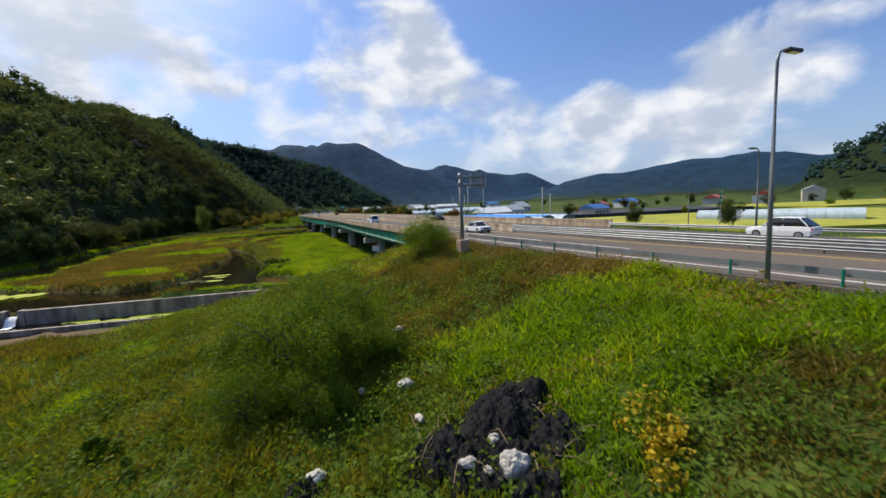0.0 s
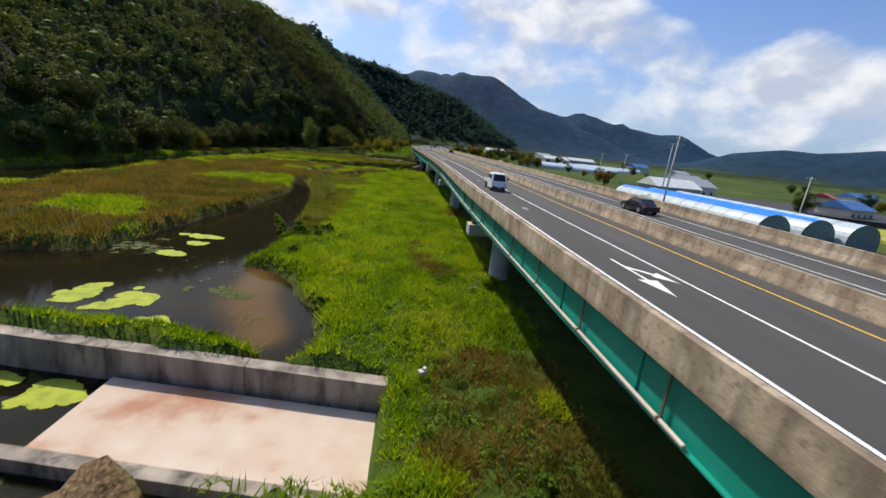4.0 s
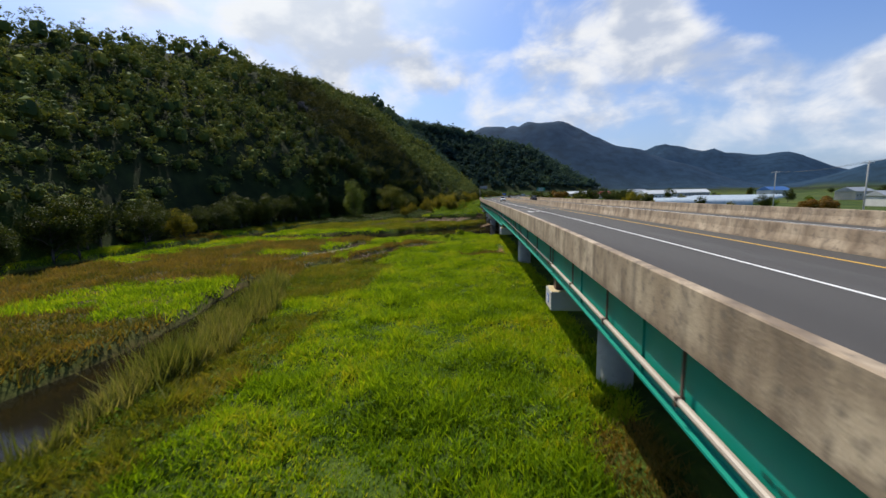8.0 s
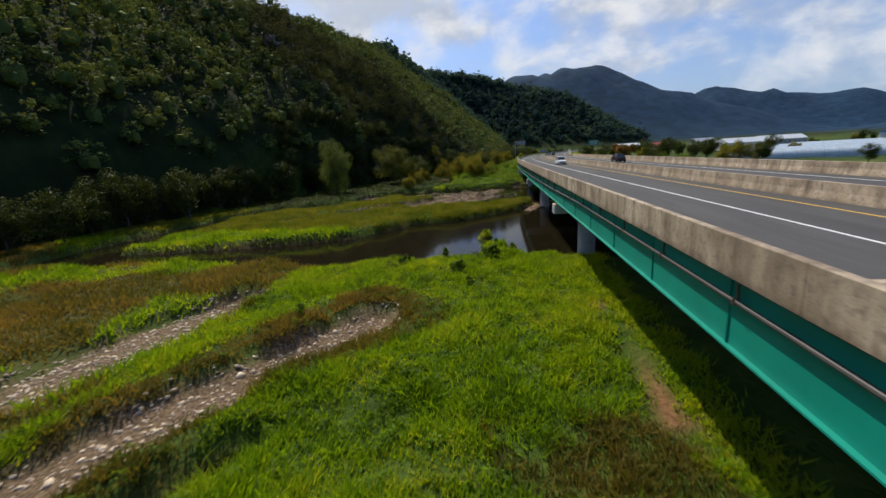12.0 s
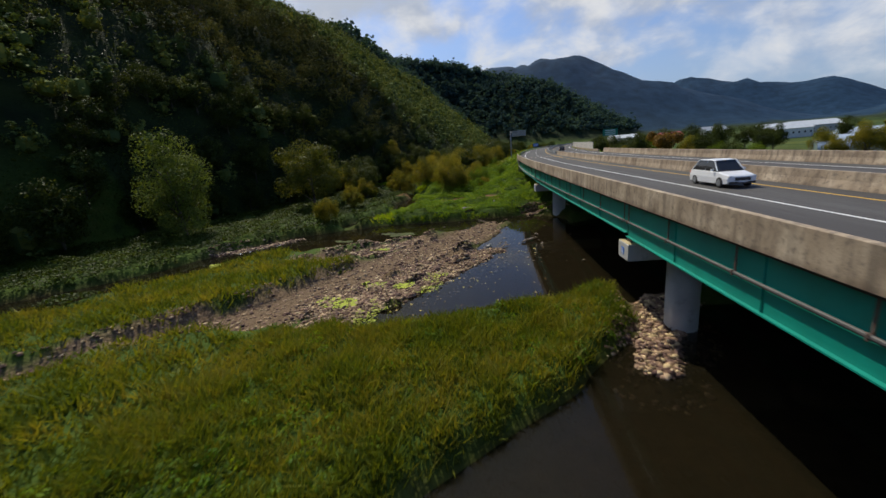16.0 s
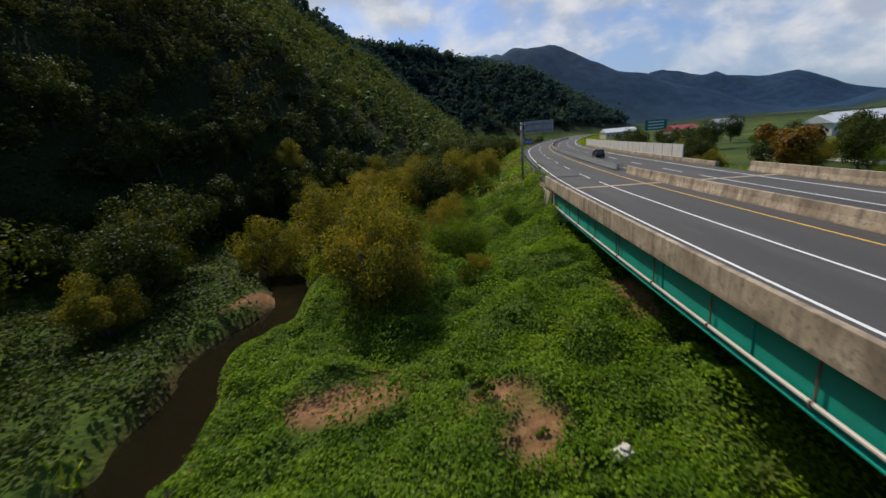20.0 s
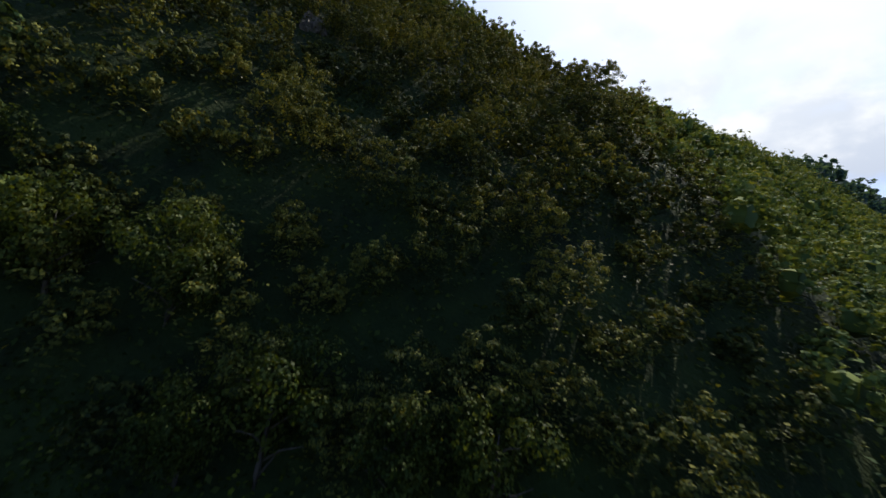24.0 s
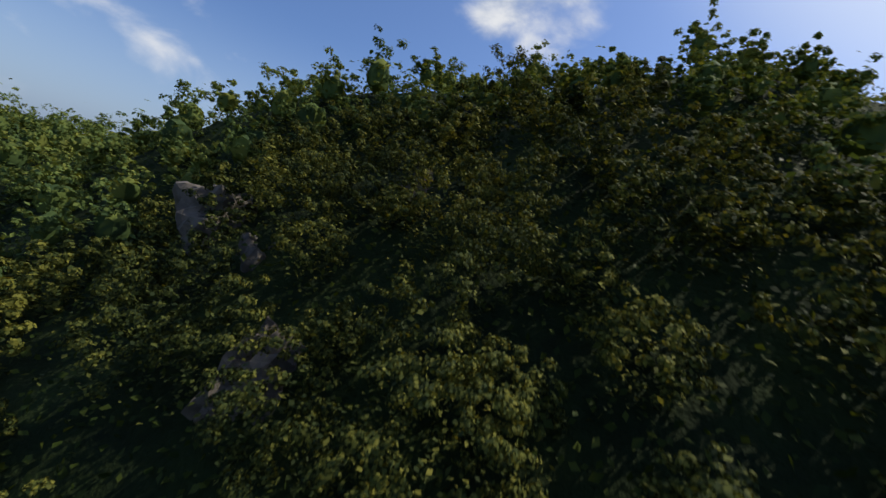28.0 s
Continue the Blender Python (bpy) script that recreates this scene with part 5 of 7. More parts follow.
PROTO = dict(
    poplar=tree_proto("poplar_tree", "poplar", "tall pale green poplar standing on the river bank", 15, 5.2, 1.0, 15000, 0.27, 3, 44, 1.2),
    round=tree_proto("broadleaf_tree", "ash", "broad round dark green tree on the river bank", 12, 6.6, 2.0, 17000, 0.27, 4, 44),
    mid=tree_proto("broadleaf_tree", "broad", "leafy green tree at the foot of the mountain", 9, 4.2, 1.4, 6500, 0.27, 5, 34),
    willow=tree_proto("willow_tree", "willow", "yellowing bushy willow on the river bank", 8, 4.4, 0.4, 22000, 0.17, 6, 46, 1.0, 0.5, 3),
    willow_b=tree_proto("willow_tree", "willow", "olive bushy willow beside the creek", 7, 3.8, 0.4, 19000, 0.17, 7, 42, 1.0, 0.5, 3),
    bright=tree_proto("shrub", "bright", "bright green leafy shrub on the bank", 6.5, 3.6, 0.2, 15000, 0.14, 8, 44, 1.0, 0.4, 4),
    small=tree_proto("shrub", "bright", "small green shrub among tall grass", 2.2, 1.5, 0.1, 900, 0.24, 9, 6, 1.0, 0.2, 3),
    orange=tree_proto("broadleaf_tree", "orange", "tree with turning orange-brown leaves beside a track", 9, 5.2, 2.2, 3600, 0.5, 10, 10),
)
for o in PROTO.values():
    o.location = (0, 0, -60)  # moved to its first place below
PLACED = set()


def put_tree(kind, x, y, scale=1.0, turn=None, sink_by=0.2, group=""):
    z = float(ground_z(x, y)) - sink_by
    m = Matrix.Translation((x, y, z)) @ Matrix.Rotation(random.uniform(0, 6.28) if turn is None else turn, 4, "Z") @ Matrix.Scale(scale, 4)
    if kind in PLACED:
        o = copy_thing(PROTO[kind], m)
    else:
        PLACED.add(kind)
        o = PROTO[kind]
        o.matrix_basis = m
    return o


random.seed(5)
put_tree("poplar", -47, 282.5, 1.02)
put_tree("round", -35.5, 307, 1.1)
for k, x, y, sc in [("mid", -31, 325, 1.05), ("mid", -26.5, 316, 0.8), ("willow_b", -20.8, 327, 1.0), ("willow", -13.3, 327, 0.95), ("bright", 0.2, 325, 0.8), ("willow", -5.6, 313, 1.0), ("willow_b", -30, 323, 0.95), ("mid", -27, 317.5, 0.8), ("willow_b", -25, 311.5, 0.7), ("willow", -7, 320.5, 1.05), ("bright", -6.2, 327, 1.05), ("willow_b", -24.7, 288, 0.6), ("willow", -24.5, 300.5, 0.55), ("willow_b", -15, 343, 1.1), ("willow", -10, 347, 1.0), ("willow_b", -4, 361, 1.1), ("willow", -9, 356, 1.05), ("willow_b", 0.5, 376, 1.1), ("mid", -3, 345, 0.9), ("mid", -34, 336, 0.8), ("mid", 4, 395, 1.0), ("mid", -7, 384, 1.0), ("mid", -13, 370, 0.9)] + [("willow", -17, 358, 0.95), ("willow_b", -22, 349, 0.9), ("bright", 4.2, 352, 0.6), ("bright", 1.0, 338, 0.55), ("bright", 5.8, 333, 0.45), ("mid", 9, 415, 1.0), ("mid", 2, 425, 1.1), ("willow_b", 6, 404, 0.9), ("mid", -38, 322, 0.7), ("mid", -46, 316, 0.8), ("mid", -33, 347, 0.9), ("willow", -1.5, 331, 0.7), ("willow", 1.5, 318, 0.35)]:
    put_tree(k, x, y, sc)
rw = np.random.default_rng(8)
for x, y in [(-5, 351), (0, 355), (-7.5, 362), (-13, 364), (-26, 352), (-1, 366), (4.5, 362), (-9, 371), (-18, 367), (-4, 378), (4, 384), (-36, 331), (-30, 356)]:
    put_tree("willow" if rw.random() < 0.5 else "willow_b", x, y, rw.uniform(0.75, 1.15))
# trees along the foot of the mountain
rr = np.random.default_rng(12)
for y in np.arange(140, 292, 5.6):
    fx = float(np.interp(y, FOOT[:, 0], FOOT[:, 1]))
    put_tree("mid" if rr.random() < 0.9 else "willow_b", fx + rr.uniform(-3, 4), y + rr.uniform(-2, 2), rr.uniform(0.7, 1.25))
for y in np.arange(286, 425, 4.4):
    fx = float(np.interp(y, FOOT[:, 0], FOOT[:, 1]))
    for off in (-3.5, 3.0):
        put_tree("mid", fx + off + rr.uniform(-2, 2), y + rr.uniform(-1.5, 1.5), rr.uniform(0.65, 1.0))
for k in range(34):
    x, y = rr.uniform(-10, 7), rr.uniform(290, 327)
    put_tree("small", x, y, rr.uniform(0.35, 0.8))
# shrubs near the start
for x, y, sc in [(0.4, 19.4, 0.95), (2.4, 22.0, 0.95), (-1.8, 21.5, 0.85), (-2.2, 18.0, 0.6), (3.6, 19.4, 0.5), (0.6, 16.6, 0.5), (12.0, 35.6, 0.8), (13.6, 38.0, 0.62)]:
    put_tree("bright", x, y, sc)
put_tree("small", 11.3, 7.6, 0.6)
for x, y, sc in [(-8, 20, 1.2), (-12, 15, 1.0), (-5, 14.5, 0.9), (-6.4, 17.5, 0.8), (-3.4, 13, 0.6), (-9.5, 24, 0.9), (1.5, 13.5, 0.5), (2.6, 15, 0.6), (3.4, 24.5, 0.8), (7.6, 20, 0.5), (9, 26, 0.6), (13, 24, 0.5), (-6, 30, 0.9), (-9.5, 107, 1.6), (-4.4, 94.4, 1.5), (-2.6, 94.6, 1.4), (-1.4, 96.0, 1.3), (-3.6, 96.6, 1.8), (-5.6, 98.2, 1.7), (-0.6, 98.6, 1.2), (-7.2, 101, 1.5), (-5.0, 101.4, 1.2), (-8.4, 104.6, 1.2), (3, 199, 1.3), (6, 203, 1.5), (1, 204, 1.1), (8, 206, 1.2), (-3, 201, 1.0), (4.5, 195, 0.9), (-7, 187, 0.9)] + [(-2, 88, 0.9), (3.5, 76, 1.0), (-16, 116, 0.8), (-20, 124, 0.9), (-24, 100, 0.9), (14.5, 58.5, 1.6), (13.4, 55, 1.3), (-1.8, 70.6, 0.55), (4.3, 218, 0.5), (6.2, 209.8, 0.7), (0.4, 286, 0.5), (-9, 258, 0.45), (-13, 262, 0.5), (-7, 249, 0.4), (-18, 266, 0.45), (-46, 84.5, 0.8), (-40, 100, 0.7)]:
    put_tree("small", x, y, sc)
# wooded verge further up the road
rv = np.random.default_rng(21)
for y in np.arange(388, 600, 5.0):
    fx, ex = float(np.interp(y, FOOT[:, 0], FOOT[:, 1])), float(smooth_x(y)) - 5
    put_tree("mid", rv.uniform(fx, 0.5 * (fx + ex)), y, rv.uniform(0.7, 1.2))
    if y > 420:
        put_tree("mid" if rv.random() < 0.6 else "willow_b", rv.uniform(0.4 * fx + 0.6 * ex, ex), y + 2, rv.uniform(0.5, 0.9))
# orchard trees beyond the barrier
for k in range(34):
    y = rv.uniform(325, 500)
    put_tree(("mid", "bright", "mid", "willow_b")[k % 4], float(smooth_x(y)) + rv.uniform(34, 95), y, rv.uniform(0.6, 1.1))
# trees scattered over the valley floor
for k in range(70):
    x, y = rv.uniform(70, 380), rv.uniform(40, 640)
    if x > float(smooth_x(min(y, 690))) + 45:
        put_tree(("mid", "mid", "bright", "willow_b")[k % 4], x, y, rv.uniform(0.45, 0.95))
# trees and bushes on the far side of the road
for k, x, y, sc in [("orange", 58, 363, 1.15), ("mid", 52, 378, 0.8), ("mid", 70, 362, 0.9), ("mid", 80, 372, 1.0), ("willow_b", 47, 366, 0.8), ("mid", 90, 366, 0.8), ("mid", 60, 395, 1.0), ("mid", 48, 402, 0.9), ("bright", 66, 352, 0.7), ("bright", 82, 356, 0.8), ("mid", 100, 378, 0.9), ("willow_b", 75, 385, 1.0),
                    ("mid", 110, 300, 0.6), ("bright", 62, 150, 0.6), ("bright", 68, 142, 0.7), ("orange", 88, 205, 0.7), ("bright", 44, 62, 0.9), ("mid", 100, 92, 0.7), ("bright", 84, 70, 0.6), ("mid", 130, 160, 0.8), ("mid", 120, 420, 1.0), ("mid", 140, 400, 1.0), ("mid", 55, 430, 1.0), ("mid", 68, 450, 1.0), ("mid", 90, 440, 1.1), ("mid", 115, 470, 1.2)]:
    put_tree(k, x, y, sc)
for kind, o in PROTO.items():
    assert kind in PLACED, kind


def stuff(name, co, faces, material, label, category):
    me = array_mesh(name, co, faces)
    me.materials.append(material)
    return tagged(new(name, me), label, category, kind="stuff")


def thin(X, Y, gap, rng):
    """Keeps points at least a gap apart, by a coarse cell filter."""
    order = rng.permutation(len(X))
    seen, keep = {}, []
    for i in order:
        c = (int(X[i] // gap), int(Y[i] // gap))
        if any((X[i] - X[j]) ** 2 + (Y[i] - Y[j]) ** 2 < gap * gap for dx in (-1, 0, 1) for dy in (-1, 0, 1) for j in seen.get((c[0] + dx, c[1] + dy), ())):
            continue
        seen.setdefault(c, []).append(i)
        keep.append(i)
    return np.array(keep)


def tufted(rng, n, tufts, r, h, clump=1.0):
    """Points and outward ways on a domed crown broken into many small tufts, with leaves inside it."""
    c = rng.normal(size=(tufts, 3))
    c[:, 2] = np.abs(c[:, 2]) - 0.45
    c /= np.linalg.norm(c, axis=1)[:, None]
    lobe = 1 + 0.18 * np.sin(3 * np.arctan2(c[:, 1], c[:, 0]) + rng.uniform(0, 6.28)) + 0.07 * rng.normal(size=tufts)
    c *= np.array([r, r, h]) * (0.82 * lobe * rng.choice((1.0, 1.0, 0.72), tufts))[:, None]
    tr = rng.uniform(0.2, 0.36, tufts) * r * (12 / tufts) ** 0.3 * 1.1 * clump
    w = rng.choice(tufts, n)
    d = rng.normal(size=(n, 3))
    d[:, 2] += 0.35
    d /= np.linalg.norm(d, axis=1)[:, None]
    P = c[w] + d * np.array([1.0, 1.0, 0.7]) * (tr[w] * rng.uniform(0.35, 1.0, n))[:, None]
    return P, d + 0.5 * c[w] / r


def cube_ball(n=3):
    """Corners and four-sided faces of a ball made from a cube."""
    V, F = [], []
    g = np.linspace(-1, 1, n + 1)
    for ax in range(3):
        for sg in (-1, 1):
            o = len(V)
            for a in g:
                for b in g:
                    p = np.empty(3)
                    p[ax], p[(ax + 1) % 3], p[(ax + 2) % 3] = sg, a, b * sg
                    V.append(p / np.linalg.norm(p))
            F += [(o + i * (n + 1) + j, o + (i + 1) * (n + 1) + j, o + (i + 1) * (n + 1) + j + 1, o + i * (n + 1) + j + 1) for i in range(n) for j in range(n)]
    return np.array(V), np.array(F)


HEART_V, HEART_F = cube_ball(2)


def canopy(name, X, Y, per, size, r_lo, r_hi, leaf, label, seed, tufts=16, clump=1.0):
    """A wood: one crown of leaf tufts at each place, over loose leaves in its shade."""
    rng = np.random.default_rng(seed)
    Z = ground_z(X, Y)
    V, F = [], []
    n = 0
    for x, y, z in zip(X, Y, Z):
        r = rng.uniform(r_lo, r_hi) * rng.choice((0.75, 1.0, 1.0, 1.2))
        h = r * rng.uniform(0.9, 1.45)
        P, d = tufted(rng, per, tufts, r, h, clump)
        c = np.array([x, y, z + h * (rng.uniform(0.6, 1.05) if per > 1000 else rng.uniform(0.55, 1.35))])
        m = per // (12 if per > 1000 else 6)
        Q = rng.normal(size=(m, 3)) * np.array([0.4, 0.4, 0.45]) * r
        Q[:, 2] -= 0.35 * h
        co, fs = kites(np.concatenate([P, Q]) + c, np.concatenate([d, np.tile([0, 0, 1.0], (m, 1))]), np.concatenate([np.full(len(P), size), np.full(m, size * 1.5)]), rng, 0.42)
        heart = HEART_V * np.array([r, r, h]) * rng.uniform(0.36, 0.5, (len(HEART_V), 1)) + c - np.array([0, 0, 0.2 * h])
        if per > 1000:
            heart, ball = heart[:0], HEART_F[:0]
        else:
            ball = HEART_F
        V += [co, heart]
        F += [fs + n, ball + n + len(co)]
        n += len(co) + len(heart)
    return stuff(name, np.concatenate(V), np.concatenate(F), LEAF[leaf], label, "forest")


def wood_sites(rng, n, x0, x1, y0, y1, gap, inset=0.0):
    X, Y = rng.uniform(x0, x1, n), rng.uniform(y0, y1, n)
    ok = X < np.interp(Y, FOOT[:, 0], FOOT[:, 1]) + 3.5 * np.sin(Y / 41.0) + 2.4 * np.sin(Y / 23.0 + 1) - inset
    X, Y = X[ok], Y[ok]
    k = thin(X, Y, gap, rng)
    X, Y = X[k], Y[k]
    return X, Y


rng = np.random.default_rng(31)
X, Y = wood_sites(rng, 26000, -138, 8, 292, 432, 3.7)
far_off = np.min([np.hypot(X - a, Y - b) for a, b in ((-40, 350), (-60, 353), (-78, 345))], axis=0) > 36
k = ~far_off
k[np.flatnonzero(far_off)[thin(X[far_off], Y[far_off], 4.5, rng)]] = True
X, Y = X[k], Y[k]
gap = np.min([np.hypot(X - a, Y - b) for a, b in ((-40, 350), (-50, 352), (-60, 353), (-70, 352), (-62, 364), (-78, 345))], axis=0)
for lo, hi, per, size, nm, lab, sd, tf in ((0, 14, 3800, 0.19, "near_forest", "dense olive green oak forest close by on the steep slope", 41, 66), (14, 28, 1900, 0.27, "middle_forest", "dense olive green forest on the steep slope", 48, 44), (28, 55, 640, 0.42, "slope_forest", "dense dark green broadleaf forest on the steep mountainside", 42, 22), (55, 999, 320, 0.6, "forest_edge", "dark green broadleaf forest on the mountain shoulder", 43, 16)):
    k = (gap >= lo) & (gap < hi)
    canopy(nm, X[k], Y[k], per, size, 2.2 if hi <= 55 else 2.5, 3.3 if hi <= 55 else 3.8, "oak" if hi <= 28 else "forest", lab, sd, tf, 0.8)
X, Y = wood_sites(rng, 16000, -150, -60, 20, 292, 4.3)
canopy("river_forest", X, Y, 330, 0.54, 2.5, 4.0, "forest", "dark green forest on the mountain above the river", 44, 18)
X, Y = wood_sites(rng, 19000, -150, 34, 432, 640, 4.0)
canopy("upper_forest", X, Y, 100, 1.05, 2.9, 4.2, "forest", "dark green forest on the mountain beyond the bridge", 45, 12)
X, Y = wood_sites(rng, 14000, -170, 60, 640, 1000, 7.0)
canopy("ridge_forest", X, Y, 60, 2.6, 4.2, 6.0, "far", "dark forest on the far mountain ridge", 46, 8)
X, Y = rng.uniform(-192, -146, 9000), rng.uniform(130, 500, 9600)
k = thin(X, Y, 4.6, rng)
canopy("back_ridge_forest", X[k], Y[k], 110, 0.95, 2.8, 4.4, "forest", "dark green forest on the higher ridge behind", 49, 12)
X, Y = wood_sites(rng, 4000, -230, -75, -160, 20, 7.0)
canopy("rear_forest", X, Y, 40, 2.0, 4.0, 6.0, "forest", "dark forest on the mountain behind the start", 47, 8)
# shrubs and saplings under the trees
X, Y = wood_sites(rng, 130000, -128, -2, 286, 425, 0.37)
P = np.stack([X, Y, ground_z(X, Y) + rng.random(len(X)) * 1.6], 1)
co, fs = kites(P, np.tile([0.6, -0.2, 0.7], (len(P), 1)), 0.46, rng, 0.7)
stuff("undergrowth", co, fs, LEAF["broad"], "shady undergrowth beneath the trees", "undergrowth")

# ---- grass, reeds and creepers ----


def cover_sites(rng, n, x0, x1, y0, y1):
    X, Y = rng.uniform(x0, x1, n), rng.uniform(y0, y1, n)
    s = road_field(X, Y)
    wl = water_level(X, Y)
    Z = ground_z(X, Y)
    dry_land = Z > wl + 0.42
    g = np.full(X.shape, 1e9)
    for r in GRAVEL + SOIL:
        g = np.minimum(g, ribbon(X, Y, r))
    fx = np.interp(Y, FOOT[:, 0], FOOT[:, 1])
    lit = np.where((Y > 52) & (Y < 327), s < 4.0, s < 0.2)
    at_weir = (X < 9.2) & (Y < weir_y(X) + 0.9) & (Y > weir_y(X) - np.where(X < 2, 10.5, 7.0))
    at_weir = at_weir | (Y > 264.5) & (Y < 284) & (X > -21) & (X < 12)
    at_weir = at_weir | (Y > 247 + (X + 12) * 0.42) & (Y < 288) & (X > -13.5 + (Y - 250) * 0.62) & (X < 14)
    keep = dry_land & ~at_weir & (g + 0.7 * vnoise(X, Y, 3, 51) > 0.2) & lit & (X > fx - 2)
    return X[keep], Y[keep], Z[keep]


def blades(X, Y, Z, h, w, rng, lean=0.35):
    """Leaning pointed grass blades, one triangle each."""
    n = len(X)
    a = rng.uniform(0, 6.283, n)
    hh = h * rng.uniform(0.55, 1.3, n)
    ww = w * rng.uniform(0.7, 1.3, n)
    lx, ly = rng.normal(size=n) * lean * hh, rng.normal(size=n) * lean * hh
    cx, cy = np.cos(a) * ww / 2, np.sin(a) * ww / 2
    p = np.stack([X, Y, Z - 0.05], 1)
    V = np.stack([p + np.stack([-cx, -cy, 0 * cx], 1), p + np.stack([cx, cy, 0 * cx], 1), p + np.stack([lx, ly, hh], 1)], 1)
    return V.reshape(-1, 3), np.arange(3 * n).reshape(n, 3)


def clumped(rng, X, Y, Z, per, spread):
    k = np.repeat(np.arange(len(X)), per)
    x, y = X[k] + rng.normal(size=len(k)) * spread, Y[k] + rng.normal(size=len(k)) * spread
    z = ground_z(x, y)
    ok = z > water_level(x, y) + 0.12
    return x[ok], y[ok], z[ok]


rng = np.random.default_rng(77)
X, Y, Z = cover_sites(rng, 74000, -14, 19, -4, 345)
pick = vnoise(X, Y, 11, 61) + 0.5 * vnoise(X, Y, 4, 62)
side, ditch = road_field(X, Y), ribbon(X, Y, WATER[1])
isdry = (pick > np.where(X > 9, 0.05, 0.35)) & (Y < 46) & (X > 4) | (pick > 0.95) | (pick > 0.1) & (Y > 56) & (Y < 100) & (side > -5)
near_bar = np.minimum(ribbon(X, Y, GRAVEL[0]), ribbon(X, Y, GRAVEL[1]))
isdry = isdry | (near_bar < 2.5 + 3 * pick) & (Y < 200)
isreed = (ditch > -0.3) & (ditch < 3.6 + 1.5 * pick) & ~isdry & (Y > 104) & (Y < 165) & (pick > -0.5)
isvine = Y > 288
issedge = ((X < -2) & (Y > 92) & (Y < 168) & (pick < 0.35) & ~isreed | (Y > 222) & (Y < 284) | (Y < 50) & (X < 6) & (pick < 0.5)) & ~isvine
isdry, isreed = isdry & ~issedge, isreed & ~issedge
plain = ~(isdry | isreed | isvine | issedge)
for sel, nm, leaf, h, w, per, lab in ((plain, "meadow_grass", "grass", 0.46, 0.1, 16, "lush green meadow grass on the river plain"), (isdry, "dry_grass", "dry", 0.45, 0.08, 15, "brownish dry grass on the bank"), (issedge, "sedge", "sedge", 0.5, 0.09, 17, "olive sedge tussocks beside the gravel bar"), (isreed, "reed_grass", "reed", 1.6, 0.1, 15, "pale tall reed grass with feathery tops")):
    x, y, z = clumped(rng, X[sel], Y[sel], Z[sel], per, 0.26)
    tall = 1 + 0.55 * vnoise(x, y, 2.4, 66) + 0.3 * vnoise(x, y, 0.9, 67)
    co, fs = blades(x, y, z, h * np.clip(tall, 0.5, 2.0), w, rng, 0.6 if nm != "reed_grass" else 0.3)
    stuff(nm, co, fs, LEAF[leaf], lab, "grass")
x, y, z = clumped(rng, X[isvine], Y[isvine], Z[isvine], 19, 0.3)
P = np.stack([x, y, z + rng.random(len(x)) ** 0.7 * 0.3 + np.where(y > 286, 2.0, 0.3) * np.maximum(0, vnoise(x, y, 3.4, 63) + 0.15) + np.where(y > 286, 0.7, 0.1) * np.maximum(0, vnoise(x, y, 1.5, 73))], 1)
co, fs = kites(P, np.tile([0, 0, 1.0], (len(P), 1)), 0.18, rng, 0.6)
stuff("creepers", co, fs, LEAF["vine"], "dense bright green creepers and broad-leaved weeds", "creepers")
# leafy weed clumps in the meadow
X, Y, Z = cover_sites(rng, 7000, -14, 18, 6, 288)
k = (vnoise(X, Y, 8, 69) > -0.1) & ((Y > 56) | (X < 8)) | (X < -2) & (Y > 95) & (Y < 165)
for sel, leaf, nm, lab in (((np.arange(len(X)) % 3 > 0) & k, "bright", "weed_clumps", "leafy green weed clumps in the meadow"), ((np.arange(len(X)) % 3 == 0) & k, "vine", "weed_clumps", "bright broad-leaved weed clumps in the meadow")):
    n = int(sel.sum())
    r = rng.uniform(0.2, 0.7, n)
    q = np.repeat(np.arange(n), 34)
    d = rng.normal(size=(len(q), 3))
    d[:, 2] = np.abs(d[:, 2])
    d /= np.linalg.norm(d, axis=1)[:, None]
    P = np.stack([X[sel][q], Y[sel][q], Z[sel][q]], 1) + d * (r[q] * rng.uniform(0.6, 1.0, len(q)))[:, None] * np.array([1, 1, 0.9])
    co, fs = kites(P, d, 0.17, rng, 0.6)
    stuff(nm, co, fs, LEAF[leaf], lab, "weeds")
# creepers and scrub beyond the bridge
X, Y, Z = cover_sites(rng, 26000, -42, 34, 340, 540)
x, y, z = clumped(rng, X, Y, Z, 4, 0.5)
P = np.stack([x, y, z + rng.random(len(x)) ** 0.7 * 0.6 + 1.0 * np.maximum(0, vnoise(x, y, 3.5, 67))], 1)
pick = vnoise(x, y, 9, 68) > 0.35
for sel, leaf, nm, lab in ((~pick, "vine", "scrub", "bright green scrub and creepers beside the road"), (pick, "sedge", "scrub", "olive scrub beside the road")):
    co, fs = kites(P[sel], np.tile([0, 0, 1.0], (int(sel.sum()), 1)), 0.42, rng, 0.7)
    stuff(nm, co, fs, LEAF[leaf], lab, "creepers")
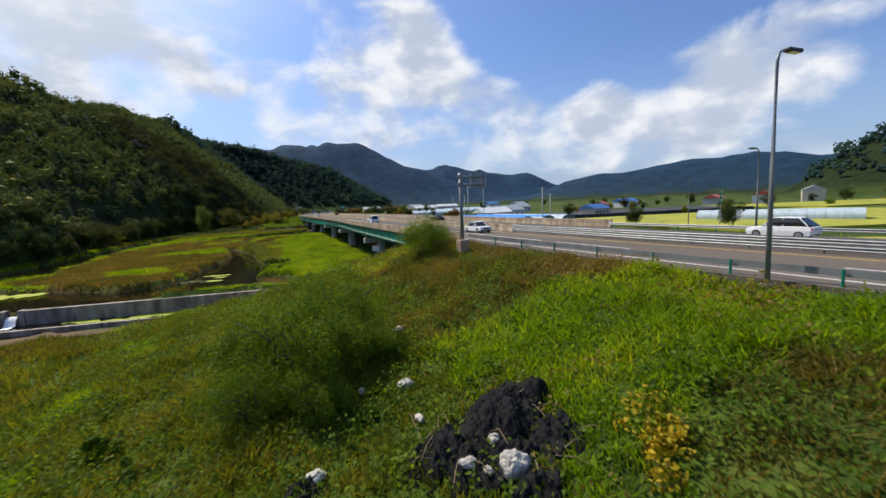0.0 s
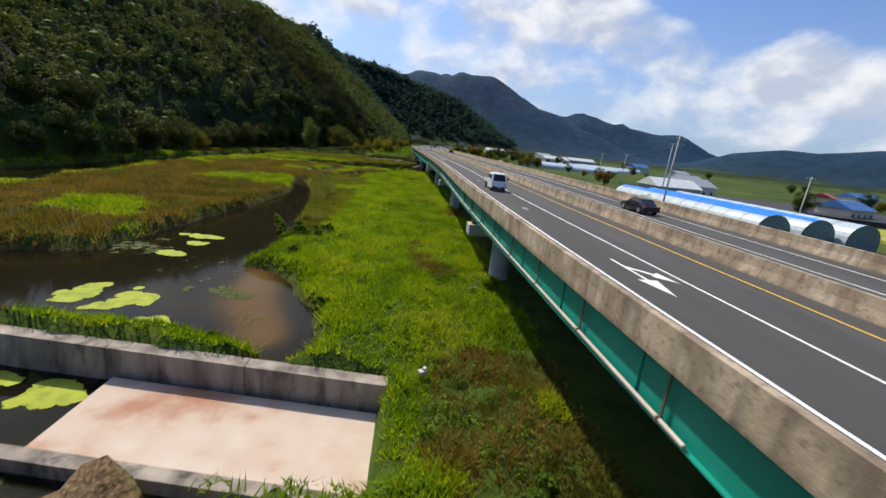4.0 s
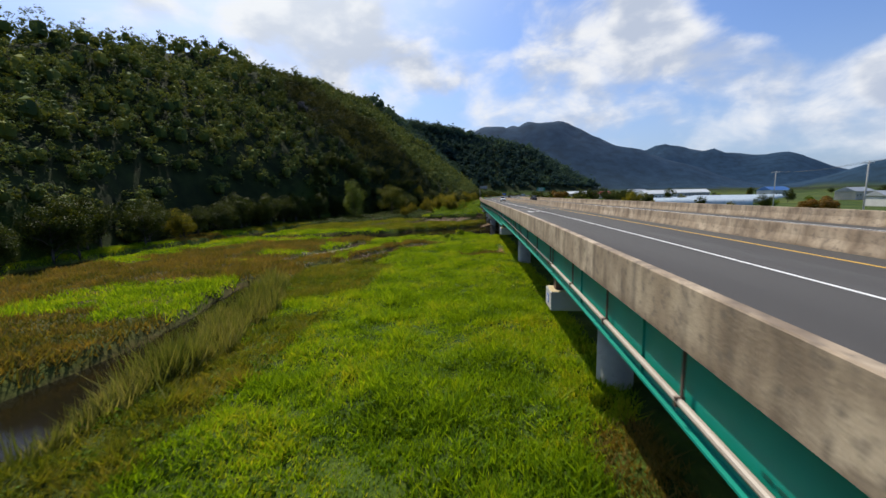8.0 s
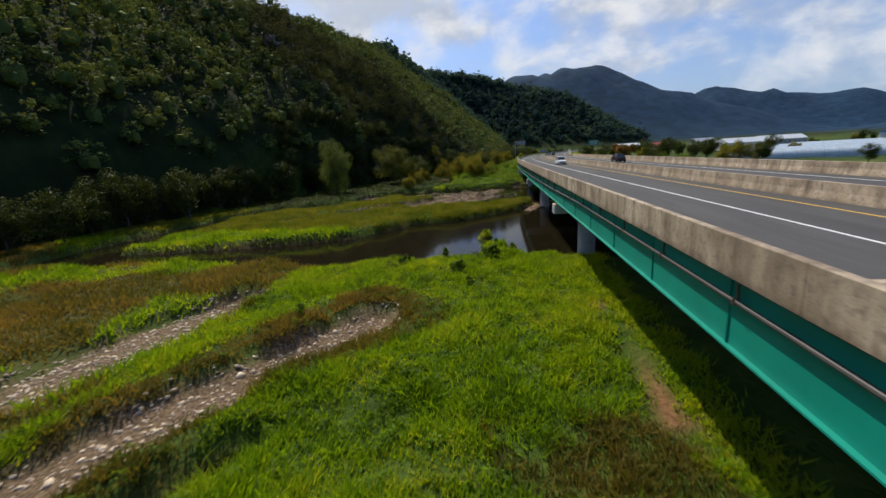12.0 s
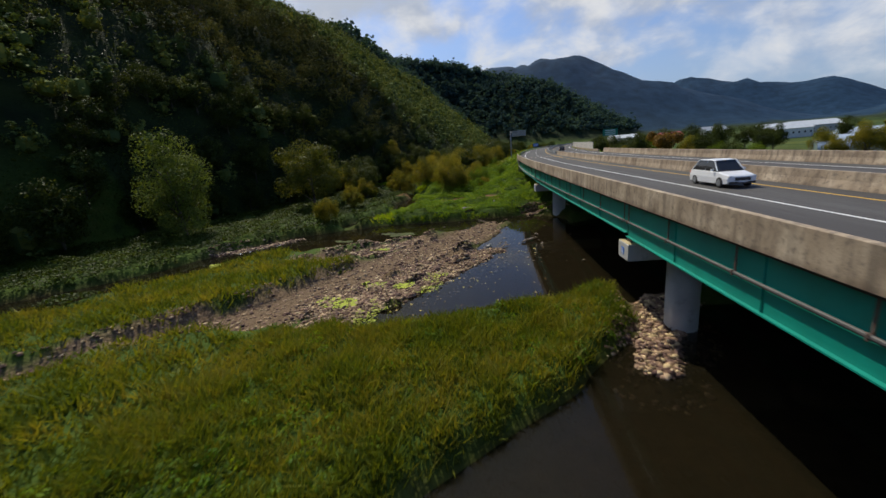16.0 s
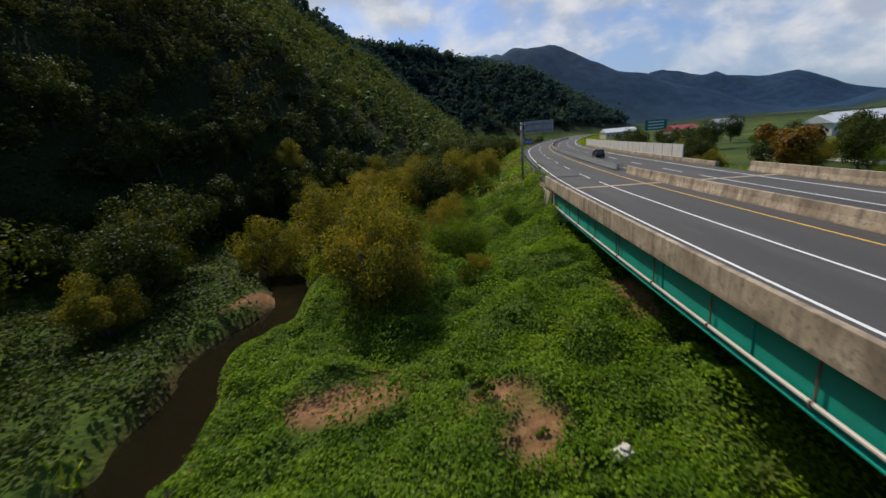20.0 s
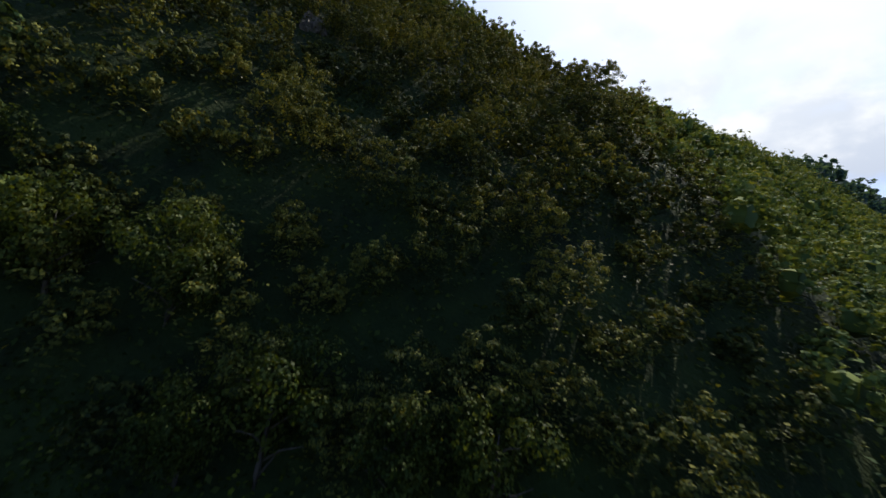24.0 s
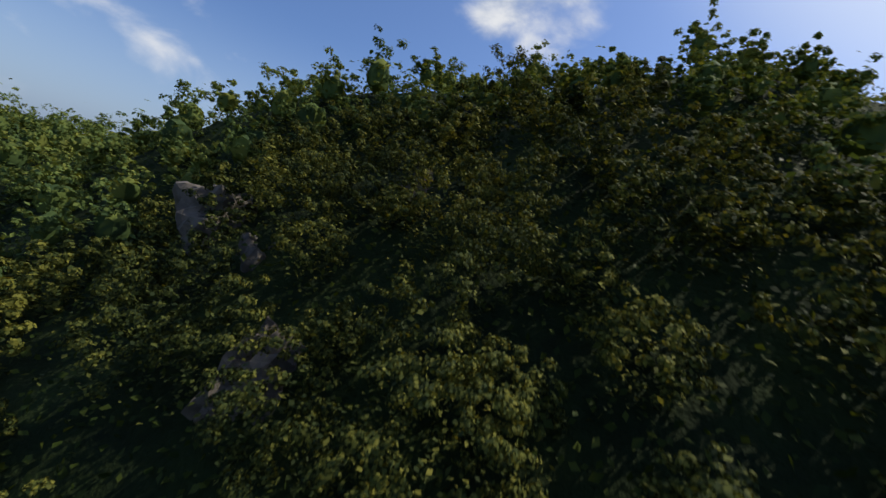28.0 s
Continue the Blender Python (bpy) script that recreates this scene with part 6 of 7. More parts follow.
# wider meadow, coarser with distance
X, Y, Z = cover_sites(rng, 76000, -70, -14, 4, 352)
pick = vnoise(X, Y, 14, 64) + 0.4 * vnoise(X, Y, 5, 65) - np.abs(X + 32) * 0.02
isdry = (pick > -0.25) & (Y < 215)
issedge = (Y > 222) & (Y < 276) | (Y < 50)
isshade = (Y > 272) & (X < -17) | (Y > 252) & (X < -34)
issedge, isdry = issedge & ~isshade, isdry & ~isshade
for sel, nm, leaf, lab in ((isshade, "shade_weeds", "shade", "weeds under the mountain, leaves coloured dark for shade"), (issedge, "far_sedge", "sedge", "olive sedge on the river island"), (~isdry & ~issedge & ~isshade, "far_meadow", "grass", "green grass on the islands of the river"), (isdry, "brown_meadow", "dry", "brownish sedge meadow on the river island")):
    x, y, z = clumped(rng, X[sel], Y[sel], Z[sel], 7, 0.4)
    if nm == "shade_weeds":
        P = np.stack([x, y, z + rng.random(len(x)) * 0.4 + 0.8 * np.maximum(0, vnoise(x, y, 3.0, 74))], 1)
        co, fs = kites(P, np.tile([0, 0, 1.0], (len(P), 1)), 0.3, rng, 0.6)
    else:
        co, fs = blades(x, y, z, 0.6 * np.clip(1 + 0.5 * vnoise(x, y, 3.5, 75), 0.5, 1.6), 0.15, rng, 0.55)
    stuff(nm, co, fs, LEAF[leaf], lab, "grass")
# weeds on the bank near the start
X, Y, Z = cover_sites(rng, 9000, -16, 19, -4, 50)
brown = vnoise(X, Y, 6, 70) + 0.5 * vnoise(X, Y, 2.2, 71) + np.clip((X - 8) * 0.1, -1.2, 0.6) > 0.62
for sel, leaf, nm, lab in ((~brown, "bright", "weeds", "mixed green weeds on the road bank"), (brown, "dry", "dry_weeds", "brownish withering weeds on the road bank")):
    x, y, z = clumped(rng, X[sel], Y[sel], Z[sel], 7, 0.25)
    P = np.stack([x, y, z + rng.random(len(x)) * (0.6 + 0.5 * np.maximum(0, vnoise(x, y, 2.0, 72)))], 1)
    co, fs = kites(P, np.tile([0, 0, 1.0], (len(P), 1)), 0.17, rng, 0.9)
    stuff(nm, co, fs, LEAF[leaf], lab, "weeds")
for cx, cy, n, r in ((9.1, 7.4, 380, 0.5), (9.3, 8.4, 160, 0.6), (8.5, 6.8, 120, 0.5)):
    a, q = rng.uniform(0, 6.28, n), np.sqrt(rng.random(n)) * r
    x, y = cx + q * np.cos(a) * 1.4, cy + q * np.sin(a)
    P = np.stack([x, y, ground_z(x, y) + rng.random(n) * 0.55], 1)
    co, fs = kites(P, np.tile([0, 0, 1.0], (n, 1)), 0.16, rng, 0.8)
    stuff("yellow_weeds", co, fs, LEAF["yellow"], "patch of yellow flowering weeds", "weeds")
# brush on the right verge and the field edge
X, Y = rng.uniform(0, 1, 9000), rng.uniform(-20, 700, 9000)
X = smooth_x(np.clip(Y, -139, 699)) + 22.6 + X ** 1.5 * 26
Z = ground_z(X, Y)
ok = (Z > water_level(X, Y) + 0.3)
x, y, z = clumped(rng, X[ok], Y[ok], Z[ok], 6, 0.5)
co, fs = blades(x, y, z, 0.8, 0.16, rng, 0.5)
stuff("verge_grass", co, fs, LEAF["grass"], "rough grass on the far verge", "grass")
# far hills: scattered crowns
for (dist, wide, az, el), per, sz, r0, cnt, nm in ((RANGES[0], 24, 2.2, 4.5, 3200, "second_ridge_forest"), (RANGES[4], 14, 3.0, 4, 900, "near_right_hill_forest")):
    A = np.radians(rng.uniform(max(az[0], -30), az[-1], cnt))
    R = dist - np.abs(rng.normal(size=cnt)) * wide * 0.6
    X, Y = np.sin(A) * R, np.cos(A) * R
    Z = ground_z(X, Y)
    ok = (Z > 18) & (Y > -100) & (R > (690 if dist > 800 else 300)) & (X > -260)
    canopy(nm, X[ok], Y[ok], per, sz, r0 * 0.8, r0 * 1.3, "far", "wooded hills in the distance, tinted blue-green for haze", 50 + cnt, 5)

# ---- stones ----


def stones(name, X, Y, Z, size, rng, material, label):
    """Many flat rounded stones as one joined mesh."""
    ico = np.array([(0, 0, 1), (0.89, 0, 0.45), (0.28, 0.85, 0.45), (-0.72, 0.53, 0.45), (-0.72, -0.53, 0.45), (0.28, -0.85, 0.45), (0.72, 0.53, -0.45), (-0.28, 0.85, -0.45), (-0.89, 0, -0.45), (-0.28, -0.85, -0.45), (0.72, -0.53, -0.45), (0, 0, -1)])
    tri = np.array([(0, 1, 2), (0, 2, 3), (0, 3, 4), (0, 4, 5), (0, 5, 1), (1, 6, 2), (2, 7, 3), (3, 8, 4), (4, 9, 5), (5, 10, 1), (6, 7, 2), (7, 8, 3), (8, 9, 4), (9, 10, 5), (10, 6, 1)])
    n = len(X)
    r = size * np.exp(rng.normal(size=n) * 0.33)
    a = rng.uniform(0, 6.28, n)
    V = np.tile(ico[None, :11], (n, 1, 1)) * rng.uniform(0.75, 1.25, (n, 11, 1))
    V[:, :, 0] *= (r * rng.uniform(0.8, 1.5, n))[:, None]
    V[:, :, 1] *= (r * rng.uniform(0.7, 1.1, n))[:, None]
    V[:, :, 2] *= (r * rng.uniform(0.35, 0.7, n))[:, None]
    c, s = np.cos(a)[:, None], np.sin(a)[:, None]
    x, y = V[:, :, 0] * c - V[:, :, 1] * s, V[:, :, 0] * s + V[:, :, 1] * c
    V = np.stack([x + X[:, None], y + Y[:, None], V[:, :, 2] + (Z + r * 0.1)[:, None]], -1)
    F = (tri[:15][None] + 11 * np.arange(n)[:, None, None]).reshape(-1, 3)
    return stuff(name, V.reshape(-1, 3), F, material, label, "stones")


WET = mat("wet_river_stones", [(0.05, 0.038, 0.022), (0.13, 0.09, 0.05), (0.24, 0.18, 0.11)], 0.5, 3.0, 4, 0.2, 20, island=0.55)
STONE = mat("river_stones", [(0.1, 0.064, 0.036), (0.28, 0.18, 0.105), (0.5, 0.35, 0.22)], 0.9, 3.0, 4, 0.2, 20, island=0.9)
rng = np.random.default_rng(91)


def ribbon_sites(rng, bands, n, grow):
    out = []
    for b in bands:
        xs, ys = [p[0] for p in b], [p[1] for p in b]
        X, Y = rng.uniform(min(xs) - 7, max(xs) + 7, n), rng.uniform(min(ys) - 7, max(ys) + 7, n)
        d = ribbon(X, Y, b) + 0.9 * vnoise(X, Y, 3.0, 71)
        k = d < grow * rng.random(n) ** 2
        out.append((X[k], Y[k]))
    return np.concatenate([o[0] for o in out]), np.concatenate([o[1] for o in out])


X, Y = ribbon_sites(rng, GRAVEL[2:4] + GRAVEL[5:], 19000, 1.8)
stones("river_stones", X, Y, ground_z(X, Y), 0.12, rng, STONE, "pale tan river stones on the gravel bar")
X, Y = ribbon_sites(rng, GRAVEL[:2], 6500, 0.8)
stones("gravel_bank", X, Y, ground_z(X, Y), 0.1, rng, mat("pale_gravel", [(0.42, 0.32, 0.21), (0.55, 0.43, 0.3), (0.62, 0.5, 0.37)], 0.95, 3.0, 4, 0.2, 20, island=0.4), "pale gravel bank in the meadow")
X, Y = ribbon_sites(rng, GRAVEL[2:4], 5200, 7.5)
k = ground_z(X, Y) < water_level(X, Y) + 0.1
stones("wet_stones", X[k], Y[k], water_level(X, Y)[k] - 0.05, 0.085, rng, WET, "stones breaking the surface of the shallow water")
X, Y = rng.uniform(-12, 12, 170), rng.uniform(-4, 4, 170)
X, Y = 6 + X * 0.6, 272 + Y * 2.2
stones("boulders", X, Y, np.maximum(ground_z(X, Y), water_level(X, Y) - 0.12), 0.15, rng, WET, "larger stones scattered in the shallows")

# ---- floating plants ----


def pads(name, X, Y, size, rng, leaf, label, lift=0.02):
    n = len(X)
    r = size * np.exp(rng.normal(size=n) * 0.4)
    a = rng.uniform(0, 6.28, (n, 1)) + np.linspace(0, 6.283, 8)[None, :7]
    q = r[:, None] * rng.uniform(0.75, 1.15, (n, 7))
    z = (water_level(X, Y) + lift + 0.01 * rng.random(n))[:, None] + 0 * q
    V = np.stack([X[:, None] + np.cos(a) * q, Y[:, None] + np.sin(a) * q, z], -1)
    return stuff(name, V.reshape(-1, 3), np.arange(7 * n).reshape(n, 7), leaf, label, "water plants")


PAD = mat("lily_pads", [(0.035, 0.048, 0.008), (0.085, 0.1, 0.016)], 0.95, 2, 4, 0.1, island=0.35)
ALGAE = mat("floating_algae", [(0.2, 0.25, 0.015), (0.33, 0.38, 0.025), (0.4, 0.42, 0.04)], 0.85, 0.9, 6, 0.3, 12, island=0.12)


def patch(rng, cx, cy, rx, ry, n, turn=0.0, seed=1):
    a, q = rng.uniform(0, 6.28, n), np.sqrt(rng.random(n))
    x, y = np.cos(a) * q * rx, np.sin(a) * q * ry
    X, Y = cx + x * math.cos(turn) - y * math.sin(turn), cy + x * math.sin(turn) + y * math.cos(turn)
    k = vnoise(X, Y, 1.6, seed) + 0.5 * vnoise(X, Y, 0.7, seed + 1) > -0.15 + 0.7 * q - 0.3
    return X[k], Y[k]


def in_water(X, Y):
    return ground_z(X, Y) < water_level(X, Y) - 0.15


for cx, cy, rx, ry, n, nm, mt, sz, lab in ((-12.5, 77.3, 4.2, 2.2, 1500, "algae", ALGAE, 0.22, "bright yellow-green floating algae beside the weir"), (-8.2, 73, 2.2, 1.4, 600, "algae", ALGAE, 0.22, "bright yellow-green floating algae beside the weir"), (-14.2, 88.4, 1.6, 0.6, 420, "algae", ALGAE, 0.2, "small raft of yellow-green algae"), (-14.6, 95.5, 2.6, 0.6, 500, "algae", ALGAE, 0.2, "long raft of yellow-green algae"), (-13.4, 92.5, 1.4, 0.5, 300, "algae", ALGAE, 0.2, "small raft of yellow-green algae"),
                                           (-52, 114, 9, 12, 5000, "algae", ALGAE, 0.5, "wide sheet of pale green algae under the mountain"), (-56, 96, 14, 7, 5000, "algae", ALGAE, 0.5, "broad sheet of pale green algae on the pool"), (-20, 69.3, 13, 1.8, 3800, "algae", ALGAE, 0.24, "algae on the still strip below the weir"),
                                           (-5.4, 79.4, 2.9, 1.3, 420, "lily_pads", PAD, 0.13, "dark green lily pads on the pool"), (-17.6, 90, 2.6, 3.2, 420, "lily_pads", PAD, 0.13, "olive lily pads near the island shore"), (-1.5, 74, 2.2, 2.2, 90, "lily_pads", PAD, 0.1, "scattered lily pads in front of the weir"), (-9, 85, 4.0, 4.0, 90, "lily_pads", PAD, 0.09, "scattered lily pads in open water"),
                                           (-2.6, 258.6, 1.4, 3.6, 420, "water_weeds", ALGAE, 0.06, "yellow-green weeds at the wet edge of the gravel bar"), (-6.2, 252.5, 1.5, 3.2, 420, "water_weeds", ALGAE, 0.06, "yellow-green weeds at the wet edge of the gravel bar"), (-6.8, 258, 2.6, 1.6, 420, "water_weeds", ALGAE, 0.1, "yellow-green water weeds among the stones"), (-9.6, 254, 2.4, 1.5, 420, "water_weeds", ALGAE, 0.1, "yellow-green water weeds among the stones"), (-11, 271, 1.6, 1.0, 260, "water_weeds", ALGAE, 0.1, "yellow-green water weeds beside the gravel bar"),
                                           (-11.5, 280, 3.4, 1.4, 420, "lily_pads", PAD, 0.16, "pale green water plants in the stream"), (-17, 277.5, 3.0, 1.0, 260, "lily_pads", PAD, 0.16, "water plants along the stream"), (-30, 268, 5, 1.6, 500, "lily_pads", ALGAE, 0.16, "water plants along the left stream")):
    X, Y = patch(rng, cx, cy, rx, ry, n, -0.15, int(abs(cx * 7 + cy)))
    k = X < 999 if nm == "water_weeds" else in_water(X, Y) if nm != "algae" or cy > 70 else Y < weir_y(X) - 0.6
    if k.sum() > 3:
        pads(nm, X[k], Y[k], sz, rng, mt, lab, 0.22 if nm == "water_weeds" else 0.02)
LITTER = mat("fallen_leaves", [(0.3, 0.2, 0.05), (0.42, 0.3, 0.1), (0.35, 0.33, 0.06)], 0.9, 2, 3, island=0.5)
X, Y = rng.uniform(-8, 9, 420), rng.uniform(249, 270, 420)
k = rng.random(420) < np.clip(1.1 - (X + 8 - (Y - 250) * 0.6) * 0.12, 0.08, 1)
pads("fallen_leaves", X[k], Y[k], 0.07, rng, LITTER, "yellowed leaves drifting on the shallow water", 0.03)
# riffle where the stream runs over stones
X, Y = ribbon_sites(rng, [[(-33, 272.5, 0.5), (-29, 277, 0.7), (-25.5, 281, 0.5)]], 1100, 0.3)
pads("white_riffle", X, Y, 0.07, rng, M["foam"], "white water rippling over stones", 0.04)

# ---- rubbish heap near the start ----
BLACK = mat("black_plastic_sheet", [(0.008, 0.008, 0.009), (0.014, 0.014, 0.015)], 0.8, 3, 5, 0.8, 9)
BLACK.node_tree.nodes["Principled BSDF"].inputs["Specular IOR Level"].default_value = 0.15
SACK = mat("dirty_white_sack", [(0.42, 0.38, 0.33), (0.6, 0.56, 0.5)], 0.85, 3, 5, 0.5, 12, spots=((0.2, 0.16, 0.12), 3, 0.58, 0.75))
STRAW = mat("dead_stems", [(0.14, 0.09, 0.05), (0.26, 0.18, 0.1)], 0.95, 3)


def lump(name, x, y, r, flat, material, label, category, seed, fold=0.3, z0=None):
    """A crumpled heap of sheet: a folded dome."""
    bm = bmesh.new()
    bmesh.ops.create_icosphere(bm, subdivisions=4, radius=1.0)
    for v in bm.verts:
        p = v.co.copy()
        k = 1 + fold * 1.3 * noise.noise(p * 1.4 + Vector((seed, 0, 0))) + fold * 1.1 * (0.35 - abs(noise.noise(Vector((p.x * 3.1, p.y * 3.1, p.z * 1.2 + seed))))) + fold * 0.5 * (0.3 - abs(noise.noise(Vector((p.x * 7, p.y * 7, p.z * 2.5 + seed)))))
        v.co = Vector((p.x * r[0], p.y * r[1], p.z * flat)) * k
    ob = part(name, bm, material, None)
    ob.location = (x, y, (float(ground_z(x, y)) if z0 is None else z0) + flat * 0.35)
    ob.rotation_euler = (0, 0, seed * 1.7)
    return tagged(ob, label, category)


# bare rock among the trees of the steep slope
ROCK = mat("slope_rock", [(0.05, 0.042, 0.034), (0.1, 0.085, 0.07), (0.17, 0.145, 0.12)], 0.95, 0.9, 6, 0.5, 6)
for x, y, z, r, flat, sd in ((-90.5, 329, 60.5, (2.6, 3.0), 3.4, 2.0), (-87, 336, 57, (2.2, 2.6), 3.6, 5.0), (-80, 342.5, 54, (1.9, 2.4), 3.0, 8.0), (-93, 345, 66, (2.0, 2.2), 2.6, 11.0)):
    lump("rock_outcrop", x, y, r, flat, ROCK, "bare grey-brown rock face among trees on the steep slope", "rock", sd, 0.5, min(z, float(ground_z(x, y))))


def draped_sheet(x, y, rx, ry, h, turn, seed):
    """Crumpled sheeting thrown over a mound: a ragged cloth with sharp folds."""
    n = 84
    g = np.linspace(-1, 1, n)
    U, W = np.meshgrid(g, g)
    q = np.hypot(U, W) * (1 + 0.22 * vnoise(U * 3, W * 3, 1.0, seed))
    c, sn = math.cos(turn), math.sin(turn)
    X, Y = x + U * rx * c - W * ry * sn, y + U * rx * sn + W * ry * c
    ridge = lambda sc, k: 0.5 - np.abs(vnoise(X * 1.0, Y * 0.6, sc, seed + k))
    rise = np.clip(1 - q ** 2, 0, 1) ** 0.6
    Z = ground_z(X, Y) + h * rise + rise ** 0.5 * (0.3 * ridge(0.6, 1) + 0.26 * ridge(0.28, 2) + 0.16 * ridge(0.13, 4) + 0.3 * vnoise(X, Y, 1.0, seed + 3)) - 0.06
    keep = q < 1.0
    idx_ = np.arange(n * n).reshape(n, n)
    fs = [(int(idx_[a, b]), int(idx_[a, b + 1]), int(idx_[a + 1, b + 1]), int(idx_[a + 1, b])) for a in range(n - 1) for b in range(n - 1) if keep[a, b] and keep[a + 1, b + 1]]
    used = sorted({v for f in fs for v in f})
    back = {v: i for i, v in enumerate(used)}
    P = np.stack([X, Y, Z], -1).reshape(-1, 3)
    ob = mesh_ob("plastic_sheet", [tuple(P[v]) for v in used], [tuple(back[v] for v in f) for f in fs], BLACK, smooth=False)
    return tagged(ob, "crumpled black plastic sheeting dumped in the weeds", "rubbish")


for k, (x, y, rx, ry, h, tn) in enumerate([(6.5, 11.6, 1.7, 1.5, 0.85, 0.3), (5.2, 9.9, 1.6, 1.1, 0.5, -0.4), (3.9, 11.2, 1.3, 1.0, 0.5, 0.8), (7.2, 9.6, 1.1, 1.0, 0.4, 0.1), (5.6, 8.3, 1.0, 0.7, 0.25, 0.5), (-0.2, 12.6, 0.8, 0.6, 0.3, 0.2)]):
    draped_sheet(x, y, rx, ry, h, tn, 80 + 7 * k)
for k, (x, y, rx, ry, f) in enumerate([(5.4, 9.1, 0.3, 0.4, 0.36), (4.4, 10.1, 0.26, 0.18, 0.13), (4.8, 9.5, 0.15, 0.12, 0.1), (0.2, 13.1, 0.34, 0.25, 0.16), (4.0, 13.5, 0.22, 0.15, 0.12), (4.2, 15.9, 0.32, 0.26, 0.2), (2.5, 17.2, 0.22, 0.16, 0.12), (5.7, 22.4, 0.4, 0.2, 0.12), (5.6, 10.6, 0.2, 0.14, 0.2)]):
    lump("white_sack", x, y, (rx, ry), f, SACK, "dirty white sack on the rubbish heap", "rubbish", k + 21, 0.25, float(ground_z(x, y)) + (0.4 if k in (0, 1, 2, 8) else 0.1))
for q in range(26):
    x, y = rng.uniform(3.4, 8.2), rng.uniform(8.6, 12.6)
    a, ln = rng.uniform(0, 6.28), rng.uniform(0.5, 1.3)
    z = float(ground_z(x, y)) + rng.uniform(0.25, 0.75)
    st = part("dead_stem", tube_bm([(x, y, z), (x + math.cos(a) * ln * 0.5, y + math.sin(a) * ln * 0.5, z + rng.uniform(-0.1, 0.2)), (x + math.cos(a) * ln, y + math.sin(a) * ln, z - 0.1)], [0.02, 0.015, 0.008], 5), STRAW, None)
    tagged(st, "dry brown stem lying on the rubbish heap", "dead stem", group="stems on the heap")

# ---- driftwood, debris, marker stones ----
WOOD = mat("bleached_driftwood", [(0.3, 0.22, 0.16), (0.45, 0.36, 0.28)], 0.9, 2, 5, 0.4, 10, stretch=(1, 1, 0.3))


def driftwood(x, y, seed, scale=1.0):
    r = random.Random(seed)
    t = tagged(new("driftwood"), "bleached driftwood branches stranded in the shallows", "driftwood")
    t.matrix_basis = Matrix.Translation((x, y, float(water_level(np.array(x), np.array(y))) + 0.1)) @ Matrix.Rotation(r.uniform(0, 3), 4, "Z") @ Matrix.Scale(scale, 4)
    part("log", tube_bm([(-1.4, 0, 0.05), (-0.3, 0.15, 0.12), (0.8, 0.0, 0.15), (1.5, 0.25, 0.1)], [0.12, 0.13, 0.1, 0.06], 10), WOOD, t, smooth=True)
    for k in range(6):
        a, x0 = r.uniform(0, 6.28), r.uniform(-1, 1)
        part("branch", tube_bm([(x0, 0.08, 0.12), (x0 + 0.5 * math.cos(a), 0.08 + 0.5 * math.sin(a), 0.3), (x0 + 0.95 * math.cos(a), 0.08 + 0.95 * math.sin(a), 0.28 + r.uniform(-0.1, 0.35))], [0.05, 0.035, 0.012], 6), WOOD, t, smooth=True)
    return t


driftwood(7.6, 272.3, 3, 0.95)
driftwood(4.6, 270.2, 8, 0.5)
driftwood(-6.5, 241.6, 5, 0.8)
driftwood(1.5, 285.6, 6, 0.5)
bm = bmesh.new()
add_box(bm, (0, 0, 0.3), (1.5, 1.1, 0.9), 0.3, 0.08)
ob = part("concrete_block", bm, M["weir"], None)
ob.location = (-1.1, 290.5, float(ground_z(-1.1, 290.5)) - 0.15)
tagged(ob, "grey concrete block half buried in creepers", "block")
for x, y, w in ((2.6, 270.4, 0.55), (6.1, 299.2, 0.7), (3.4, 294.4, 0.35), (10.8, 66.9, 0.5)):
    bm = bmesh.new()
    add_box(bm, (0, 0, 0.12), (w, w * 0.7, 0.2), 0.5, 0.03)
    add_box(bm, (w * 0.2, w * 0.15, 0.26), (w * 0.5, w * 0.4, 0.16), 0.9, 0.03)
    ob = part("foam_box", bm, SACK, None)
    ob.location = (x, y, max(float(ground_z(x, y)), float(water_level(np.array(x), np.array(y)))) + (0.45 if y > 290 or y < 100 else 0.0))
    tagged(ob, "broken white foam box washed up on the shore", "rubbish")

# ---- farmland beyond the road ----
VINYL = mat("vinyl_film", [(0.42, 0.5, 0.55), (0.55, 0.62, 0.66)], 0.25, 0.6, 4, 0.1, 8)
BLUEFILM = mat("blue_film", [(0.02, 0.2, 0.75), (0.03, 0.26, 0.85)], 0.4, 0.8, 4)
MESHNET = mat("side_netting", [(0.12, 0.17, 0.16), (0.2, 0.26, 0.24)], 0.7, 2, 4)


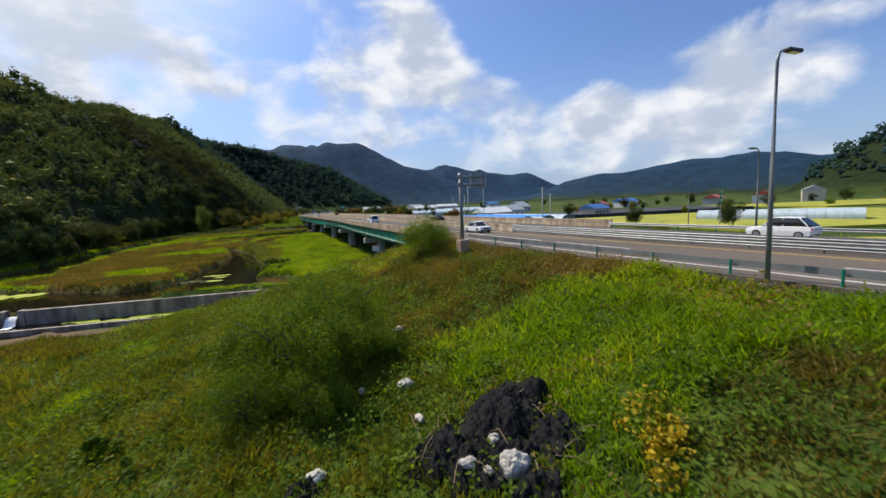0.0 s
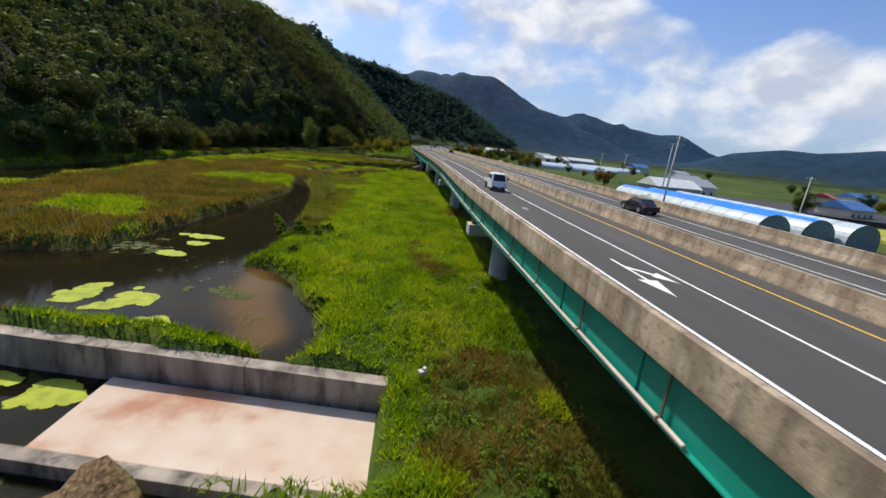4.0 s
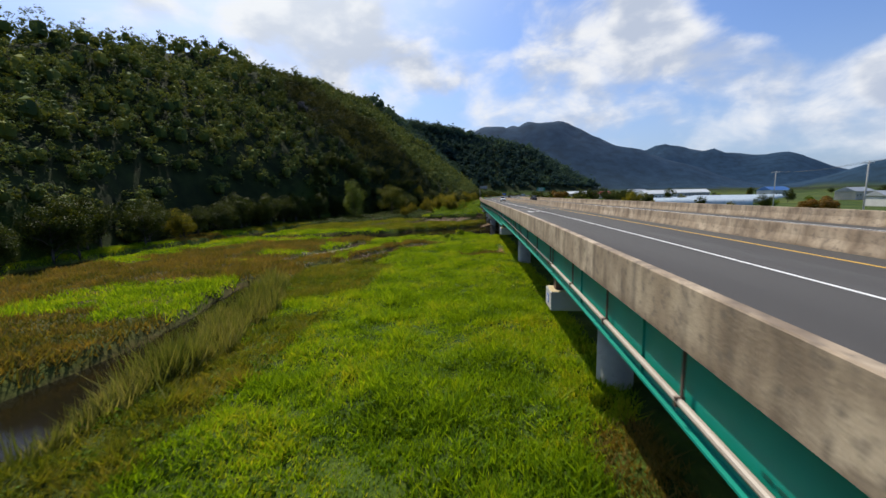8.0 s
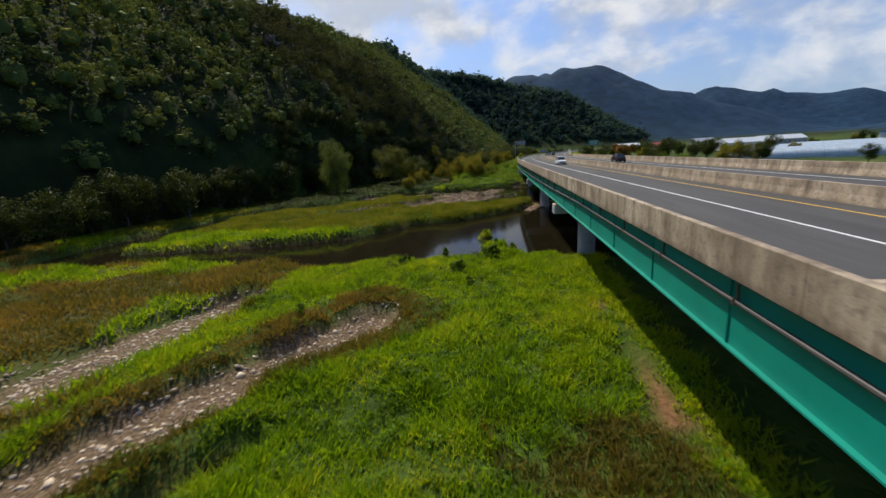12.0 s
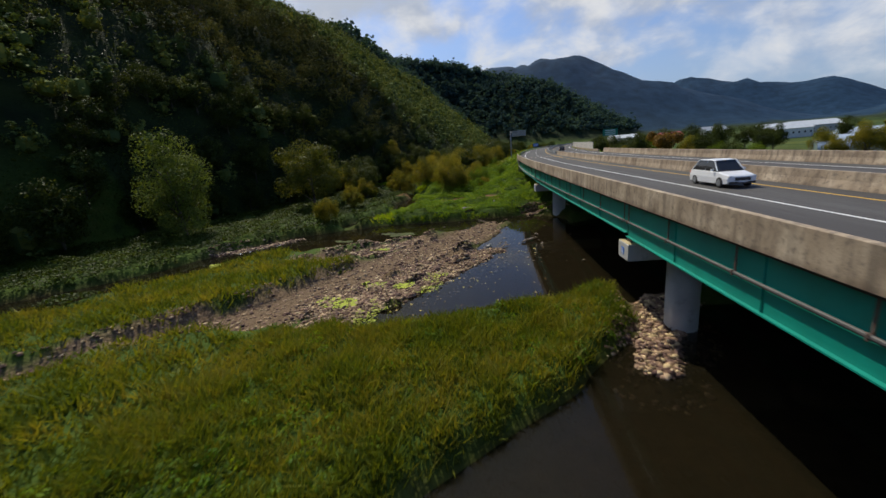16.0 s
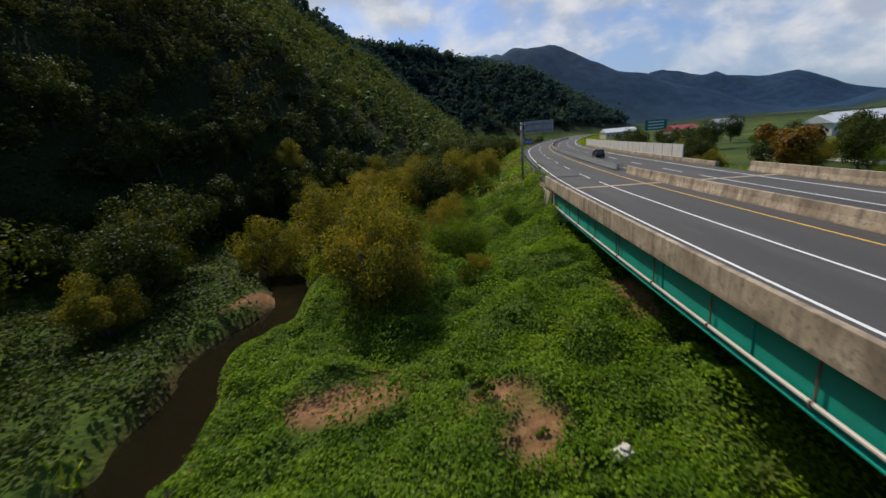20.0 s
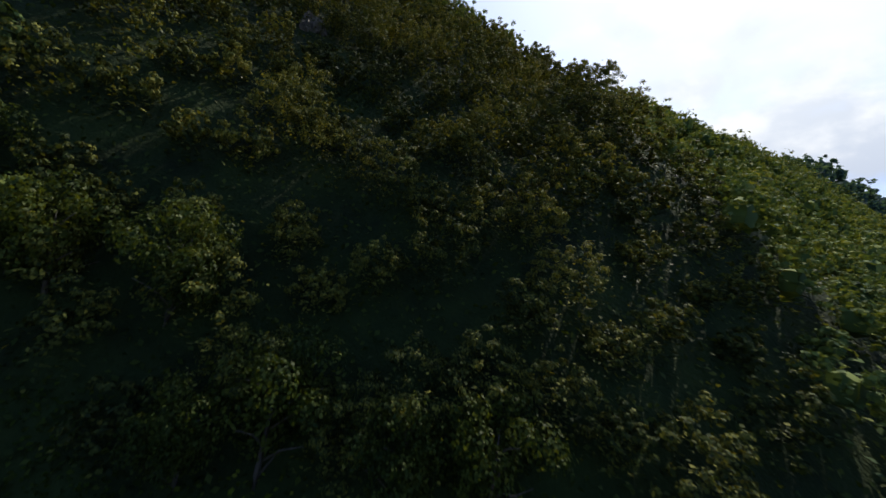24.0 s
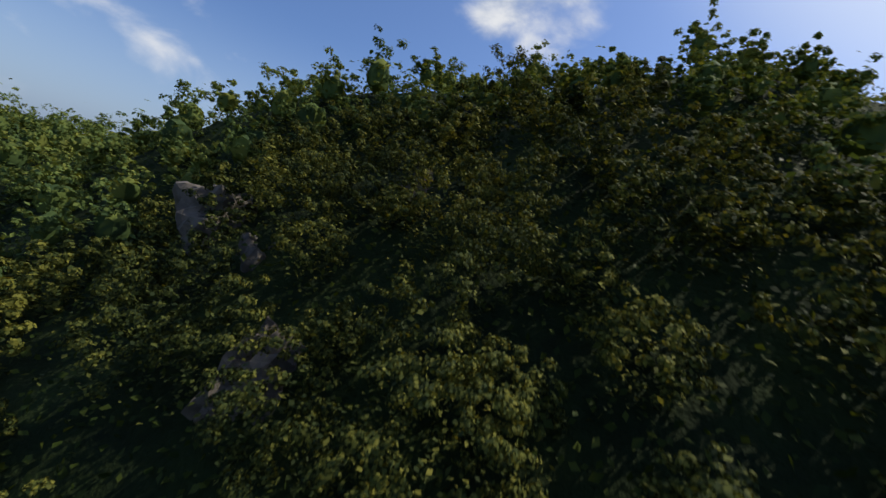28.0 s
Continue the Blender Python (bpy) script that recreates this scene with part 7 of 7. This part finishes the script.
def greenhouse(x, y, w, h, ln, turn, label, blue=True):
    """One tunnel of a vinyl greenhouse: arched film, end wall, hoops and a blue ridge strip."""
    t = tagged(new("greenhouse"), label, "greenhouse", group="vinyl greenhouses by the road")
    t.matrix_basis = Matrix.Translation((x, y, 3.0)) @ Matrix.Rotation(turn, 4, "Z")
    n = 12
    arc = [(math.cos(math.pi * k / n) * w / 2, h * (0.35 + 0.65 * math.sin(math.pi * k / n)) if 0 < k < n else h * 0.35) for k in range(n + 1)]
    arc = [(w / 2, 0)] + arc + [(-w / 2, 0)]
    vs = [(a, yy, z) for yy in (0, ln) for a, z in arc]
    m = len(arc)
    mesh_ob("film_cover", vs, [(k, k + 1, m + k + 1, m + k) for k in range(m - 1)], VINYL, t, "translucent pale vinyl film")
    mesh_ob("end_wall", vs[:m], [tuple(range(m))], MESHNET, t, "dark netted end wall")
    mesh_ob("end_wall", vs[m:], [tuple(range(m))], MESHNET, t)
    if blue:
        vb = [(a * 1.01, yy, z * 1.01 + 0.02) for yy in (-0.05, ln + 0.05) for a, z in arc[6:10]]
        mesh_ob("ridge_strip", vb, [(k, k + 1, 4 + k + 1, 4 + k) for k in range(3)], BLUEFILM, t, "bright blue ridge strip")
    for q in range(int(ln / 4) + 1):
        part("hoop", tube_bm([(a * 1.005, q * 4.0, z * 1.005) for a, z in arc], 0.04, 5), M["galv"], t)
    return t


for k in range(3):
    greenhouse(74 + k * 7.2, 112 - k * 1.5, 7.0, 4.6, 46, 0.06, "pale vinyl greenhouse tunnel with a blue ridge strip", k < 2)
greenhouse(150, 60, 7, 3.6, 40, 0.4, "low pale vinyl greenhouse across the rice field", False)
for k in range(5):
    greenhouse(150 + k * 24, 330 + k * 30, 8, 4.0, 60, 1.2, "distant white vinyl greenhouse", False)

WALLS = [mat("plaster_wall_" + n, [c, tuple(v * 1.15 for v in c)], 0.9, 0.5, 4, 0.1, 6) for n, c in (("white", (0.6, 0.59, 0.56)), ("cream", (0.55, 0.48, 0.38)), ("grey", (0.35, 0.36, 0.37)))]
ROOFS = [mat("sheet_roof_" + n, [c, tuple(v * 1.2 for v in c)], 0.5, 0.5, 4, 0.1, 6) for n, c in (("red", (0.35, 0.06, 0.05)), ("blue", (0.05, 0.14, 0.35)), ("grey", (0.3, 0.32, 0.34)), ("pale", (0.6, 0.62, 0.62)))]
WINDOW = mat("window_glass", [(0.04, 0.05, 0.06), (0.07, 0.08, 0.09)], 0.1, 1)


def farmhouse(x, y, w, d, h, roof, wall, turn, label, storeys=1):
    t = tagged(new("farm_building"), label, "house")
    t.matrix_basis = Matrix.Translation((x, y, float(ground_z(x, y)))) @ Matrix.Rotation(turn, 4, "Z")
    part("wall", box_bm((0, 0, h / 2), (w, d, h)), WALLS[wall], t)
    bm = bmesh.new()
    e, rh = 0.5, min(w, d) * 0.26
    vs = [bm.verts.new(p) for p in ((-w / 2 - e, -d / 2 - e, h), (w / 2 + e, -d / 2 - e, h), (w / 2 + e, d / 2 + e, h), (-w / 2 - e, d / 2 + e, h), (-w / 2 - e, 0, h + rh), (w / 2 + e, 0, h + rh))]
    for f in ((0, 1, 5, 4), (2, 3, 4, 5), (1, 2, 5), (3, 0, 4), (3, 2, 1, 0)):
        bm.faces.new([vs[k] for k in f])
    part("roof", bm, ROOFS[roof], t)
    n = max(2, int(w / 3.5))
    for fl in range(storeys):
        for k in range(n):
            xx = -w / 2 + (k + 0.5) * w / n
            wn = part("window", box_bm((xx, -d / 2 - 0.02, h * (fl + 0.55) / storeys), (1.4, 0.08, 1.2)), WALLS[0], t)
            part("pane", box_bm((xx, -d / 2 - 0.07, h * (fl + 0.55) / storeys), (1.2, 0.04, 1.0)), WINDOW, wn)
    part("door", box_bm((w / 2 - 1.0, -d / 2 - 0.04, 1.0), (0.9, 0.08, 2.0)), ROOFS[2], t)
    return t


rb = random.Random(17)
for x, y, w, d, h, ro, wa, tu, lab, st in [(96, 176, 16, 10, 4.5, 3, 2, 0.1, "long shed with a pale metal roof", 1), (112, 190, 18, 10, 5, 2, 0, 0.2, "farm shed with a grey metal roof", 1), (150, 165, 14, 9, 4, 1, 1, 0.3, "low house with a blue roof", 1), (318, 182, 18, 12, 6, 0, 0, 0.5, "white factory building with a red roof", 2), (345, 166, 20, 12, 8, 2, 1, 0.5, "tall cream plant building with a grey roof", 3), (300, 205, 20, 10, 5, 0, 2, 0.4, "shed with a red roof among fields", 1), (270, 260, 22, 10, 5, 1, 0, 0.2, "blue-roofed hall across the valley", 1)] + [(225, 240, 14, 9, 4, 0, 1, 0.6, "red-roofed farmhouse in the valley", 1), (190, 300, 18, 9, 4.5, 2, 0, 0.1, "grey-roofed farmhouse in the valley", 1), (160, 470, 30, 12, 5, 3, 0, 0.3, "long pale-roofed hall beyond the orchard", 1), (210, 520, 34, 12, 5, 3, 2, 0.2, "long pale-roofed hall in the valley", 1), (260, 480, 24, 12, 6, 1, 0, 0.4, "blue-roofed workshop in the valley", 1), (140, 560, 16, 10, 5, 0, 1, 0.2, "red-roofed house up the valley", 1), (190, 600, 20, 12, 6, 2, 0, 0.2, "grey-roofed house up the valley", 2)] + [(130, 640, 26, 12, 5, 3, 1, 0.1, "pale-roofed hall up the valley", 1), (240, 380, 22, 10, 5, 2, 1, 0.5, "grey-roofed shed by the greenhouses", 1)]:
    farmhouse(x, y, w, d, h, ro, wa, tu, lab, st)

RICE = mat("ripening_rice", [(0.2, 0.22, 0.02), (0.32, 0.32, 0.025), (0.4, 0.36, 0.035)], 0.9, 0.15, 6, 0.4, 3)
NET = mat("black_shade_net", [(0.02, 0.02, 0.025), (0.05, 0.05, 0.055)], 0.8, 0.3, 5, 0.3, 2)
TRACK = mat("pale_farm_track", [(0.42, 0.36, 0.27), (0.5, 0.44, 0.34)], 0.95, 0.4, 5, 0.2, 4)


def field(name, pts, material, label, category, z=0.25):
    """A field as a low block of crop standing on the valley floor."""
    n = len(pts)
    zs = [float(ground_z(x, y)) for x, y in pts]
    vs = [(x, y, q - 0.5) for (x, y), q in zip(pts, zs)] + [(x, y, q + z) for (x, y), q in zip(pts, zs)]
    fs = [tuple(range(n, 2 * n))] + [(k, (k + 1) % n, n + (k + 1) % n, n + k) for k in range(n)]
    return tagged(mesh_ob(name, vs, fs, material), label, category, kind="structure")


field("rice_field", [(102, 60), (190, 20), (230, 110), (112, 150)], RICE, "ripening yellow-green rice field", "field", 0.6)
field("rice_field", [(54, 8), (95, -30), (130, 10), (70, 60)], RICE, "ripening rice beside the highway", "field", 0.6)
field("rice_field", [(240, 110), (330, 60), (350, 130), (255, 190)], RICE, "distant strip of yellow rice", "field", 0.6)
field("net_field", [(130, -20), (230, -60), (260, 0), (160, 30)], NET, "field under black shade netting", "field", 1.6)
field("net_field", [(120, 160), (220, 130), (235, 175), (130, 205)], NET, "crops under black shade netting", "field", 1.6)
for k in range(9):
    a, b = 330 + k * 9, 339 + k * 9
    vs = []
    for y in (a, b):
        c = 52 + (y - 300) * 0.28 + 10 * math.sin((y - 300) / 40)
        vs += [(c - 1.8, y, float(ground_z(c - 1.8, y)) + 0.08), (c + 1.8, y, float(ground_z(c + 1.8, y)) + 0.08)]
    tagged(mesh_ob("farm_track", vs, [(0, 1, 3, 2)], TRACK), "pale dusty farm track along the orchard", "track", kind="structure")
